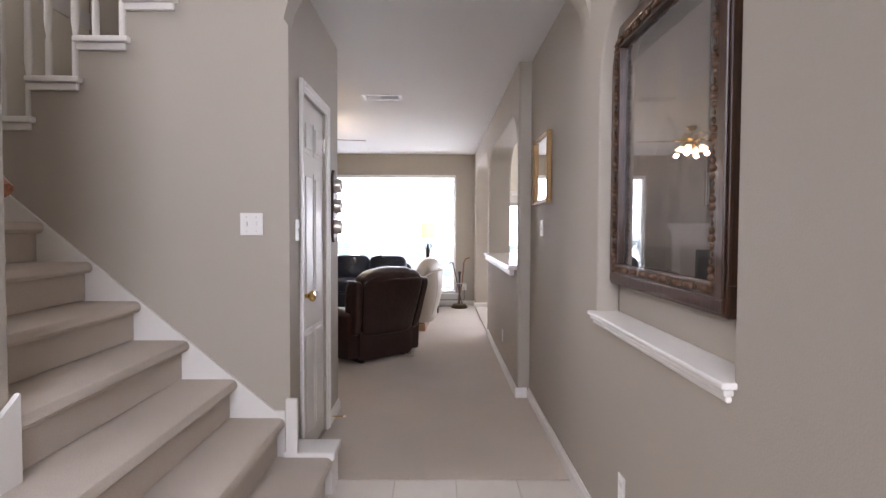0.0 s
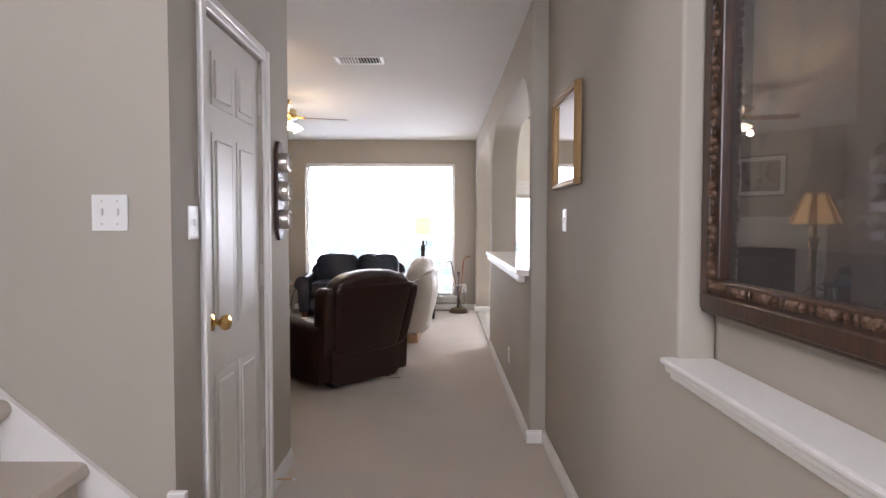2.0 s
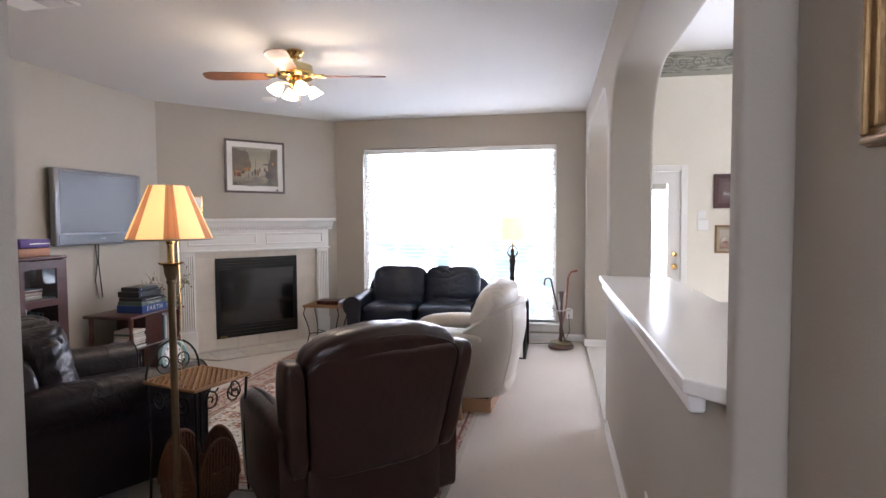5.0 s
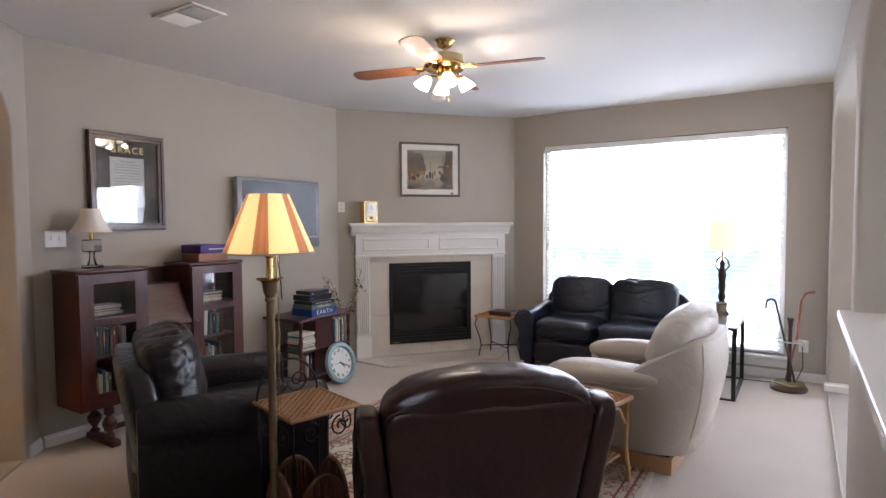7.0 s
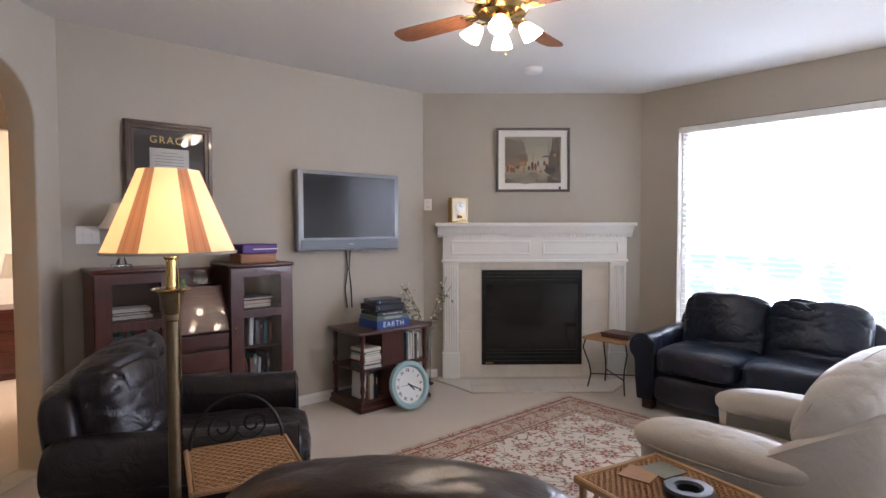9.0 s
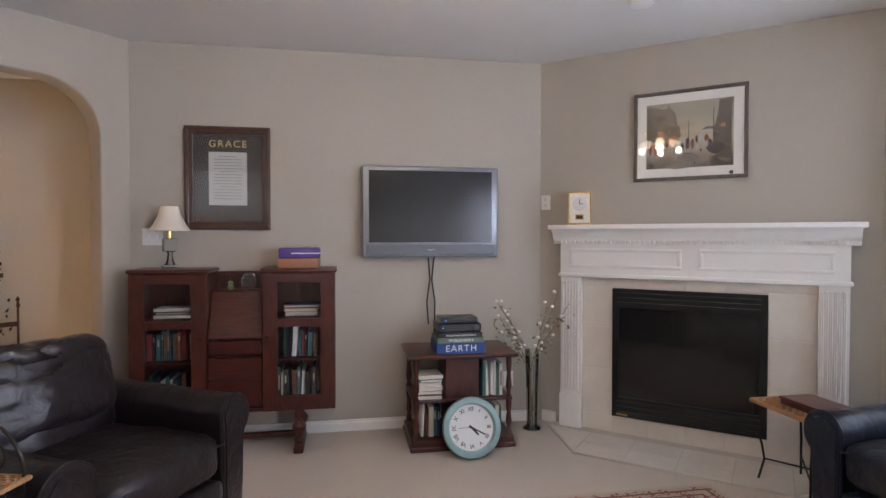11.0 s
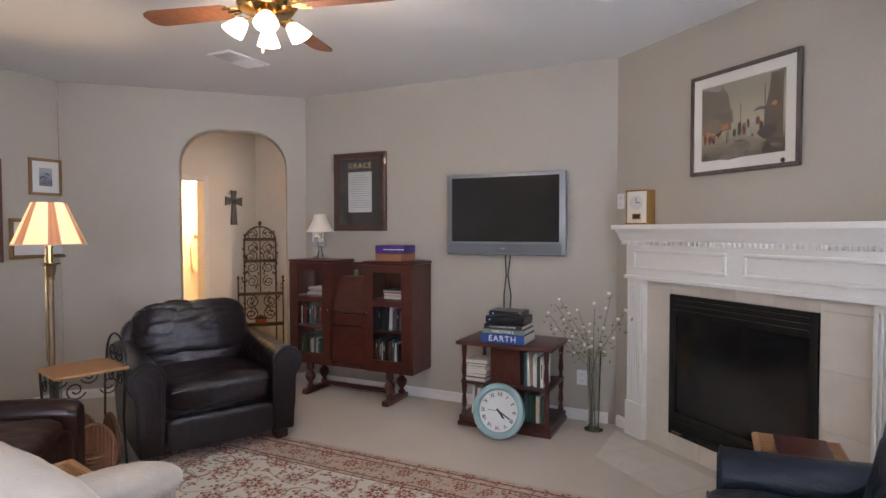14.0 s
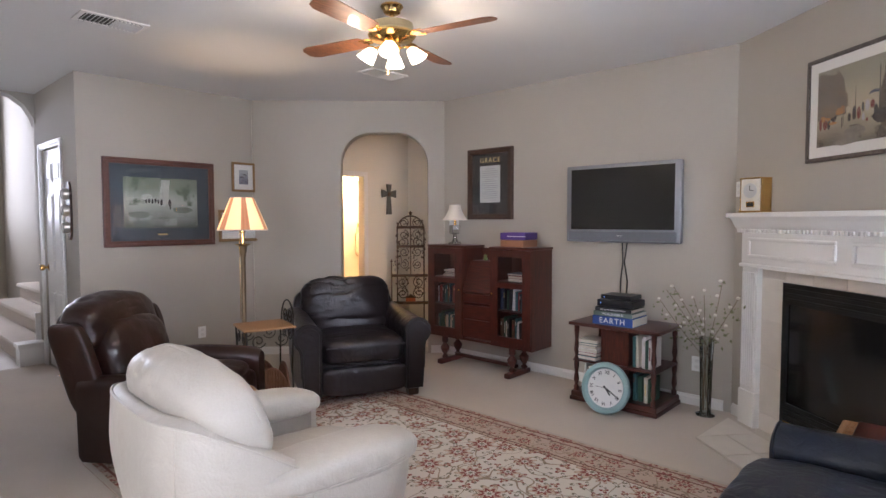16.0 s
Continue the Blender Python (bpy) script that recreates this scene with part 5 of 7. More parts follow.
part("body", lathe([(0.015, 0), (0.02, 0.015), (0.012, 0.03), (0.016, 0.045), (0.004, 0.055)], 14), mat("green_china", (0.2, 0.3, 0.12), 0.3), cup, smooth=True)
dish = thing("glass_plate", TX + 0.09, CY + 0.05, 0.961, 90, "small cut-glass plate standing on edge", "plate")
part("plate", lathe([(0.01, 0), (0.045, 0.004), (0.048, 0.008), (0.01, 0.006)], 22, m=pose(0, -0.02, 0.05, 78, 0, 0)), AQUA, dish, smooth=True)
for i, (nm, c, z, w) in enumerate((("tan_box", (0.30, 0.14, 0.07), 1.0975, 0.118), ("purple_book_cover", (0.07, 0.03, 0.20), 1.1585, 0.122))):
    ob = thing("bible_case" if i else "wooden_box", TX + 0.20, CY + 0.36, z, 94 if i else 88, "purple zipped book cover on a box" if i else "reddish tan box on the cabinet", "book cover" if i else "box")
    part("body", box(-w, w, -0.105, 0.105, 0, 0.06, 0.008, 3), bookmat(nm, c), ob, smooth=True)
    if i:
        part("zip", box(-0.05, w + 0.001, -0.1065, -0.104, 0.026, 0.032), PLASTIC, ob)

# crystal lamp on the cabinet
cl = thing("crystal_lamp", TX + 0.15, CY - 0.40, 1.0975, 10, "cut-glass table lamp with pale bell shade, unlit", "lamp")
part("base", box(-0.045, 0.045, -0.045, 0.045, 0, 0.02, 0.006), CRYSTAL, cl)
part("stem", lathe([(0.03, 0.02), (0.018, 0.05), (0.014, 0.09), (0.02, 0.10)], 12), CRYSTAL, cl)
part("block", box(-0.04, 0.04, -0.04, 0.04, 0.10, 0.18, 0.008), CRYSTAL, cl)
part("neck", lathe([(0.012, 0.18), (0.012, 0.235)], 12), BRASS, cl)
part("shade", lathe([(0.118, 0.225), (0.092, 0.26), (0.062, 0.32), (0.050, 0.37), (0.047, 0.37), (0.060, 0.318), (0.085, 0.258), (0.105, 0.224)], 24), mat("pale_bell_shade", (0.74, 0.67, 0.57), 0.8, grain=200, vary=0.05), cl, smooth=True)

# ---- revolving book cart with its books, the boxes and the wall clock ----
CX0, CX1, CY0, CY1 = -3.45, -3.03, 6.965, 7.60
cart = thing("book_cart", 0, 0, 0, 0, "mahogany revolving bookcase with turned corner posts", "bookcase")
part("top", box(CX0 - 0.01, CX1 + 0.015, CY0 - 0.02, CY1 + 0.02, 0.555, 0.58, 0.008, 3), MAHOG, cart, smooth=True)
part("shelf", box(CX0 + 0.01, CX1 - 0.01, CY0 + 0.01, CY1 - 0.01, 0.29, 0.305, 0.003), MAHOG, cart)
part("base", box(CX0, CX1, CY0, CY1, 0.03, 0.07, 0.006), MAHOG, cart)
part("base_skirt", box(CX0 - 0.008, CX1 + 0.008, CY0 - 0.008, CY1 + 0.008, 0.001, 0.032, 0.006), MAHOG, cart)
part("core", box(CX0 + 0.10, CX1 - 0.04, 7.18, 7.385, 0.305, 0.555, 0.003), MAHOGV, cart)
part("core", box(CX0 + 0.10, CX1 - 0.08, 7.20, 7.37, 0.07, 0.29, 0.003), MAHOGV, cart)
for xx in (CX0 + 0.025, CX1 - 0.025):
    for yy in (CY0 + 0.03, CY1 - 0.03):
        part("post", lathe([(0.018, 0.07), (0.018, 0.10), (0.010, 0.115), (0.019, 0.15), (0.012, 0.21), (0.018, 0.25), (0.018, 0.29), (0.018, 0.31), (0.010, 0.33), (0.019, 0.37), (0.012, 0.45), (0.018, 0.51), (0.018, 0.555)], 14, m=Matrix.Translation((xx, yy, 0))), MAHOGV, cart, smooth=True)
z = flat_pile(-3.14, 7.08, 90, 0.15, 0.19, 0.306, 6, "books in the cart")
shelf_row(-3.26, 7.05, 90, -0.02, 0.10, 0.18, 0.071, 0.17, 0.20, "books in the cart")
shelf_row(-3.26, 7.44, 90, -0.03, 0.10, 0.18, 0.306, 0.19, 0.22, "books in the cart")
shelf_row(-3.26, 7.44, 90, -0.03, 0.10, 0.18, 0.071, 0.15, 0.19, "books in the cart")
for i, (w, d, z, h, c, txt, tc, sz, cc) in enumerate(((0.30, 0.24, 0.5805, 0.062, (0.02, 0.06, 0.24), "EARTH", PLASTIC, 0.055, "large blue atlas lettered EARTH"), (0.29, 0.23, 0.643, 0.032, (0.12, 0.16, 0.13), "WORLD WAR II", PLASTIC, 0.022, "grey-green book lettered WORLD WAR II"), (0.27, 0.22, 0.6755, 0.028, (0.015, 0.016, 0.02), "Atlas of World EXPLORATION", PLASTIC, 0.014, "black book lettered Atlas of World EXPLORATION"))):
    ob = thing("atlas_book", -3.17, 7.27, z, 90, cc, "book", "atlases on the cart")
    part("cover", box(-w / 2, w / 2, -d / 2, d / 2, 0, h, 0.003), bookmat("atlas_cover_%s" % "abc"[i], c), ob)
    part("pages", box(-w / 2 + 0.006, w / 2 + 0.001, -d / 2 + 0.004, d / 2 + 0.001, 0.005, h - 0.005), PAGES, ob)
    part("title", (lambda q: (q.transform(pose(0, -d / 2 - 0.0005, h / 2, 90, 0, 0)), q)[1])(letters(txt, sz, 0.0005, 1.2 if i == 0 else 1.0)), tc, ob)
for i, (w, d, z, h) in enumerate(((0.27, 0.20, 0.704, 0.05), (0.23, 0.17, 0.7545, 0.035))):
    ob = thing("media_box", -3.19, 7.27, z, 90, "flat black set-top box on the books", "electronics", "media boxes")
    part("body", box(-w / 2, w / 2, -d / 2, d / 2, 0.004, h, 0.004), mat("black_plastic_%s" % "ab"[i], (0.012, 0.012, 0.014), 0.3), ob)
    part("power_light", lathe([(0.003, 0), (0.003, 0.001)], 8, m=pose(-w / 2 + 0.03, -d / 2 - 0.0005, h / 2, 90, 0, 0)), glow("blue_power_light", (0.1, 0.3, 1.0), 3.0), ob)
# round clock leaning on the cart
clk = thing("wall_clock", -2.915, 7.30, 0.175, 90, "round pale-blue framed clock leaning on the book cart", "clock")
clk.scale = (0.94, 0.94, 0.94)
lean = pose(0, 0, 0, 90 - 14, 0, 0)
AQUAPAINT = mat("pale_aqua_enamel", (0.28, 0.42, 0.43), 0.35, vary=0.04, stain=0.05)
part("rim", lathe([(0.135, 0.0), (0.183, 0.0), (0.186, 0.018), (0.178, 0.034), (0.150, 0.040), (0.140, 0.028), (0.138, 0.012)], 48, m=lean), AQUAPAINT, clk, smooth=True)
part("dial", lathe([(0.139, 0.008), (0.139, 0.0125)], 48, m=lean), mat("white_clock_dial", (0.70, 0.70, 0.68), 0.5, vary=0.02), clk)
for i, n in enumerate(("XII", "I", "II", "III", "IIII", "V", "VI", "VII", "VIII", "IX", "X", "XI")):
    a = radians(-30 * i)
    q = letters(n, 0.037, 0.0006, 0.85)
    q.transform(lean @ pose(0.110 * math.sin(-a), 0.110 * math.cos(a), 0.0135, 0, 0, -30 * i))
    part("numeral", q, INK, clk)
for nm, ang, ln, w in (("hour_hand", 137, 0.062, 0.006), ("minute_hand", 118, 0.096, 0.0045), ("second_hand", 270, 0.08, 0.0015)):
    q = box(-w, w, -0.018, ln, 0.0145, 0.0155)
    q.transform(lean @ pose(0, 0, 0, 0, 0, -ang))
    part(nm, q, INK, clk)
part("boss", lathe([(0.007, 0.013), (0.006, 0.019)], 12, m=lean), INK, clk)

# tall vase with cotton branches
vase = thing("glass_vase", -3.33, 7.815, 0, 0, "tall clear glass vase of dried cotton branches", "vase")
part("foot", lathe([(0.062, 0.001), (0.064, 0.008), (0.04, 0.02)], 8), AQUA, vase)
part("body", lathe([(0.036, 0.021), (0.040, 0.25), (0.046, 0.45), (0.050, 0.53)], 8), AQUA, vase)
TWIG = mat("dry_twig", (0.17, 0.12, 0.075), 0.8, vary=0.2)
COTTON = mat("cotton_boll", (0.72, 0.68, 0.60), 0.95, vary=0.1, bump=0.3)
DRYLEAF = mat("dry_sage_leaf", (0.24, 0.25, 0.13), 0.8, vary=0.3, spread=0.2)
vr = random.Random(3)
bolls, leaves = bmesh.new(), bmesh.new()
for k in range(7):
    a, out = vr.uniform(0, 6.28), vr.uniform(0.08, 0.30) if k > 4 else (0.27, 0.24, 0.22, 0.16, 0.30)[k]
    if k <= 4:
        a = (-1.3, -1.7, 1.2, 0.8, -1.1)[k]
    top = vr.uniform(0.74, 0.92)
    pts = []
    for i in range(9):
        f = i / 8
        pts.append((math.cos(a) * (out * max(f - 0.45, 0) / 0.55 + 0.02 * math.sin(5 * f + k)), math.sin(a) * (out * max(f - 0.45, 0) / 0.55 + 0.02 * math.cos(4 * f + k)), 0.03 + (top - 0.03) * f ** 0.9))
    pts = [(max(p[0], -0.13), p[1], p[2]) for p in pts]
    part("stem", tube(pts, 0.0021, 5), TWIG, vase)
    for j in range(7):
        p = Vector(pts[5 + j % 4]) + Vector([vr.uniform(-0.03, 0.03) for _ in range(3)])
        if j < 4 and k < 8:
            cushion(p.x, p.y, p.z, 0.010, 0.010, 0.009, 2.2, 2, 0.003, bm=bolls, freq=60)
        for _ in range(3):
            q = p + Vector([vr.uniform(-0.04, 0.04) for _ in range(3)]) - Vector((0, 0, 0.05))
            m4 = pose(q.x, q.y, q.z, vr.uniform(0, 360), vr.uniform(0, 360), vr.uniform(0, 360))
            vs = [leaves.verts.new(m4 @ Vector(c)) for c in ((0, 0, 0), (0.008, 0.014, 0.002), (0, 0.032, 0), (-0.008, 0.014, 0.002))]
            leaves.faces.new(vs)
part("cotton", bolls, COTTON, vase, smooth=True)["kind"] = "stuff"
part("leaves", leaves, DRYLEAF, vase)["kind"] = "stuff"

# carriage clock on the mantel
mx, my = fplace(0.30, 0.075)
mc = thing("mantel_clock", mx, my, 1.366, FROT + 18, "gold and white mantel clock on the mantelpiece", "clock")
part("case", box(-0.065, 0.065, -0.045, 0.05, 0.012, 0.205, 0.003), mat("ivory_panel", (0.72, 0.68, 0.58), 0.3), mc)
part("base", box(-0.075, 0.075, -0.055, 0.055, 0.0, 0.012, 0.003), BRASS, mc)
part("cornice", box(-0.072, 0.072, -0.052, 0.055, 0.205, 0.215, 0.003), BRASS, mc)
for s in (-1, 1):
    part("pillar", box(s * 0.069 - 0.003, s * 0.069 + 0.003, -0.044, 0.05, 0.012, 0.205), BRASS, mc)
part("dial", lathe([(0.042, 0), (0.045, 0.002), (0.045, 0.005), (0.03, 0.006)], 28, m=pose(0, -0.046, 0.135, 90, 0, 0)), mat("silver_chapter_ring", (0.6, 0.6, 0.58), 0.3, 0.6), mc, smooth=True)
part("hand", box(-0.002, 0.002, -0.054, -0.052, 0.135, 0.165), INK, mc)
part("hand", box(0, 0.025, -0.054, -0.052, 0.133, 0.137), INK, mc)
pw = part("pendulum_window", box(-0.028, 0.028, -0.0475, -0.0445, 0.032, 0.068), BRASS, mc)
part("opening", box(-0.021, 0.021, -0.0485, -0.0476, 0.038, 0.062), INK, pw)


# ---- ceiling fan ----
FNX, FNY = -1.48, 6.73
fan = thing("ceiling_fan", FNX, FNY, C, 0, "brass ceiling fan with wooden blades and four lit shades", "ceiling fan")
fan.scale = (1, 1, 0.82)
part("canopy", lathe([(0.06, -0.001), (0.062, -0.012), (0.05, -0.03), (0.045, -0.05), (0.03, -0.06)], 28), BRASS, fan, smooth=True)
part("downrod", lathe([(0.012, -0.11), (0.012, -0.055)], 12), BRASS, fan)
part("motor", lathe([(0.03, -0.105), (0.09, -0.112), (0.115, -0.125), (0.12, -0.165), (0.125, -0.175), (0.12, -0.185)], 36), mat("cream_brass_motor", (0.50, 0.42, 0.24), 0.3, 0.7), fan, smooth=True)
part("motor_band", lathe([(0.128, -0.185), (0.132, -0.20), (0.115, -0.225), (0.07, -0.235), (0.05, -0.245)], 36), BRASS, fan, smooth=True)
part("light_hub", lathe([(0.045, -0.235), (0.048, -0.275), (0.035, -0.31), (0.02, -0.33), (0.012, -0.345)], 24), BRASS, fan, smooth=True)
for i in range(4):
    a = 13.5 + 90 * i
    arm = tube([(0.11, 0, -0.205), (0.15, 0, -0.20), (0.19, 0, -0.205)], 0.012, 8)
    for s in (-1, 1):
        tube([(0.12, 0, -0.205), (0.15, s * 0.03, -0.205), (0.20, s * 0.035, -0.207)], 0.007, 8, arm)
    arm.transform(pose(0, 0, 0, 0, 0, a))
    irn = part("blade_iron", arm, BRASS, fan, smooth=True)
    bl = prism([(0.18, -0.045), (0.20, -0.056), (0.56, -0.066), (0.60, -0.05), (0.615, -0.025), (0.615, 0.025), (0.60, 0.05), (0.56, 0.066), (0.20, 0.056), (0.18, 0.045)], 0.007, pose(0, 0, -0.212, 12, 0, 0), bevel=0.002)
    bl.transform(pose(0, 0, 0, 0, 0, a))
    part("blade", bl, WALNUT, fan)
for i in range(4):
    a = 41 + 90 * i
    q = tube([(0.03, 0, -0.285), (0.07, 0, -0.27), (0.10, 0, -0.278)], 0.007, 8)
    lathe([(0.018, 0), (0.022, -0.012), (0.02, -0.02)], 16, q, pose(0.098, 0, -0.272, 0, -35, 0))
    q.transform(pose(0, 0, 0, 0, 0, a))
    armp = part("light_arm", q, BRASS, fan, smooth=True)
    sh = lathe([(0.022, 0.0), (0.030, -0.012), (0.040, -0.04), (0.052, -0.085), (0.050, -0.085), (0.038, -0.04), (0.027, -0.012)], 24, m=pose(0.10, 0, -0.285, 0, -35, 0))
    sh.transform(pose(0, 0, 0, 0, 0, a))
    part("glass_shade", sh, FROST, armp, "frosted glass shade, lit", True)
    ang = radians(a)
    lamp("fan_bulb", "POINT", (FNX + 0.175 * math.cos(ang), FNY + 0.175 * math.sin(ang), C - 0.335), 6.5, (1.0, 0.78, 0.50), 0.03)
part("pull_chain", tube([(0.03, 0, -0.33), (0.03, 0, -0.46)], 0.0015, 5), BRASS, fan)


# ---- lamps ----
def striped_shade():
    m = bpy.data.materials.new("striped_lamp_shade")
    m.use_nodes = True
    t = m.node_tree
    b = t.nodes["Principled BSDF"]
    b.inputs["Roughness"].default_value = 0.85
    tc = t.nodes.new("ShaderNodeTexCoord")
    sep = t.nodes.new("ShaderNodeSeparateXYZ")
    t.links.new(tc.outputs["Object"], sep.inputs[0])
    at2 = t.nodes.new("ShaderNodeMath")
    at2.operation = "ARCTAN2"
    t.links.new(sep.outputs["Y"], at2.inputs[0])
    t.links.new(sep.outputs["X"], at2.inputs[1])
    mul = t.nodes.new("ShaderNodeMath")
    mul.operation = "MULTIPLY_ADD"
    mul.inputs[1].default_value, mul.inputs[2].default_value = 6 / (2 * math.pi), 6.02
    t.links.new(at2.outputs[0], mul.inputs[0])
    fr = t.nodes.new("ShaderNodeMath")
    fr.operation = "FRACT"
    t.links.new(mul.outputs[0], fr.inputs[0])
    ramp = t.nodes.new("ShaderNodeValToRGB")
    ramp.color_ramp.interpolation = "CONSTANT"
    e = ramp.color_ramp.elements
    e[0].position, e[0].color = 0.0, (0.80, 0.74, 0.62, 1)
    e[1].position, e[1].color = 0.66, (0.31, 0.225, 0.17, 1)
    for p, c in ((0.74, (0.30, 0.175, 0.125, 1)), (0.77, (0.31, 0.225, 0.17, 1)), (0.82, (0.36, 0.23, 0.17, 1)), (0.85, (0.31, 0.225, 0.17, 1)), (0.90, (0.30, 0.175, 0.125, 1)), (0.93, (0.31, 0.225, 0.17, 1))):
        n = e.new(p)
        n.color = c
    t.links.new(fr.outputs[0], ramp.inputs[0])
    tr = t.nodes.new("ShaderNodeBsdfTranslucent")
    mix = t.nodes.new("ShaderNodeMixShader")
    mix.inputs[0].default_value = 0.5
    t.links.new(ramp.outputs[0], b.inputs["Base Color"])
    t.links.new(ramp.outputs[0], tr.inputs[0])
    t.links.new(b.outputs[0], mix.inputs[1])
    t.links.new(tr.outputs[0], mix.inputs[2])
    warm = t.nodes.new("ShaderNodeMix")
    warm.data_type, warm.blend_type = "RGBA", "MULTIPLY"
    warm.inputs[0].default_value = 1.0
    warm.inputs[7].default_value = (1.0, 0.62, 0.25, 1)
    t.links.new(ramp.outputs[0], warm.inputs[6])
    t.links.new(warm.outputs[2], b.inputs["Emission Color"])
    b.inputs["Emission Strength"].default_value = 0.95
    t.links.new(mix.outputs[0], t.nodes["Material Output"].inputs[0])
    return m


SHADE = striped_shade()
ANTIQUE = mat("antique_gold_pole", (0.19, 0.135, 0.075), 0.45, 0.7, grain=70, vary=0.25, bump=0.1)
FLX, FLY = -1.375, 5.25
fl = thing("floor_lamp", FLX, FLY, 0, 20, "antique gold floor lamp with a lit striped shade", "lamp")
part("base", lathe([(0.13, 0.001), (0.13, 0.015), (0.09, 0.03), (0.03, 0.05), (0.02, 0.08)], 28), ANTIQUE, fl, smooth=True)
pole = [(0.016, 0.07), (0.016, 1.06), (0.021, 1.065), (0.021, 1.075), (0.018, 1.08), (0.026, 1.10), (0.030, 1.135), (0.034, 1.142)]
part("pole", lathe(pole, 18), ANTIQUE, fl, smooth=True)
part("bobeche", lathe([(0.034, 1.142), (0.05, 1.15), (0.052, 1.155), (0.02, 1.152), (0.014, 1.152)], 24), BRASS, fl, smooth=True)
part("candle_tube", lathe([(0.014, 1.152), (0.014, 1.235), (0.02, 1.24), (0.02, 1.27)], 16), BRASS, fl, smooth=True)
part("shade", lathe([(0.175, 1.255), (0.080, 1.485), (0.077, 1.485), (0.172, 1.255)], 40), SHADE, fl, "cream fabric shade with taupe and rust stripes", True)
part("shade_trim", lathe([(0.176, 1.252), (0.178, 1.258), (0.173, 1.26), (0.171, 1.254)], 40), CREAM, fl)
part("pull_chain", tube([(0.03, 0.0, 1.25), (0.035, 0, 0.95), (0.033, 0.0, 0.62)], 0.0022, 5), BRASS, fl)
lamp("floor_lamp_bulb", "POINT", (FLX, FLY, 1.33), 19, (1.0, 0.66, 0.30), 0.035)

TLX, TLY = -0.175, 9.13
lt = thing("lamp_table", -0.145, 8.83, 0, 0, "dark metal C-shaped side table by the window", "table")
part("top", box(-0.20, 0.15, -0.37, 0.37, 0.535, 0.56, 0.005), DARKWOOD, lt)
part("top_rail", box(0.115, 0.152, -0.376, -0.371, 0.49, 0.56), IRON, lt)
for yy in (-0.35, 0.35):
    part("leg", box(0.115, 0.145, yy - 0.015, yy + 0.015, 0.012, 0.534), IRON, lt)
    part("foot_bar", box(-0.10, 0.145, yy - 0.015, yy + 0.015, 0.001, 0.012), IRON, lt)
part("foot_bar", box(0.115, 0.145, -0.335, 0.335, 0.001, 0.012), IRON, lt)
tl = thing("table_lamp", TLX, TLY, 0.5605, 0, "dark carved figural table lamp with lit cream shade", "lamp")
DARKMETAL = mat("dark_bronze", (0.03, 0.022, 0.016), 0.45, 0.5, grain=60, vary=0.3, bump=0.3)
part("base", lathe([(0.06, 0), (0.06, 0.02), (0.045, 0.03), (0.045, 0.085), (0.055, 0.095), (0.03, 0.11)], 12), mat("antique_stone_base", (0.25, 0.2, 0.13), 0.5, 0.3), tl)
part("column", lathe([(0.02, 0.11), (0.032, 0.15), (0.022, 0.19), (0.03, 0.24), (0.026, 0.29), (0.034, 0.33), (0.03, 0.37), (0.016, 0.41), (0.022, 0.44), (0.010, 0.47)], 16), DARKMETAL, tl, smooth=True)
for s in (-1, 1):
    part("arm", tube([(s * 0.02, 0, 0.37), (s * 0.055, 0, 0.42), (s * 0.04, 0, 0.47), (s * 0.012, 0, 0.50)], 0.007, 8), DARKMETAL, tl, smooth=True)
part("neck", lathe([(0.008, 0.46), (0.008, 0.60)], 10), BRASS, tl)
part("shade", lathe([(0.128, 0.555), (0.122, 0.70), (0.116, 0.80), (0.113, 0.80), (0.119, 0.70), (0.125, 0.555)], 32), glow("lit_cream_shade", (1.0, 0.78, 0.42), 0.9, (0.75, 0.68, 0.5)), tl, "cream drum shade, lit", True)
part("finial", lathe([(0.003, 0.80), (0.006, 0.83), (0.002, 0.85)], 8), BRASS, tl)
lamp("table_lamp_bulb", "POINT", (TLX, TLY, 1.20), 5, (1.0, 0.72, 0.40), 0.03)
part("cord", tube([(x - TLX, y - TLY, z - 0.5605) for x, y, z in [(-0.12, 8.98, 0.53), (-0.16, 9.1, 0.25), (-0.18, 9.15, 0.01), (0.05, 9.17, 0.006), (0.22, 9.2, 0.006), (0.38, 9.3, 0.008), (0.43, 9.36, 0.12), (0.42, 9.37, 0.30)]], 0.004, 6), INK, tl, "black lamp cord trailing over the carpet", True)

# ---- umbrella stand with canes ----
us = thing("umbrella_stand", 0.335, 9.04, 0, 0, "wooden post umbrella stand with a metal ring", "umbrella stand")
part("base", lathe([(0.13, 0.001), (0.135, 0.02), (0.12, 0.04), (0.09, 0.052), (0.03, 0.055)], 28), DARKWOOD, us, smooth=True)
part("moss_ring", lathe([(0.07, 0.053), (0.11, 0.05), (0.11, 0.062), (0.07, 0.066)], 24), mat("tarnished_brass", (0.18, 0.16, 0.06), 0.5, 0.6, bump=0.3), us, smooth=True)
part("post", lathe([(0.018, 0.05), (0.015, 0.30), (0.017, 0.50), (0.022, 0.55), (0.03, 0.58), (0.02, 0.585)], 16), DARKWOOD, us, smooth=True)
part("ring", tube([(0.10 * math.cos(a), 0.10 * math.sin(a), 0.40) for a in (2 * math.pi * i / 24 for i in range(25))], 0.006, 8), STEEL, us, smooth=True)
part("ring_arm", tube([(0.01, 0, 0.40), (0.10, 0, 0.40)], 0.005), STEEL, us)
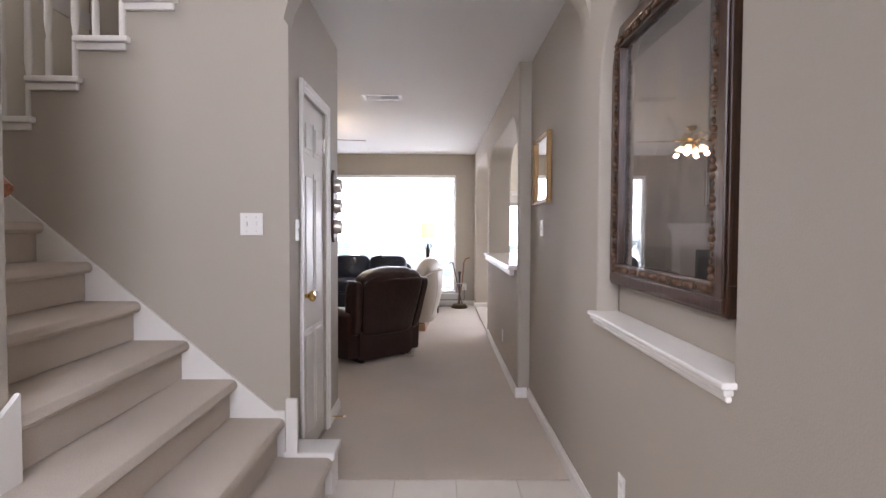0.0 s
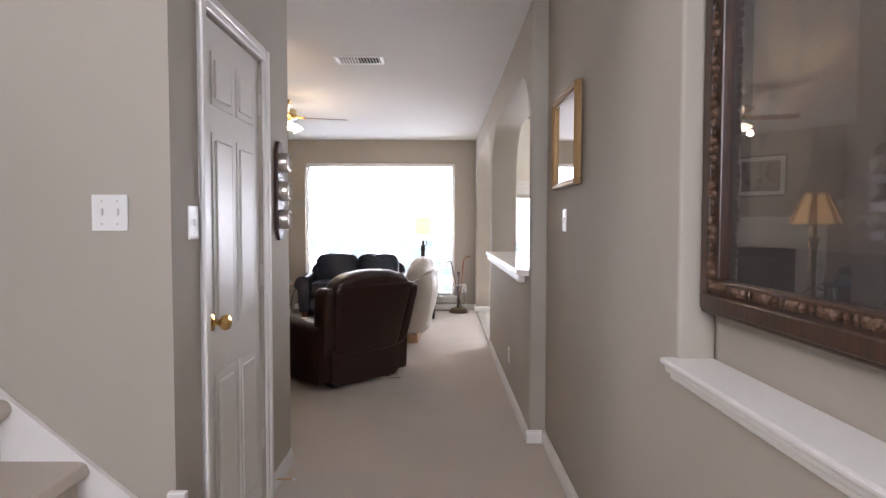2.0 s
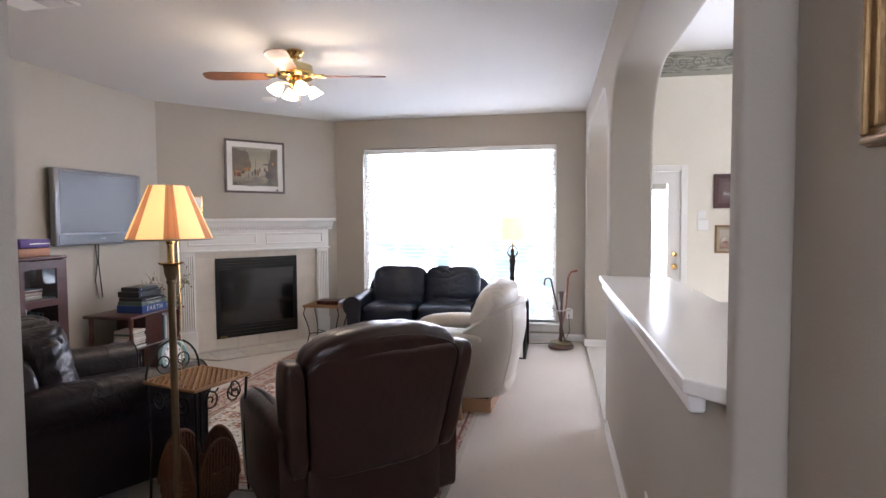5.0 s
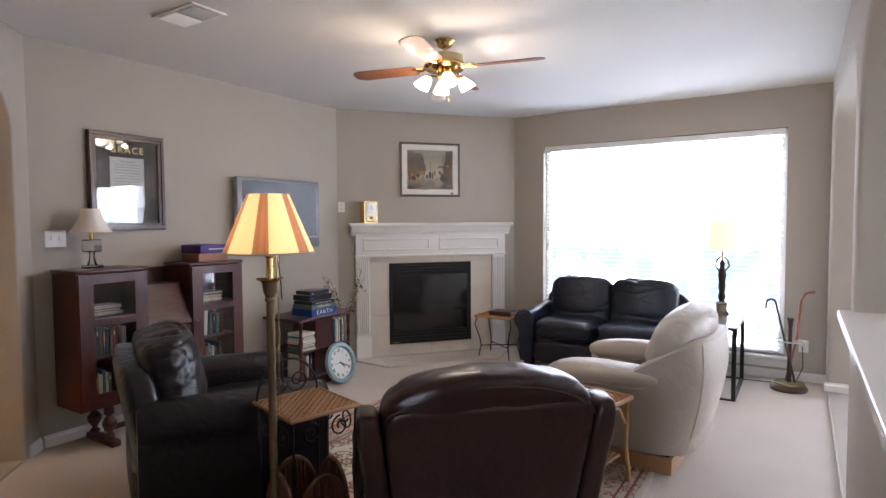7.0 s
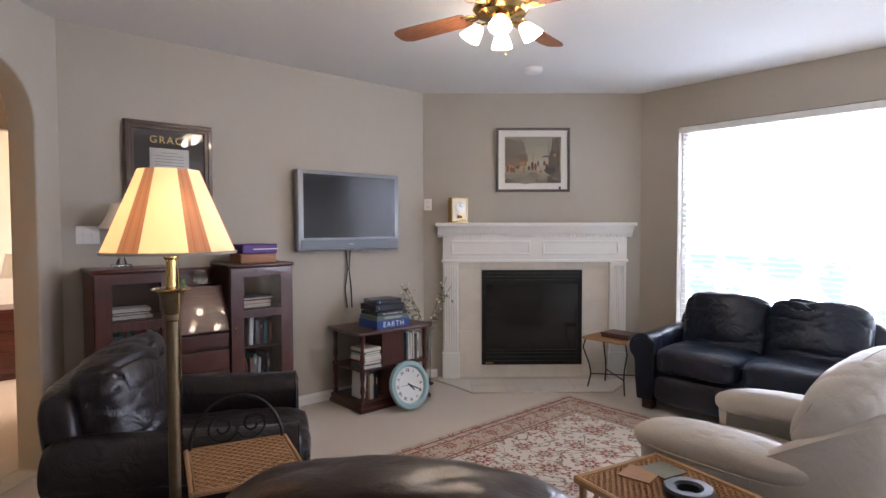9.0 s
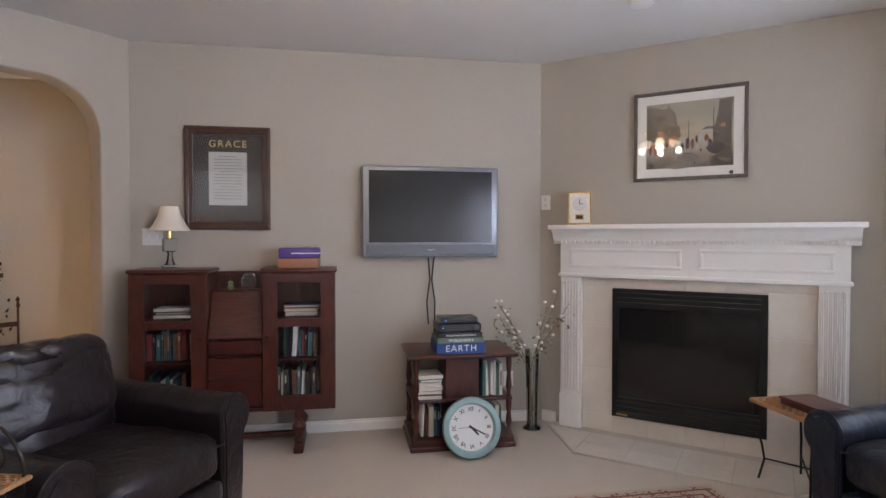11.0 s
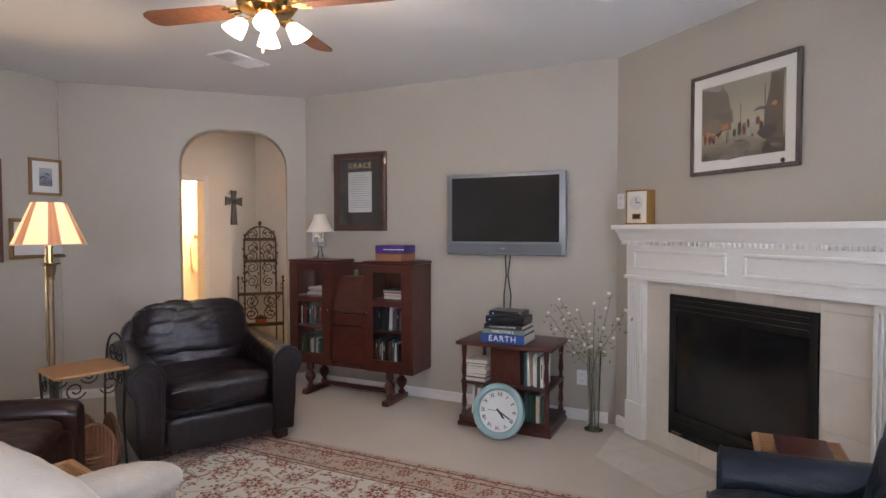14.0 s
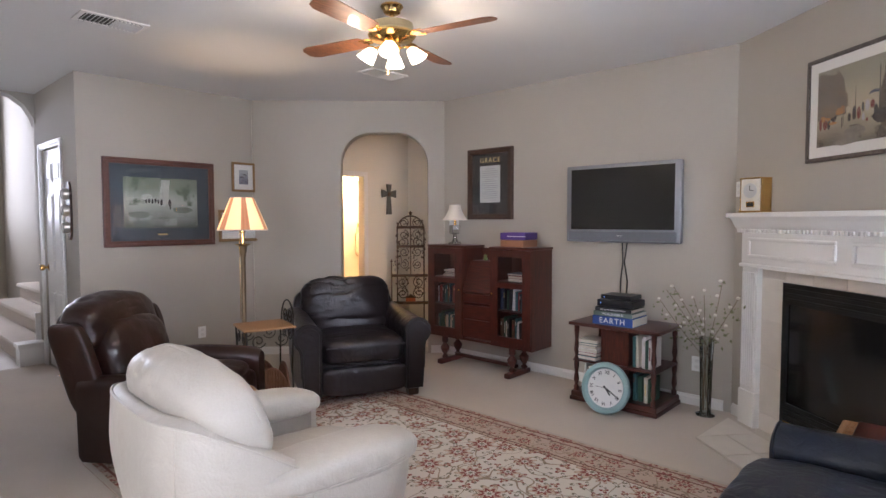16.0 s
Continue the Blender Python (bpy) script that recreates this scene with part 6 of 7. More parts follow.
c1 = thing("walking_cane", 0.335, 9.04, 0.066, 0, "crook-handled wooden walking cane in the stand", "cane")
part("shaft", tube([(0.04, -0.02, 0.0), (-0.10, -0.03, 0.62)] + [(-0.135 + 0.035 * math.cos(a), -0.032, 0.62 + 0.045 * math.sin(a)) for a in (math.pi * i / 8 for i in range(9))] + [(-0.172, -0.032, 0.585)], 0.009, 8), DARKWOOD, c1, smooth=True)
c2 = thing("walking_cane", 0.335, 9.04, 0.066, 0, "reddish wooden cane with a straight handle", "cane")
part("shaft", tube([(-0.02, 0.03, 0.0), (0.045, 0.04, 0.35), (0.07, 0.05, 0.66), (0.10, 0.05, 0.72), (0.165, 0.045, 0.735)], 0.011, 8), CANE, c2, smooth=True)


# ---- rug ----
def rug_material():
    m = bpy.data.materials.new("floral_wool_rug")
    m.use_nodes = True
    t = m.node_tree
    b = t.nodes["Principled BSDF"]
    b.inputs["Roughness"].default_value = 0.95
    tc = t.nodes.new("ShaderNodeTexCoord")
    nz = t.nodes.new("ShaderNodeTexNoise")
    nz.inputs["Scale"].default_value, nz.inputs["Detail"].default_value = 6.0, 1
    t.links.new(tc.outputs["Object"], nz.inputs["Vector"])
    warp = t.nodes.new("ShaderNodeMix")
    warp.data_type = "RGBA"
    warp.blend_type = "LINEAR_LIGHT"
    warp.inputs[0].default_value = 0.16
    t.links.new(tc.outputs["Object"], warp.inputs[6])
    t.links.new(nz.outputs["Color"], warp.inputs[7])

    def vor(scale, feature="F1"):
        v = t.nodes.new("ShaderNodeTexVoronoi")
        v.inputs["Scale"].default_value = scale
        v.feature = feature
        t.links.new(warp.outputs[2], v.inputs["Vector"])
        return v

    def mask(sock, lo, hi):
        r = t.nodes.new("ShaderNodeMapRange")
        r.inputs[1].default_value, r.inputs[2].default_value = lo, hi
        t.links.new(sock, r.inputs[0])
        return r.outputs[0]

    def over(base, colour, fac):
        mx = t.nodes.new("ShaderNodeMix")
        mx.data_type = "RGBA"
        t.links.new(fac, mx.inputs[0])
        if isinstance(base, tuple):
            mx.inputs[6].default_value = base
        else:
            t.links.new(base, mx.inputs[6])
        mx.inputs[7].default_value = colour
        return mx.outputs[2]

    def calc(op, a, bb=None):
        n = t.nodes.new("ShaderNodeMath")
        n.operation = op
        for k, q in enumerate((a, bb)):
            if isinstance(q, (int, float)):
                n.inputs[k].default_value = q
            elif q is not None:
                t.links.new(q, n.inputs[k])
        return n.outputs[0]

    def rosette(scale, petals, deep, seed):
        """Distance from a motif's heart, drawn in between its petals: below 1 inside."""
        mp = t.nodes.new("ShaderNodeMapping")
        mp.inputs["Location"].default_value = (seed, seed * 0.7, 0)
        t.links.new(tc.outputs["Object"], mp.inputs[0])
        v = t.nodes.new("ShaderNodeTexVoronoi")
        v.voronoi_dimensions = "2D"
        v.inputs["Scale"].default_value, v.inputs["Randomness"].default_value = scale, 0.75
        t.links.new(mp.outputs[0], v.inputs["Vector"])
        d = t.nodes.new("ShaderNodeVectorMath")
        d.operation = "SUBTRACT"
        t.links.new(mp.outputs[0], d.inputs[0])
        t.links.new(v.outputs["Position"], d.inputs[1])
        xy = t.nodes.new("ShaderNodeSeparateXYZ")
        t.links.new(d.outputs[0], xy.inputs[0])
        hue = t.nodes.new("ShaderNodeSeparateColor")
        t.links.new(v.outputs["Color"], hue.inputs[0])
        ang = calc("ADD", calc("MULTIPLY", calc("ARCTAN2", xy.outputs[1], xy.outputs[0]), petals), calc("MULTIPLY", hue.outputs[0], 6.28))
        lobe = calc("ADD", 1 - deep, calc("MULTIPLY", calc("COSINE", ang), deep))
        size = calc("ADD", 0.75, calc("MULTIPLY", hue.outputs[1], 0.5))
        return calc("DIVIDE", v.outputs["Distance"], calc("MULTIPLY", lobe, size))

    def line(scale, seed, half):
        """Thin winding stems."""
        mp = t.nodes.new("ShaderNodeMapping")
        mp.inputs["Location"].default_value = (seed, 1.3 * seed, 0)
        t.links.new(tc.outputs["Object"], mp.inputs[0])
        n = t.nodes.new("ShaderNodeTexNoise")
        n.inputs["Scale"].default_value, n.inputs["Detail"].default_value = scale, 0.6
        t.links.new(mp.outputs[0], n.inputs["Vector"])
        return mask(calc("ABSOLUTE", calc("SUBTRACT", n.outputs["Fac"], 0.5)), half, half * 0.5)

    def fieldof(base, leafc, redc, scale):
        stem = (0.30, 0.22, 0.15, 1)
        col = over(base, stem, line(scale * 0.75, 3.0, 0.010))
        col = over(col, stem, line(scale * 0.9, 11.0, 0.008))
        leaf = rosette(scale * 2.6, 2, 0.45, 2.0)
        col = over(col, leafc, mask(leaf, 0.36, 0.32))
        col = over(col, base, mask(leaf, 0.20, 0.16))
        bud = rosette(scale * 1.9, 3, 0.35, 5.0)
        col = over(col, redc, mask(bud, 0.27, 0.24))
        col = over(col, (0.55, 0.42, 0.30, 1), mask(bud, 0.13, 0.10))
        big = rosette(scale * 0.95, 8, 0.22, 9.0)
        col = over(col, (0.33, 0.24, 0.15, 1), mask(big, 0.37, 0.35))
        col = over(col, (0.56, 0.43, 0.33, 1), mask(big, 0.34, 0.32))
        col = over(col, redc, mask(big, 0.26, 0.23))
        col = over(col, base, mask(big, 0.14, 0.12))
        return over(col, leafc, mask(big, 0.08, 0.05))

    inner = fieldof((0.66, 0.60, 0.52, 1), (0.20, 0.17, 0.115, 1), (0.24, 0.06, 0.045, 1), 4.6)
    border = fieldof((0.50, 0.385, 0.30, 1), (0.19, 0.13, 0.09, 1), (0.25, 0.065, 0.05, 1), 5.4)
    sep = t.nodes.new("ShaderNodeSeparateXYZ")
    t.links.new(tc.outputs["Object"], sep.inputs[0])

    def math2(op, a, bb):
        n = t.nodes.new("ShaderNodeMath")
        n.operation = op
        for i, s in enumerate((a, bb)):
            if isinstance(s, (int, float)):
                n.inputs[i].default_value = s
            else:
                t.links.new(s, n.inputs[i])
        return n.outputs[0]

    ex = math2("SUBTRACT", 1.045 * U, math2("ABSOLUTE", sep.outputs["X"], 0))
    ey = math2("SUBTRACT", 1.435 * U, math2("ABSOLUTE", sep.outputs["Y"], 0))
    edge = math2("MINIMUM", ex, ey)
    mx = t.nodes.new("ShaderNodeMix")
    mx.data_type = "RGBA"
    t.links.new(mask(edge, 0.335, 0.345), mx.inputs[0])
    t.links.new(border, mx.inputs[6])
    t.links.new(inner, mx.inputs[7])
    col = mx.outputs[2]
    for lo, hi, c in ((0.0, 0.03, (0.52, 0.46, 0.38, 1)), (0.06, 0.075, (0.22, 0.08, 0.055, 1)), (0.115, 0.128, (0.2, 0.08, 0.055, 1)), (0.30, 0.312, (0.20, 0.10, 0.07, 1)), (0.335, 0.345, (0.20, 0.10, 0.07, 1))):
        inside = math2("MULTIPLY", math2("GREATER_THAN", edge, lo), math2("LESS_THAN", edge, hi))
        col = over(col, c, inside)
    t.links.new(col, b.inputs["Base Color"])
    fz = t.nodes.new("ShaderNodeTexNoise")
    fz.inputs["Scale"].default_value = 300
    t.links.new(tc.outputs["Object"], fz.inputs["Vector"])
    bp = t.nodes.new("ShaderNodeBump")
    bp.inputs["Strength"].default_value, bp.inputs["Distance"].default_value = 0.5, 0.01
    t.links.new(fz.outputs["Fac"], bp.inputs["Height"])
    t.links.new(bp.outputs[0], b.inputs["Normal"])
    return m


rug = thing("area_rug", -1.29, 6.995, 0, 0, "cream floral wool rug with a red and tan border", "rug")
part("rug_body", box(-1.045, 1.045, -1.435, 1.435, 0.001, 0.012, 0.003, 2), rug_material(), rug)


# ---- small tables ----
def weave(x0, x1, y0, y1, z, step=0.02, r=0.0055):
    """A basket weave of bars over and under one another."""
    b = bmesh.new()
    nx, ny = max(int((x1 - x0) / step), 2), max(int((y1 - y0) / step), 2)
    for i in range(nx):
        x = x0 + (i + 0.5) * (x1 - x0) / nx
        tube([(x, y0 + (j + 0.5) * (y1 - y0) / ny, z + (0.004 if (i + j) % 2 else -0.002)) for j in range(ny)], r * 1.25, 4, b)
    for j in range(ny):
        y = y0 + (j + 0.5) * (y1 - y0) / ny
        tube([(x0 + (i + 0.5) * (x1 - x0) / nx, y, z + (-0.002 if (i + j) % 2 else 0.004)) for i in range(nx)], r, 4, b)
    return b


ws = thing("wicker_stand", -1.41, 5.465, 0, -15, "small wrought-iron stand with wicker top and basket", "stand")
WZ = 0.585
part("woven_top", weave(-0.165, 0.165, -0.155, 0.155, WZ, 0.016, 0.006), WICKER, ws, smooth=True, kind="stuff")
part("top_rim", tube([(-0.17, -0.16, WZ), (0.17, -0.16, WZ), (0.17, 0.16, WZ), (-0.17, 0.16, WZ), (-0.17, -0.16, WZ)], 0.009, 8), WICKER, ws, smooth=True)
for sx in (-1, 1):
    for sy in (-1, 1):
        part("leg", tube([(sx * 0.16, sy * 0.15, 0.004), (sx * 0.15, sy * 0.14, 0.30), (sx * 0.16, sy * 0.15, WZ)], 0.0065, 8), IRON, ws, smooth=True)
    for yy in (-0.15, 0.15):
        part("scroll", tube(spiral((sx * 0.08, yy, WZ - 0.075), 0.05, 0.012, 200 if sx > 0 else -20, 1.4 * sx), 0.004, 6), IRON, ws, smooth=True)
    for sy in (-1, 1):
        part("scroll", tube(spiral((sx * 0.16, sy * 0.07, WZ - 0.07), 0.045, 0.01, 90, 1.4 * sy, plane="yz"), 0.004, 6), IRON, ws, smooth=True)
hoop = tube([(-0.165, 0.15 * math.cos(math.pi * i / 16), WZ + 0.17 * math.sin(math.pi * i / 16)) for i in range(17)], 0.0055, 8)
tube(spiral((-0.165, 0.05, WZ + 0.065), 0.055, 0.012, 180, 1.5, plane="yz"), 0.004, 6, hoop)
tube(spiral((-0.165, -0.05, WZ + 0.065), 0.055, 0.012, 0, -1.5, plane="yz"), 0.004, 6, hoop)
part("hoop_back", hoop, IRON, ws, smooth=True)
BASKETRY = mat("brown_basketry", (0.17, 0.075, 0.035), 0.7, grain=70, vary=0.3, bump=0.3)
bk = thing("wicker_basket", -1.41, 5.465, 0.001, -15, "low scalloped wicker basket under the stand", "basket")
bb = bmesh.new()
for j in range(8):
    zz = 0.01 + j * 0.02
    tube([((0.125 + 0.002 * j) * math.cos(a) + 0.002 * (1 if (i + j) % 2 else -1), (0.125 + 0.002 * j) * math.sin(a), zz) for i, a in ((i, 2 * math.pi * i / 44) for i in range(45))], 0.010, 5, bb)
part("woven_side", bb, BASKETRY, bk, smooth=True, kind="stuff")
for k in range(4):
    leaf = bmesh.new()
    for j in range(13):
        x = -0.13 + 0.26 * j / 12
        top = 0.10 + 0.20 * math.sqrt(max(0.0, 1 - (x / 0.135) ** 2))
        tube([(x, -0.135 - 0.02 * i / 6 + 0.003 * (1 if (i + j) % 2 else -1), 0.02 + (top - 0.02) * i / 6) for i in range(7)], 0.0115, 5, leaf)
    tube([(0.135 * math.cos(math.pi * i / 16), -0.152, 0.10 + 0.205 * math.sin(math.pi * i / 16)) for i in range(17)], 0.012, 6, leaf)
    leaf.transform(pose(0, 0, 0, 0, 0, 90 * k))
    bmesh.ops.scale(leaf, vec=(0.86, 0.86, 1), verts=leaf.verts[:])
    part("scallop", leaf, BASKETRY, bk, smooth=True, kind="stuff")

rt = thing("rattan_table", -0.565, 6.53, 0, -12, "rattan side table with caned top and bent legs", "table")
RZ = 0.46
part("caned_top", weave(-0.19, 0.19, -0.19, 0.19, RZ, 0.013, 0.0045), WICKER, rt, smooth=True, kind="stuff")
part("rim", tube([(-0.2, -0.2, RZ), (0.2, -0.2, RZ), (0.2, 0.2, RZ), (-0.2, 0.2, RZ), (-0.2, -0.2, RZ)], 0.014, 8), RATTAN, rt, smooth=True)
for sx in (-1, 1):
    for sy in (-1, 1):
        part("leg", tube([(sx * 0.185, sy * 0.185, RZ), (sx * 0.18, sy * 0.18, 0.2), (sx * 0.195, sy * 0.195, 0.02)], 0.013, 8), RATTAN, rt, smooth=True)
        part("brace", tube([(sx * 0.182, sy * 0.17, 0.33), (sx * 0.182, sy * 0.10, 0.42), (sx * 0.182, sy * 0.02, 0.44)], 0.009, 8), RATTAN, rt, smooth=True)
part("lower_shelf", weave(-0.17, 0.17, -0.17, 0.17, 0.16, 0.022, 0.006), WICKER, rt, smooth=True, kind="stuff")
ash = thing("ashtray", -0.47, 6.50, RZ + 0.0095, 0, "round black stoneware ashtray", "ashtray")
part("bowl", lathe([(0.07, 0), (0.078, 0.012), (0.078, 0.034), (0.07, 0.042), (0.045, 0.042), (0.036, 0.034), (0.034, 0.012)], 32), mat("black_stoneware", (0.02, 0.021, 0.024), 0.3, grain=120, vary=0.3), ash, smooth=True)
for k, (dx, dy, r, c) in enumerate(((-0.10, 0.02, 8, (0.34, 0.18, 0.08)), (-0.06, 0.11, -14, (0.20, 0.20, 0.17)))):
    co = thing("coaster", -0.565 + dx, 6.53 + dy, RZ + 0.0095 + 0.0005 * k, r, "flat square coaster of cork or slate", "coaster", "coasters on the rattan table")
    part("tile", box(-0.055, 0.055, -0.055, 0.055, 0, 0.006, 0.002), mat("coaster_%s" % "ab"[k], c, 0.7, vary=0.15), co)

et = thing("end_table", -2.18, 8.86, 0, 0, "small table with wicker top and curved iron legs", "table")
EZ = 0.43
part("woven_top", weave(-0.19, 0.19, -0.15, 0.15, EZ - 0.008, 0.02, 0.006), WICKER, et, smooth=True, kind="stuff")
part("rim", tube([(-0.195, -0.155, EZ - 0.01), (0.195, -0.155, EZ - 0.01), (0.195, 0.155, EZ - 0.01), (-0.195, 0.155, EZ - 0.01), (-0.195, -0.155, EZ - 0.01)], 0.013, 8), WICKER, et, smooth=True)
for sx in (-1, 1):
    for sy in (-1, 1):
        part("leg", tube([(sx * 0.18, sy * 0.14, EZ - 0.015), (sx * 0.20, sy * 0.15, 0.34), (sx * 0.16, sy * 0.12, 0.20), (sx * 0.15, sy * 0.11, 0.12), (sx * 0.17, sy * 0.13, 0.004)], 0.006, 8), IRON, et, smooth=True)
part("stretcher", tube([(-0.15, -0.11, 0.12), (0.15, 0.11, 0.12)], 0.005, 6), IRON, et)
part("stretcher", tube([(-0.15, 0.11, 0.12), (0.15, -0.11, 0.12)], 0.005, 6), IRON, et)
bx = thing("keepsake_box", -2.13, 8.86, EZ + 0.004, 0, "flat dark red wooden box", "box")
part("body", box(-0.12, 0.12, -0.09, 0.09, 0, 0.028, 0.003), MAHOG, bx)
part("lid", box(-0.125, 0.125, -0.095, 0.095, 0.028, 0.04, 0.004), MAHOG, bx)


# ---- plates on the walls ----
def plate(name, x, y, z, rz, w, h, toggles, label, category):
    """A plate in local x, z with its back at y = 0, facing -y."""
    ob = thing(name, x, y, z, rz, label, category)
    part("plate", box(-w / 2, w / 2, -0.006, -0.0005, -h / 2, h / 2, 0.002), PLASTIC, ob)
    for k in range(toggles):
        xx = (k - (toggles - 1) / 2) * 0.045
        part("toggle", box(xx - 0.005, xx + 0.005, -0.015, -0.005, -0.008, 0.012, 0.002), PLASTIC, ob)
        for s in (-1, 1):
            part("screw", lathe([(0.003, 0), (0.003, 0.001)], 6, m=pose(xx, -0.006, s * 0.033, 90, 0, 0)), STEEL, ob)
    if not toggles:
        for s in (-1, 1):
            part("socket", box(-0.014, 0.014, -0.0075, -0.0055, s * 0.022 - 0.012, s * 0.022 + 0.012, 0.003), mat("socket_face", (0.7, 0.69, 0.66), 0.4) if "socket_face" not in bpy.data.materials else bpy.data.materials["socket_face"], ob)
    return ob


plate("switch_plate", -0.875, 2.66, 1.278, 0, 0.105, 0.105, 2, "white double light switch on the stair wall", "light switch")
plate("switch_plate", DX, 2.80, 1.25, 90, 0.07, 0.105, 1, "white light switch beside the closet door", "light switch")
plate("switch_plate", HX, 3.72, 1.268, -90, 0.07, 0.105, 1, "white light switch under the hall mirror", "light switch")
plate("switch_plate", TX, 5.405, 1.285, 90, 0.12, 0.105, 2, "white double light switch beside the cabinet", "light switch")
x, y = fplace(0.04, 0.0)
plate("switch_plate", x, y, 1.525, FROT, 0.065, 0.10, 0, "white blank wall plate beside the mantel", "wall plate")
plate("wall_outlet", HX, 2.05, 0.30, -90, 0.07, 0.105, 0, "white wall outlet low in the hall", "outlet")
plate("wall_outlet", BX, 5.15, 0.29, -90, 0.07, 0.105, 0, "white wall outlet on the bar wall", "outlet")
plate("wall_outlet", 0.43, WY, 0.30, 0, 0.07, 0.105, 0, "white wall outlet beside the window", "outlet")
plate("wall_outlet", TX, 7.70, 0.30, 90, 0.07, 0.105, 0, "white wall outlet behind the vase", "outlet")
plate("wall_outlet", -1.66, PY, 0.30, 180, 0.07, 0.105, 0, "white wall outlet on the painting wall", "outlet")


def vent(x, y, z, rz, w, d, label):
    ob = thing("ceiling_vent", x, y, z, rz, label, "vent")
    part("frame", prism(rect(-w / 2, w / 2, -d / 2, d / 2), 0.008, Matrix.Translation((0, 0, -0.0085)), [rect(-w / 2 + 0.025, w / 2 - 0.025, -d / 2 + 0.022, d / 2 - 0.022)]), TRIM, ob)
    part("backing", box(-w / 2 + 0.02, w / 2 - 0.02, -d / 2 + 0.018, d / 2 - 0.018, -0.003, -0.001), mat("vent_shadow", (0.12, 0.11, 0.10), 0.9) if "vent_shadow" not in bpy.data.materials else bpy.data.materials["vent_shadow"], ob)
    n = 14
    for i in range(n):
        xx = -w / 2 + 0.035 + i * (w - 0.07) / (n - 1)
        q = box(-0.0015, 0.0015, -d / 2 + 0.022, d / 2 - 0.022, -0.009, 0.006)
        q.transform(pose(xx, 0, -0.010, 0, 40 if i < n / 2 else -40, 0))
        part("slat", q, TRIM, ob)
    return ob


vent(-0.53, 5.34, C, 0, 0.36, 0.20, "white louvred ceiling vent in the hall ceiling")
vent(-2.40, 5.62, C, 0, 0.36, 0.20, "white louvred ceiling vent near the arch")
vent(1.75, 7.6, BC, 0, 0.40, 0.22, "white louvred ceiling vent in the breakfast room")
sd = thing("smoke_detector", -2.38, 8.06, C, 0, "round white smoke detector on the ceiling", "smoke detector")
part("body", lathe([(0.045, -0.035), (0.058, -0.03), (0.065, -0.012), (0.068, -0.001)], 28), PLASTIC, sd, smooth=True)

# ---- three-dial weather board ----
wb = thing("weather_station", DX, 3.735, 1.405, 90, "dark wooden board with three brass-rimmed weather dials", "weather station")
part("board", prism([(-0.045, -0.20), (-0.02, -0.235), (0.02, -0.235), (0.045, -0.20), (0.055, -0.16), (0.055, 0.16), (0.045, 0.20), (0.02, 0.235), (-0.02, 0.235), (-0.045, 0.20), (-0.055, 0.16), (-0.055, -0.16)], 0.018, Matrix(((1, 0, 0, 0), (0, 0, 1, -0.0185), (0, 1, 0, 0), (0, 0, 0, 1))), bevel=0.004), DARKWOOD, wb)
for z in (-0.135, 0.0, 0.135):
    dl = part("dial_case", lathe([(0.046, 0.0), (0.047, 0.03), (0.042, 0.042), (0.036, 0.044), (0.036, 0.032)], 28, m=pose(0, -0.018, z, 90, 0, 0)), STEEL, wb, smooth=True)
    part("dial_face", lathe([(0.037, 0.030), (0.037, 0.034)], 24, m=pose(0, -0.018, z, 90, 0, 0)), PLASTIC, dl)
    part("needle", box(-0.001, 0.001, -0.0535, -0.0525, z - 0.005, z + 0.028), INK, dl)

# ---- passage behind the arch ----
cr = thing("wall_cross", -4.25, 3.622, 1.60, 180, "weathered green metal cross on the passage wall", "cross")
bm = prism([(-0.045, -0.20), (0.045, -0.20), (0.030, 0.0), (0.026, 0.035), (0.12, 0.015), (0.12, 0.115), (0.026, 0.092), (0.042, 0.185), (-0.042, 0.185), (-0.026, 0.092), (-0.12, 0.115), (-0.12, 0.015), (-0.026, 0.035), (-0.030, 0.0)], 0.014, Matrix(((1, 0, 0, 0), (0, 0, 1, -0.016), (0, 1, 0, 0), (0, 0, 0, 1))))
part("cross", bm, mat("verdigris_metal", (0.10, 0.10, 0.085), 0.6, 0.4, grain=50, vary=0.35, bump=0.3), cr)
part("boss", lathe([(0.03, 0), (0.022, 0.01), (0.004, 0.014)], 14, m=pose(0, -0.014, 0.058, 90, 0, 0)), RUSTIRON, cr, smooth=True)
rk = thing("bakers_rack", -4.40, 3.87, 0, 135, "tall scrolled iron rack with narrow shelves", "rack")
RH = 1.21
q = tube([(-0.17, 0, 0.0), (-0.17, 0, RH)] + [(-0.17 * math.cos(math.pi * i / 14), 0, RH + 0.17 * math.sin(math.pi * i / 14)) for i in range(1, 14)] + [(0.17, 0, RH), (0.17, 0, 0)], 0.009, 8)
tube([(0, 0, 0.62), (0, 0, RH + 0.17)], 0.007, 6, q)
part("frame", q, RUSTIRON, rk, smooth=True)
part("finial", lathe([(0.006, 0), (0.018, 0.02), (0.022, 0.035), (0.004, 0.06)], 12, m=Matrix.Translation((0, 0, RH + 0.175))), RUSTIRON, rk, smooth=True)
for z, w, d in ((1.22, 0.16, 0.08), (0.98, 0.17, 0.12), (0.62, 0.24, 0.2), (0.28, 0.24, 0.22)):
    part("shelf", prism(rect(-w, w, -d, 0.0), 0.008, Matrix.Translation((0, 0, z))), RUSTIRON, rk)
    part("gallery", box(-w, w, -d - 0.006, -d, z + 0.008, z + 0.035), RUSTIRON, rk)
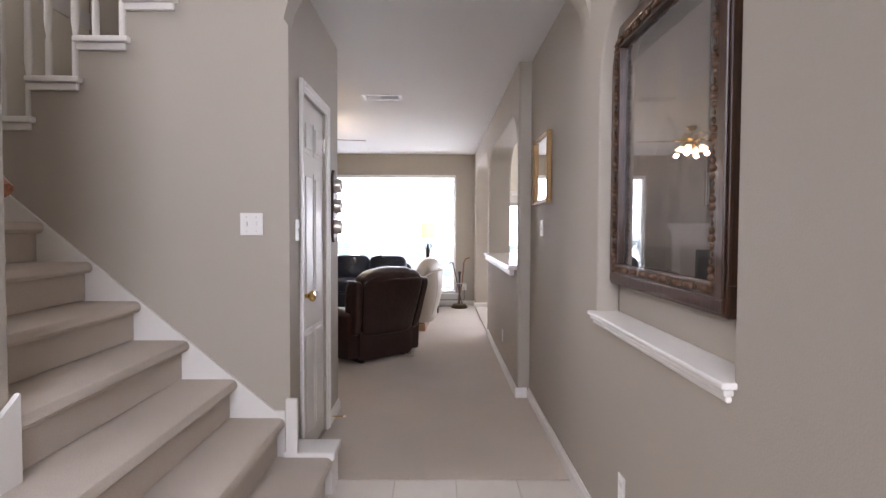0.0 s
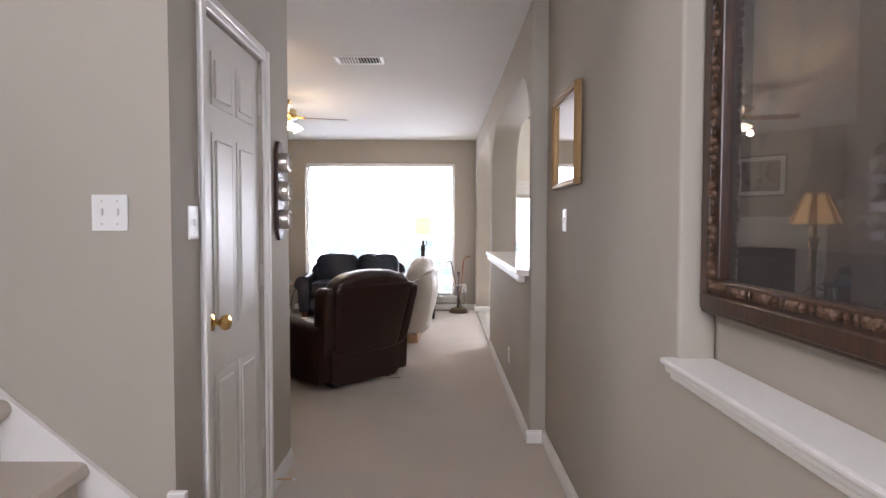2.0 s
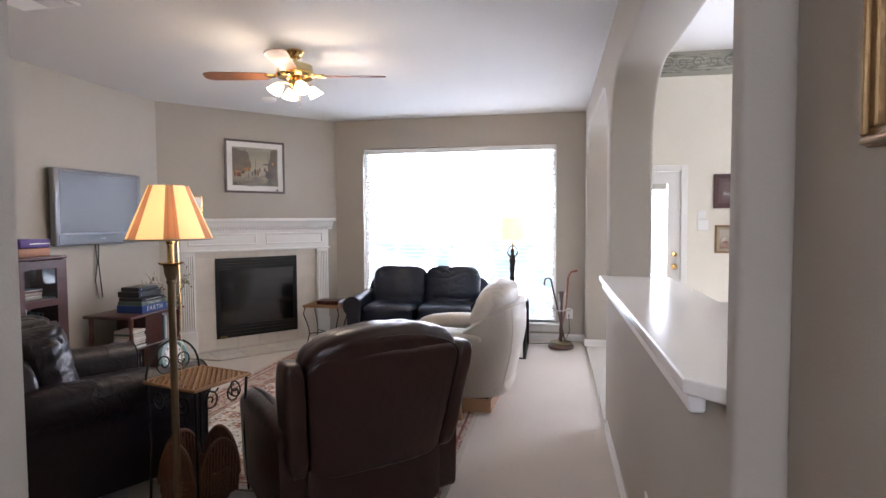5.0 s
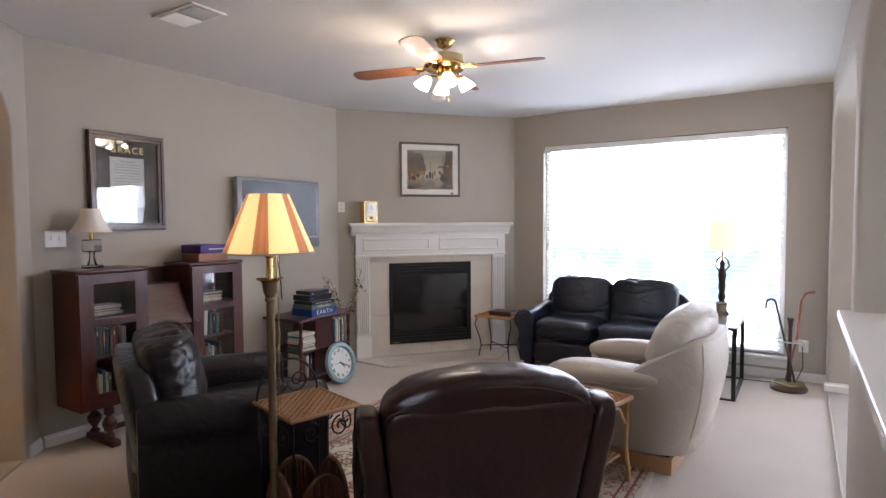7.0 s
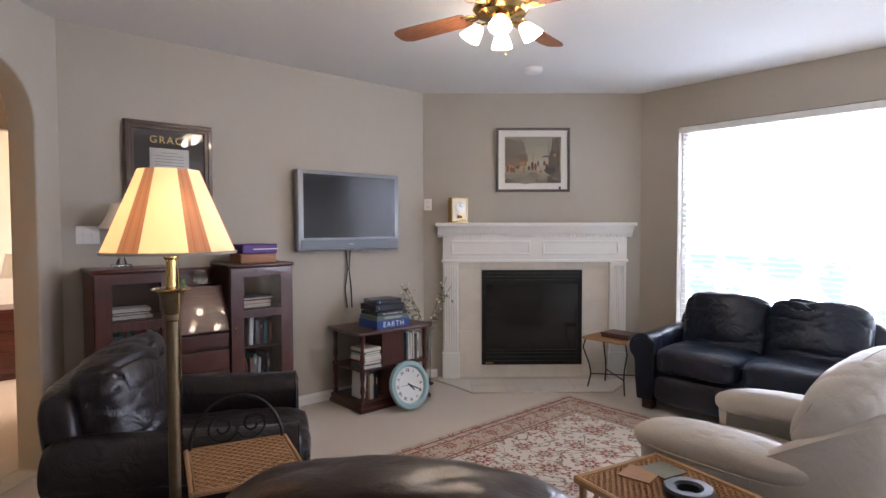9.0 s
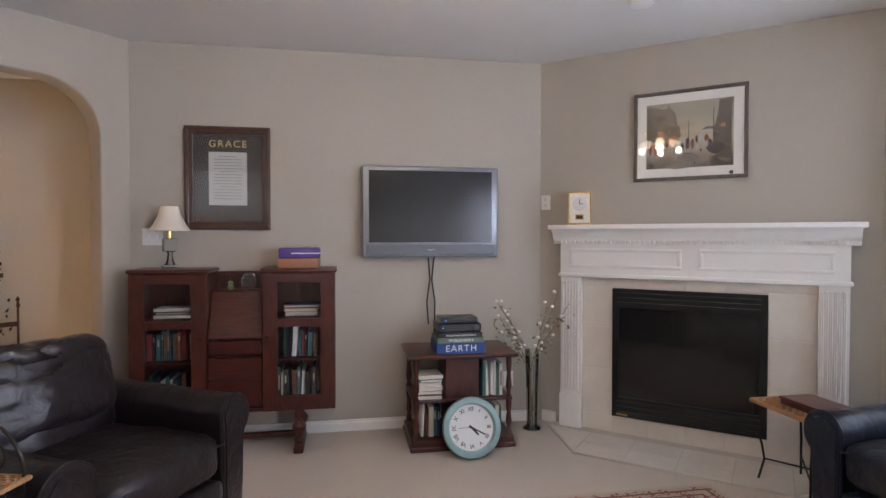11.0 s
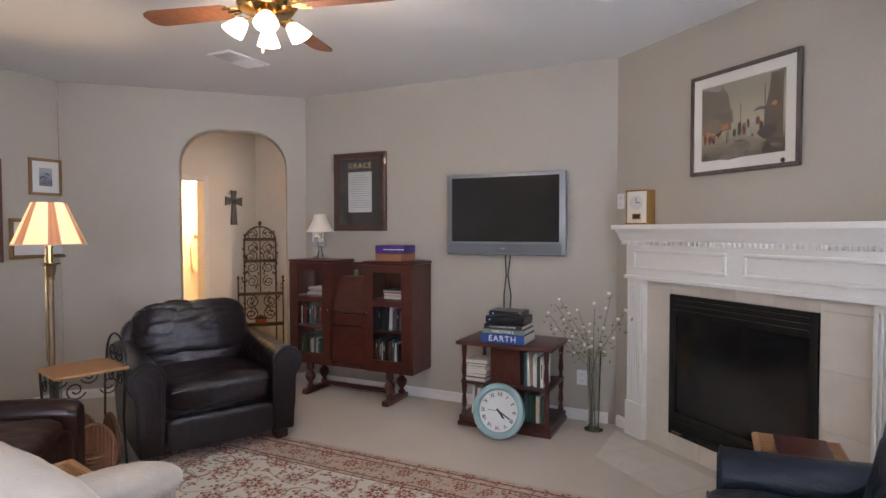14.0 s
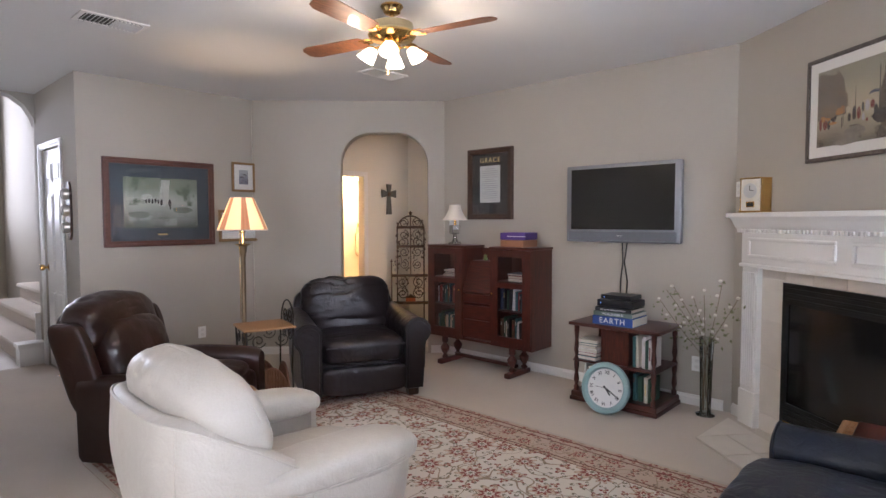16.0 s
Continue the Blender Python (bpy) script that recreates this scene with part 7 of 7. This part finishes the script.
for z in (0.72, 0.88, 1.10, 1.25):
    for s in (-1, 1):
        qq = tube(spiral((s * 0.085, -0.004, z + 0.04), 0.065, 0.014, 90, 1.6 * s), 0.005, 6)
        part("scroll", qq, RUSTIRON, rk, smooth=True)
for s in (-1, 1):
    part("front_leg", tube([(s * 0.235, -0.2, 0.0), (s * 0.235, -0.2, 0.80)], 0.008, 8), RUSTIRON, rk)
    part("leg_finial", lathe([(0.006, 0.8), (0.016, 0.815), (0.004, 0.84)], 10, m=Matrix.Translation((s * 0.235, -0.2, 0))), RUSTIRON, rk, smooth=True)
    part("scroll", tube(spiral((s * 0.12, -0.2, 0.45), 0.08, 0.015, 90, 1.5 * s), 0.005, 6), RUSTIRON, rk, smooth=True)
rack_leaves, lr = bmesh.new(), random.Random(11)
for _ in range(150):
    side = lr.choice((-1, 1))
    zz = lr.uniform(0.5, RH + 0.1)
    m4 = pose(side * lr.choice((0.17, 0.10, 0.04, 0.22 if zz < 0.8 else 0.15)) + lr.uniform(-0.02, 0.02), lr.choice((-0.006, -0.006, -0.19 if zz < 0.8 else -0.008)), zz, lr.uniform(60, 120), lr.uniform(-30, 30), lr.uniform(0, 360))
    vs = [rack_leaves.verts.new(m4 @ Vector(c)) for c in ((0, 0, 0), (0.011, 0.016, 0.004), (0, 0.040, 0), (-0.011, 0.016, 0.004), (0, 0.018, -0.003))]
    for a, b, c in ((0, 1, 4), (1, 2, 4), (2, 3, 4), (3, 0, 4), (0, 3, 1), (1, 3, 2)):
        rack_leaves.faces.new((vs[a], vs[b], vs[c]))
part("iron_leaves", rack_leaves, RUSTIRON, rk, "small bronzed iron leaves")["kind"] = "stuff"
for z in (0.36, 0.50, 1.0):
    for s in (-1, 1):
        part("scroll", tube(spiral((s * 0.10, -0.10 if z < 0.6 else -0.005, z + 0.04), 0.075, 0.012, 90, 1.7 * s), 0.006, 6), RUSTIRON, rk, smooth=True)
toy = thing("toy_house", -4.33, 3.94, 0.289, 135, "small orange painted wooden house on the rack", "ornament")
part("body", box(-0.06, 0.06, -0.05, 0.05, 0, 0.06, 0.003), mat("orange_paint", (0.4, 0.10, 0.03), 0.6), toy)
part("roof", prism([(-0.07, 0.06), (0.07, 0.06), (0, 0.10)], 0.11, Matrix(((1, 0, 0, 0), (0, 0, 1, -0.055), (0, 1, 0, 0), (0, 0, 0, 1)))), RUSTIRON, toy)
bd = thing("door_2", 0, 0, 0, 0, "white casing of the open bath doorway", "door", kind="structure")
for x0, x1, z0, z1 in ((-3.90, -3.842, 0, 1.92), (-3.178, -3.12, 0, 1.92), (-3.842, -3.178, 1.862, 1.92)):
    part("casing", box(x0, x1, 3.621, 3.635, z0, z1, 0.004), TRIM, bd)
tw = thing("hand_towel", -4.36, 2.882, 1.0, 180, "cream hand towel hanging from a ring", "towel")
part("cloth", cushion(0, -0.03, 0, 0.09, 0.02, 0.17, 4, 10, 0.012), mat("cream_towelling", (0.7, 0.62, 0.48), 0.95, bump=0.5, grain=200), tw, smooth=True)
part("ring", tube([(0.06 * math.cos(a), -0.03, 0.20 + 0.06 * math.sin(a)) for a in (2 * math.pi * i / 16 for i in range(17))], 0.005, 6), BRASS, tw)
part("rosette", lathe([(0.03, 0), (0.012, 0.03)], 12, m=pose(0, -0.002, 0.265, 90, 0, 0)), BRASS, tw)
gl = thing("bath_light", -4.25, 3.04, 1.93, 0, "lit frosted bath globe on a brass arm", "lamp")
part("globe", lathe([(0.02, -0.07), (0.055, -0.05), (0.07, 0.0), (0.055, 0.05), (0.02, 0.07)], 20), FROST, gl, smooth=True)
part("arm", tube([(0, -0.158, 0.05), (0, -0.08, 0.09), (0, 0, 0.07)], 0.01, 8), BRASS, gl)
bdr = thing("bedroom_dresser", -6.1, 5.35, 0, 90, "red-brown wooden bedside chest", "chest")
part("body", box(-0.35, 0.35, -0.25, 0.20, 0.05, 0.62, 0.01), MAHOG, bdr)
for k in range(3):
    part("drawer", box(-0.32, 0.32, -0.265, -0.251, 0.08 + k * 0.18, 0.24 + k * 0.18, 0.004), MAHOG, bdr)
part("plinth", box(-0.34, 0.34, -0.24, 0.19, 0.0, 0.05), MAHOG, bdr)
bl = thing("bedroom_lamp", -6.1, 5.3, 0.62, 0, "pale bedside lamp with white shade", "lamp")
part("stem", lathe([(0.07, 0), (0.06, 0.02), (0.02, 0.05), (0.015, 0.28)], 16), STEEL, bl, smooth=True)
part("shade", lathe([(0.15, 0.26), (0.10, 0.48), (0.097, 0.48), (0.147, 0.26)], 24), mat("white_shade", (0.8, 0.77, 0.7), 0.8), bl, smooth=True)

# ---- breakfast room ----
pd = thing("door_3", 0, WY - 0.02, 0, 0, "white glazed back door with brass lock and knob", "door", kind="structure")
part("leaf", prism(rect(BDX[0] + 0.003, BDX[1] - 0.003, 0.01, 1.825), 0.035, Matrix(((1, 0, 0, 0), (0, 0, 1, 0.012), (0, 1, 0, 0), (0, 0, 0, 1))), [rect(BDX[0] + 0.10, BDX[1] - 0.13, 0.30, 1.70)]), DOORMAT, pd)
g = part("pane", box(BDX[0] + 0.10, BDX[1] - 0.13, 0.028, 0.033, 0.30, 1.70), GLASS, pd)
g.visible_shadow = False
part("blind_cassette", box(BDX[0] + 0.11, BDX[1] - 0.14, 0.014, 0.03, 1.64, 1.70), STEEL, pd)
for x0, x1, z0, z1 in ((BDX[0] - 0.06, BDX[0], 0, 1.89), (BDX[1], BDX[1] + 0.06, 0, 1.89), (BDX[0], BDX[1], 1.832, 1.89)):
    part("casing", box(x0, x1, -0.016, -0.001, z0, z1, 0.004), TRIM, pd)
for z, r in ((0.96, 0.026), (0.83, 0.03)):
    part("door_knob", lathe([(r, 0), (r, 0.008), (0.012, 0.012), (0.012, 0.03), (r * 0.9, 0.04), (r * 0.6, 0.055)], 18, m=pose(BDX[1] - 0.06, 0.012, z, 90, 0, 0)), BRASS, pd, smooth=True)
rej = framed("rejoice_picture", 0.35, 0.35, 0.045, wood("plum_frame", (0.03, 0.008, 0.008), (0.10, 0.025, 0.025), 0.4), 0.035, bookmat("plum_mount", (0.09, 0.03, 0.035)), bookmat("mauve_panel", (0.16, 0.08, 0.09)), "square plum-framed picture lettered Rejoice", 0.025, 2)
hang(rej, 2.045, WY - 0.022, 1.615, 0)
q = letters("Rejoice", 0.055, 0.0006)
q.transform(pose(0, -0.0152, -0.03, 90, 0, 0))
part("lettering", q, PLASTIC, rej)
part("cross_mark", box(-0.006, 0.006, -0.0155, -0.0146, -0.01, 0.08), INK, rej)
part("cross_mark", box(-0.03, 0.03, -0.0155, -0.0146, 0.04, 0.052), INK, rej)
bp2 = framed("bible_picture", 0.36, 0.29, 0.022, GOLD, 0.025, bookmat("tan_mount", (0.4, 0.32, 0.2)), BOOKPRINT, "gilt-framed print of an open book", 0.02, 2)
hang(bp2, 2.07, WY - 0.022, 1.12, 0)
ap = thing("alarm_panel", 1.77, WY - 0.02, 1.27, 0, "white alarm keypad on the breakfast room wall", "keypad")
part("body", box(-0.055, 0.055, -0.025, -0.001, -0.06, 0.05, 0.005), PLASTIC, ap)
part("upper_box", box(-0.05, 0.03, -0.02, -0.001, 0.056, 0.145, 0.005), PLASTIC, ap)
BORDER = art("scroll_wallpaper_border", (0.36, 0.35, 0.29), (0.30, 0.29, 0.24), (0.34, 0.33, 0.27), [((0.16, 0.17, 0.14), 0.15, 0.9, 26), ((0.46, 0.45, 0.38), 0.2, 0.85, 20)], 16)
wbd = thing("wallpaper_border", 0, WY - 0.02, 0, 0, "grey-green scroll wallpaper border below the ceiling", "wallpaper", kind="structure")
part("band", box(BX + 0.26, 4.58, -0.004, -0.0005, BC - 0.25, BC - 0.001), BORDER, wbd)
sb = bmesh.new()
for k in range(24):
    xx = 0.95 + 0.15 * k
    tube(spiral((xx, -0.006, BC - 0.115), 0.06, 0.012, 0 if k % 2 else 180, 1.4), 0.005, 5, sb)
part("scroll_print", sb, mat("dark_scroll_print", (0.20, 0.21, 0.17), 0.8), wbd)
w2 = thing("window_2", 0, WY - 0.02, 0, 0, "white-framed breakfast room window", "window", kind="structure")
for b4 in ((2.45, 4.10, 0.05, 0.10, 2.04, 2.09), (2.45, 4.10, 0.05, 0.10, 0.75, 0.80), (2.45, 2.50, 0.05, 0.10, 0.80, 2.04), (4.05, 4.10, 0.05, 0.10, 0.80, 2.04), (3.25, 3.30, 0.05, 0.10, 0.80, 2.04)):
    part("window_frame", box(*b4, 0.005), TRIM, w2)
g = part("pane", box(2.5, 4.05, 0.073, 0.077, 0.80, 2.04), GLASS, w2)
g.visible_shadow = False
dt = thing("breakfast_table", 2.75, 7.9, 0, 0, "round white breakfast table", "table")
part("top", lathe([(0.5, 0.66), (0.51, 0.675), (0.5, 0.69)], 40), COUNTER, dt, smooth=True)
part("pedestal", lathe([(0.22, 0.0), (0.2, 0.03), (0.05, 0.08), (0.045, 0.5), (0.12, 0.66)], 20), TRIM, dt, smooth=True)
ch = thing("windsor_chair", 2.14, 7.95, 0, 95, "dark turned wooden spindle-back chair at the table", "chair")
part("seat", cushion(0, 0, 0.43, 0.20, 0.20, 0.022, 3, 8), DARKWOOD, ch, smooth=True)
for sx in (-1, 1):
    for sy in (-1, 1):
        part("leg", lathe([(0.014, 0.001), (0.02, 0.10), (0.014, 0.2), (0.022, 0.32), (0.014, 0.42)], 10, m=Matrix.Translation((sx * 0.15, sy * 0.15, 0))), DARKWOOD, ch, smooth=True)
for k in range(5):
    part("spindle", lathe([(0.009, 0.44), (0.014, 0.58), (0.008, 0.68), (0.012, 0.80), (0.008, 0.89)], 8, m=Matrix.Translation((-0.15 + 0.075 * k, -0.18, 0))), DARKWOOD, ch, smooth=True)
part("crest_rail", cushion(0, -0.185, 0.92, 0.20, 0.018, 0.05, 4, 8), DARKWOOD, ch, smooth=True)


# ---- floor tiles ----
def tiles(parent, x0, x1, y0, y1, s, limit):
    base = None
    nx, ny = int(math.ceil((x1 - x0) / s)), int(math.ceil((y1 - y0) / s))
    for j in range(ny):
        for i in range(nx):
            a, b2 = x1 - (i + 1) * s, y1 - (j + 1) * s
            if base is None:
                base = part("tile", box(0.003, s - 0.003, 0.003, s - 0.003, -0.0055, 0.0, 0.0015, 1), TILE, parent)
                ob = base
            else:
                ob = new("tile", base.data)
                ob.parent = parent
            ob.location = (a * U, b2 * U, 0)


ft = thing("floor_entry", 0, 0, 0, 0, "cream square ceramic tiles in the entry", "floor", kind="structure")
tiles(ft, -1.2, 0.70, 0.6, 2.80, 0.305, 300)
bt = thing("floor_breakfast", 0, 0, 0, 0, "cream square ceramic tiles in the breakfast room", "floor", kind="structure")
tiles(bt, 0.676, 2.81, 6.6, 9.36, 0.305, 300)
